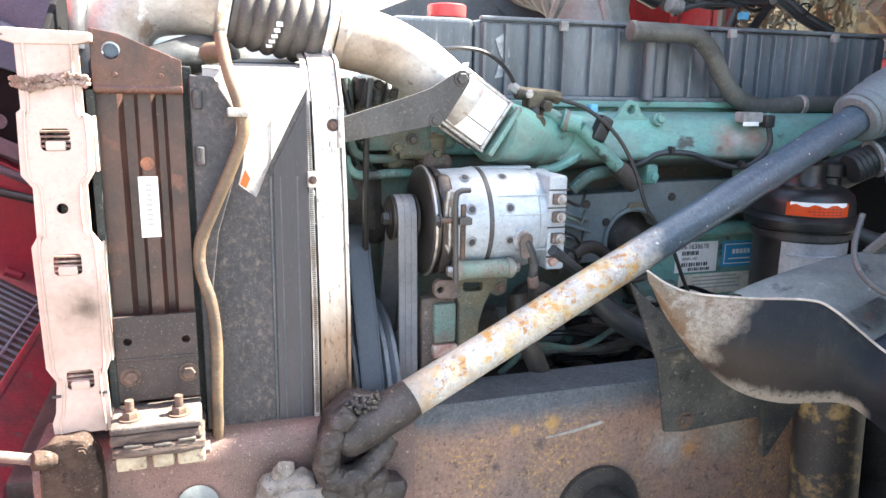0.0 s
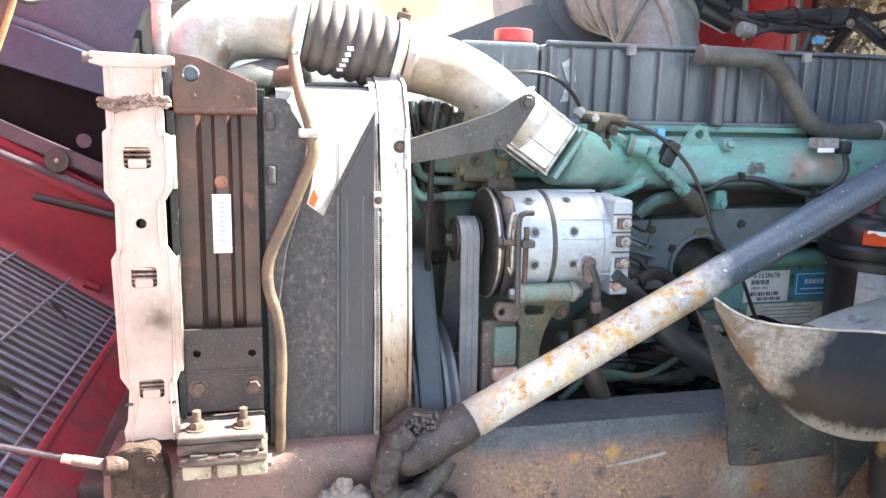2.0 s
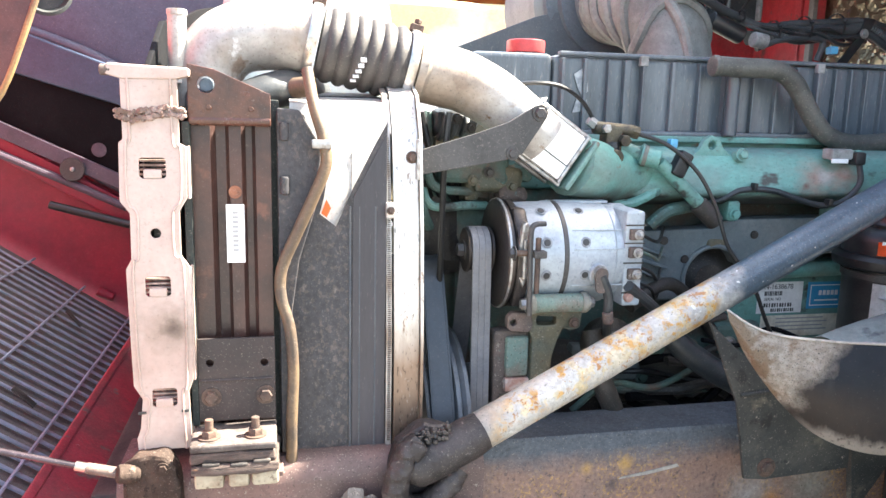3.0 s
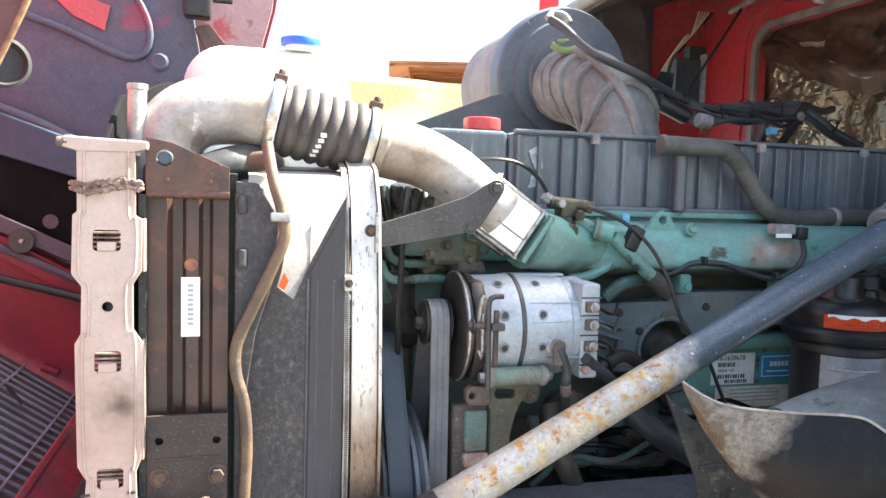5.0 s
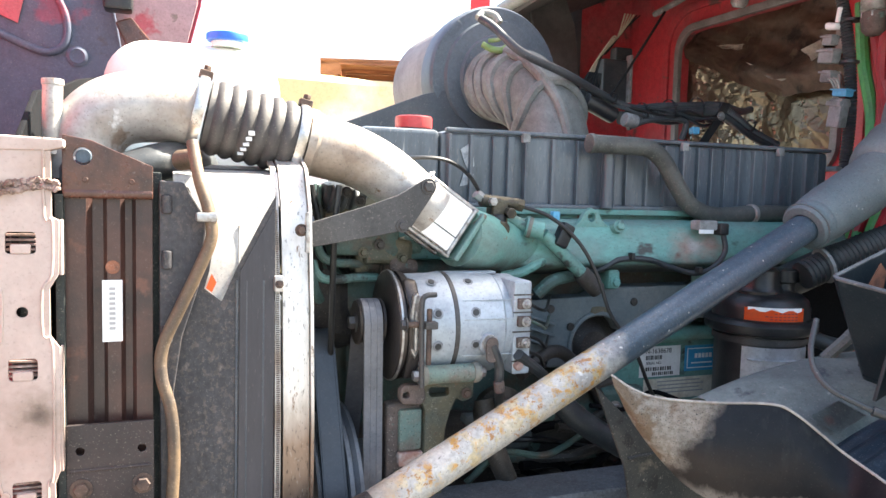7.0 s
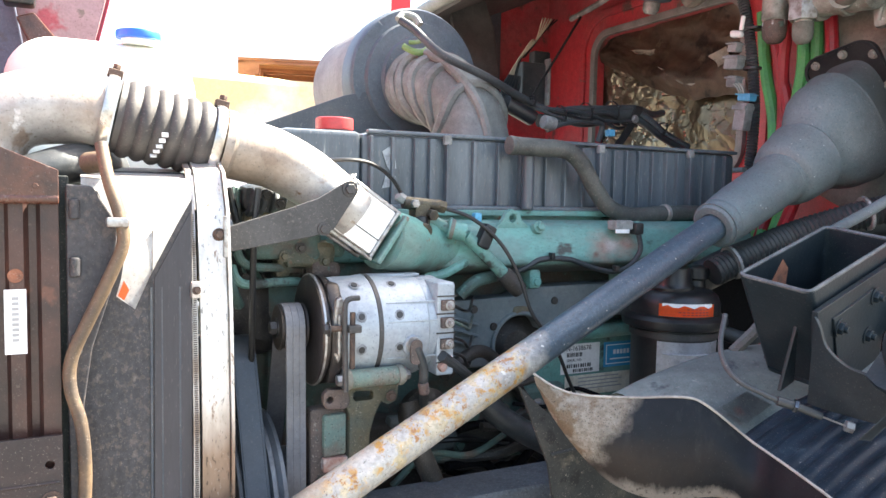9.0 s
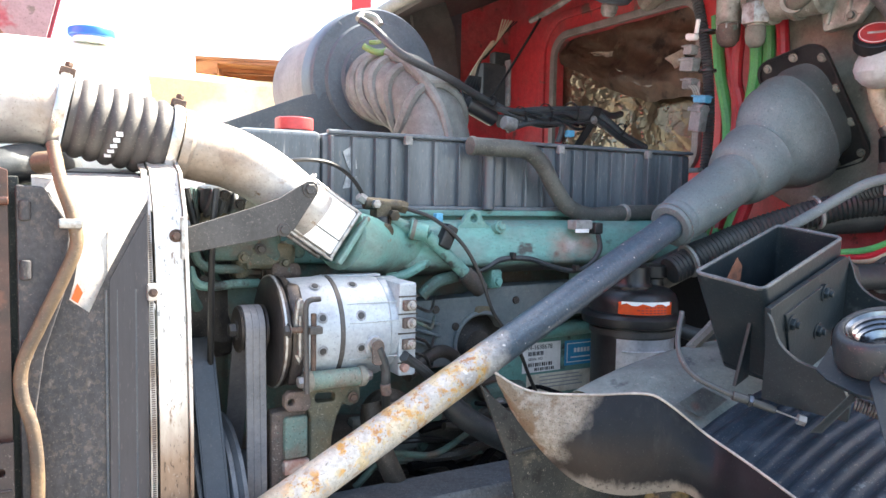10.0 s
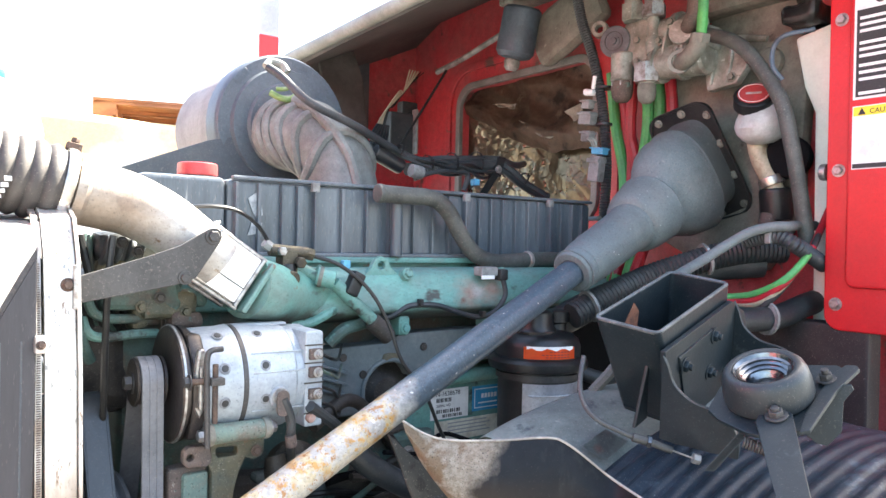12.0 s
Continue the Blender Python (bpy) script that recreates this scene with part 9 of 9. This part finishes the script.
part("housing_edge", T([(-0.55, 1.497, 1.372), (-0.470, 1.497, 1.486), (-0.432, 1.497, 1.571), (-0.398, 1.497, 1.660), (-0.345, 1.497, 1.783), (-0.31, 1.497, 1.90)], 0.0055, 10), M_ochre, hood, "ochre resin edge")
part("lamp_bucket", L([(0, 0.04), (0.006, 0.056), (0.03, 0.060), (0.032, 0.052), (0.012, 0.044), (0.012, 0.02)], (-0.525, 2.0, 1.735), (0.4, -1, 0), 28), M_lampbucket, hood)
slope = Vector((-1, 0, 0.68)).normalized()
up_n = Vector((0.68, 0, 1)).normalized()
gr = part("grille_frame", rough_up(subdivide(B((-0.325, 1.43, 0.865), (0.100, 1.54, 0.05), 0.012, Matrix.Rotation(radians(34), 3, "Y")), 3), 0.003, 25), M_redchip, hood, "chipped red lower frame bar")
part("frame_rib", B((-0.348, 1.43, 0.905), (0.016, 1.5, 0.015), 0.004, Matrix.Rotation(radians(34), 3, "Y")), M_redchip, gr)
part("insect_screen", B(Vector((-0.77, 1.43, 1.13)) - up_n * 0.005, (0.98, 1.50, 0.004), 0.001, Matrix.Rotation(radians(34.2), 3, "Y")), M_hoodscreen, hood, "dusty dark insect screen")
bar = shared_mesh("grille_bar", B((0, 0, 0), (0.98, 0.009, 0.004), 0.001, Matrix.Rotation(radians(34.2), 3, "Y")), M_grille)
for k in range(35):
    piece("grille_bar", bar, hood, (-0.77, 0.74 + k * 0.0405, 1.137))
for k in range(6):
    q = Vector((-0.40, 1.43, 0.895)) + slope * (0.145 * k) + up_n * 0.002
    part("cross_wire", C(q - Vector((0, 0.74, 0)), q + Vector((0, 0.74, 0)), 0.0030, 0.001, 8), M_grille, hood)
for x_, y_ in ((-0.56, 1.60), (-0.47, 1.86), (-0.44, 1.40)):
    z_ = 0.6256 - 0.68 * x_ + 0.012
    part("debris", B((x_, y_, z_ + 0.014), (0.05, 0.018, 0.004), 0.001, Matrix.Rotation(radians(34 + 10 * y_), 3, "Y")), M_grime, hood)
tan = thing("bumper_beam", (-0.29, 1.43, 0.8), "tan weathered bumper beam below the hood edge", "bumper")
part("beam", rough_up(subdivide(B((-0.235, 1.43, 0.815), (0.075, 1.5, 0.085), 0.02), 2), 0.003, 10), M_cream, tan)
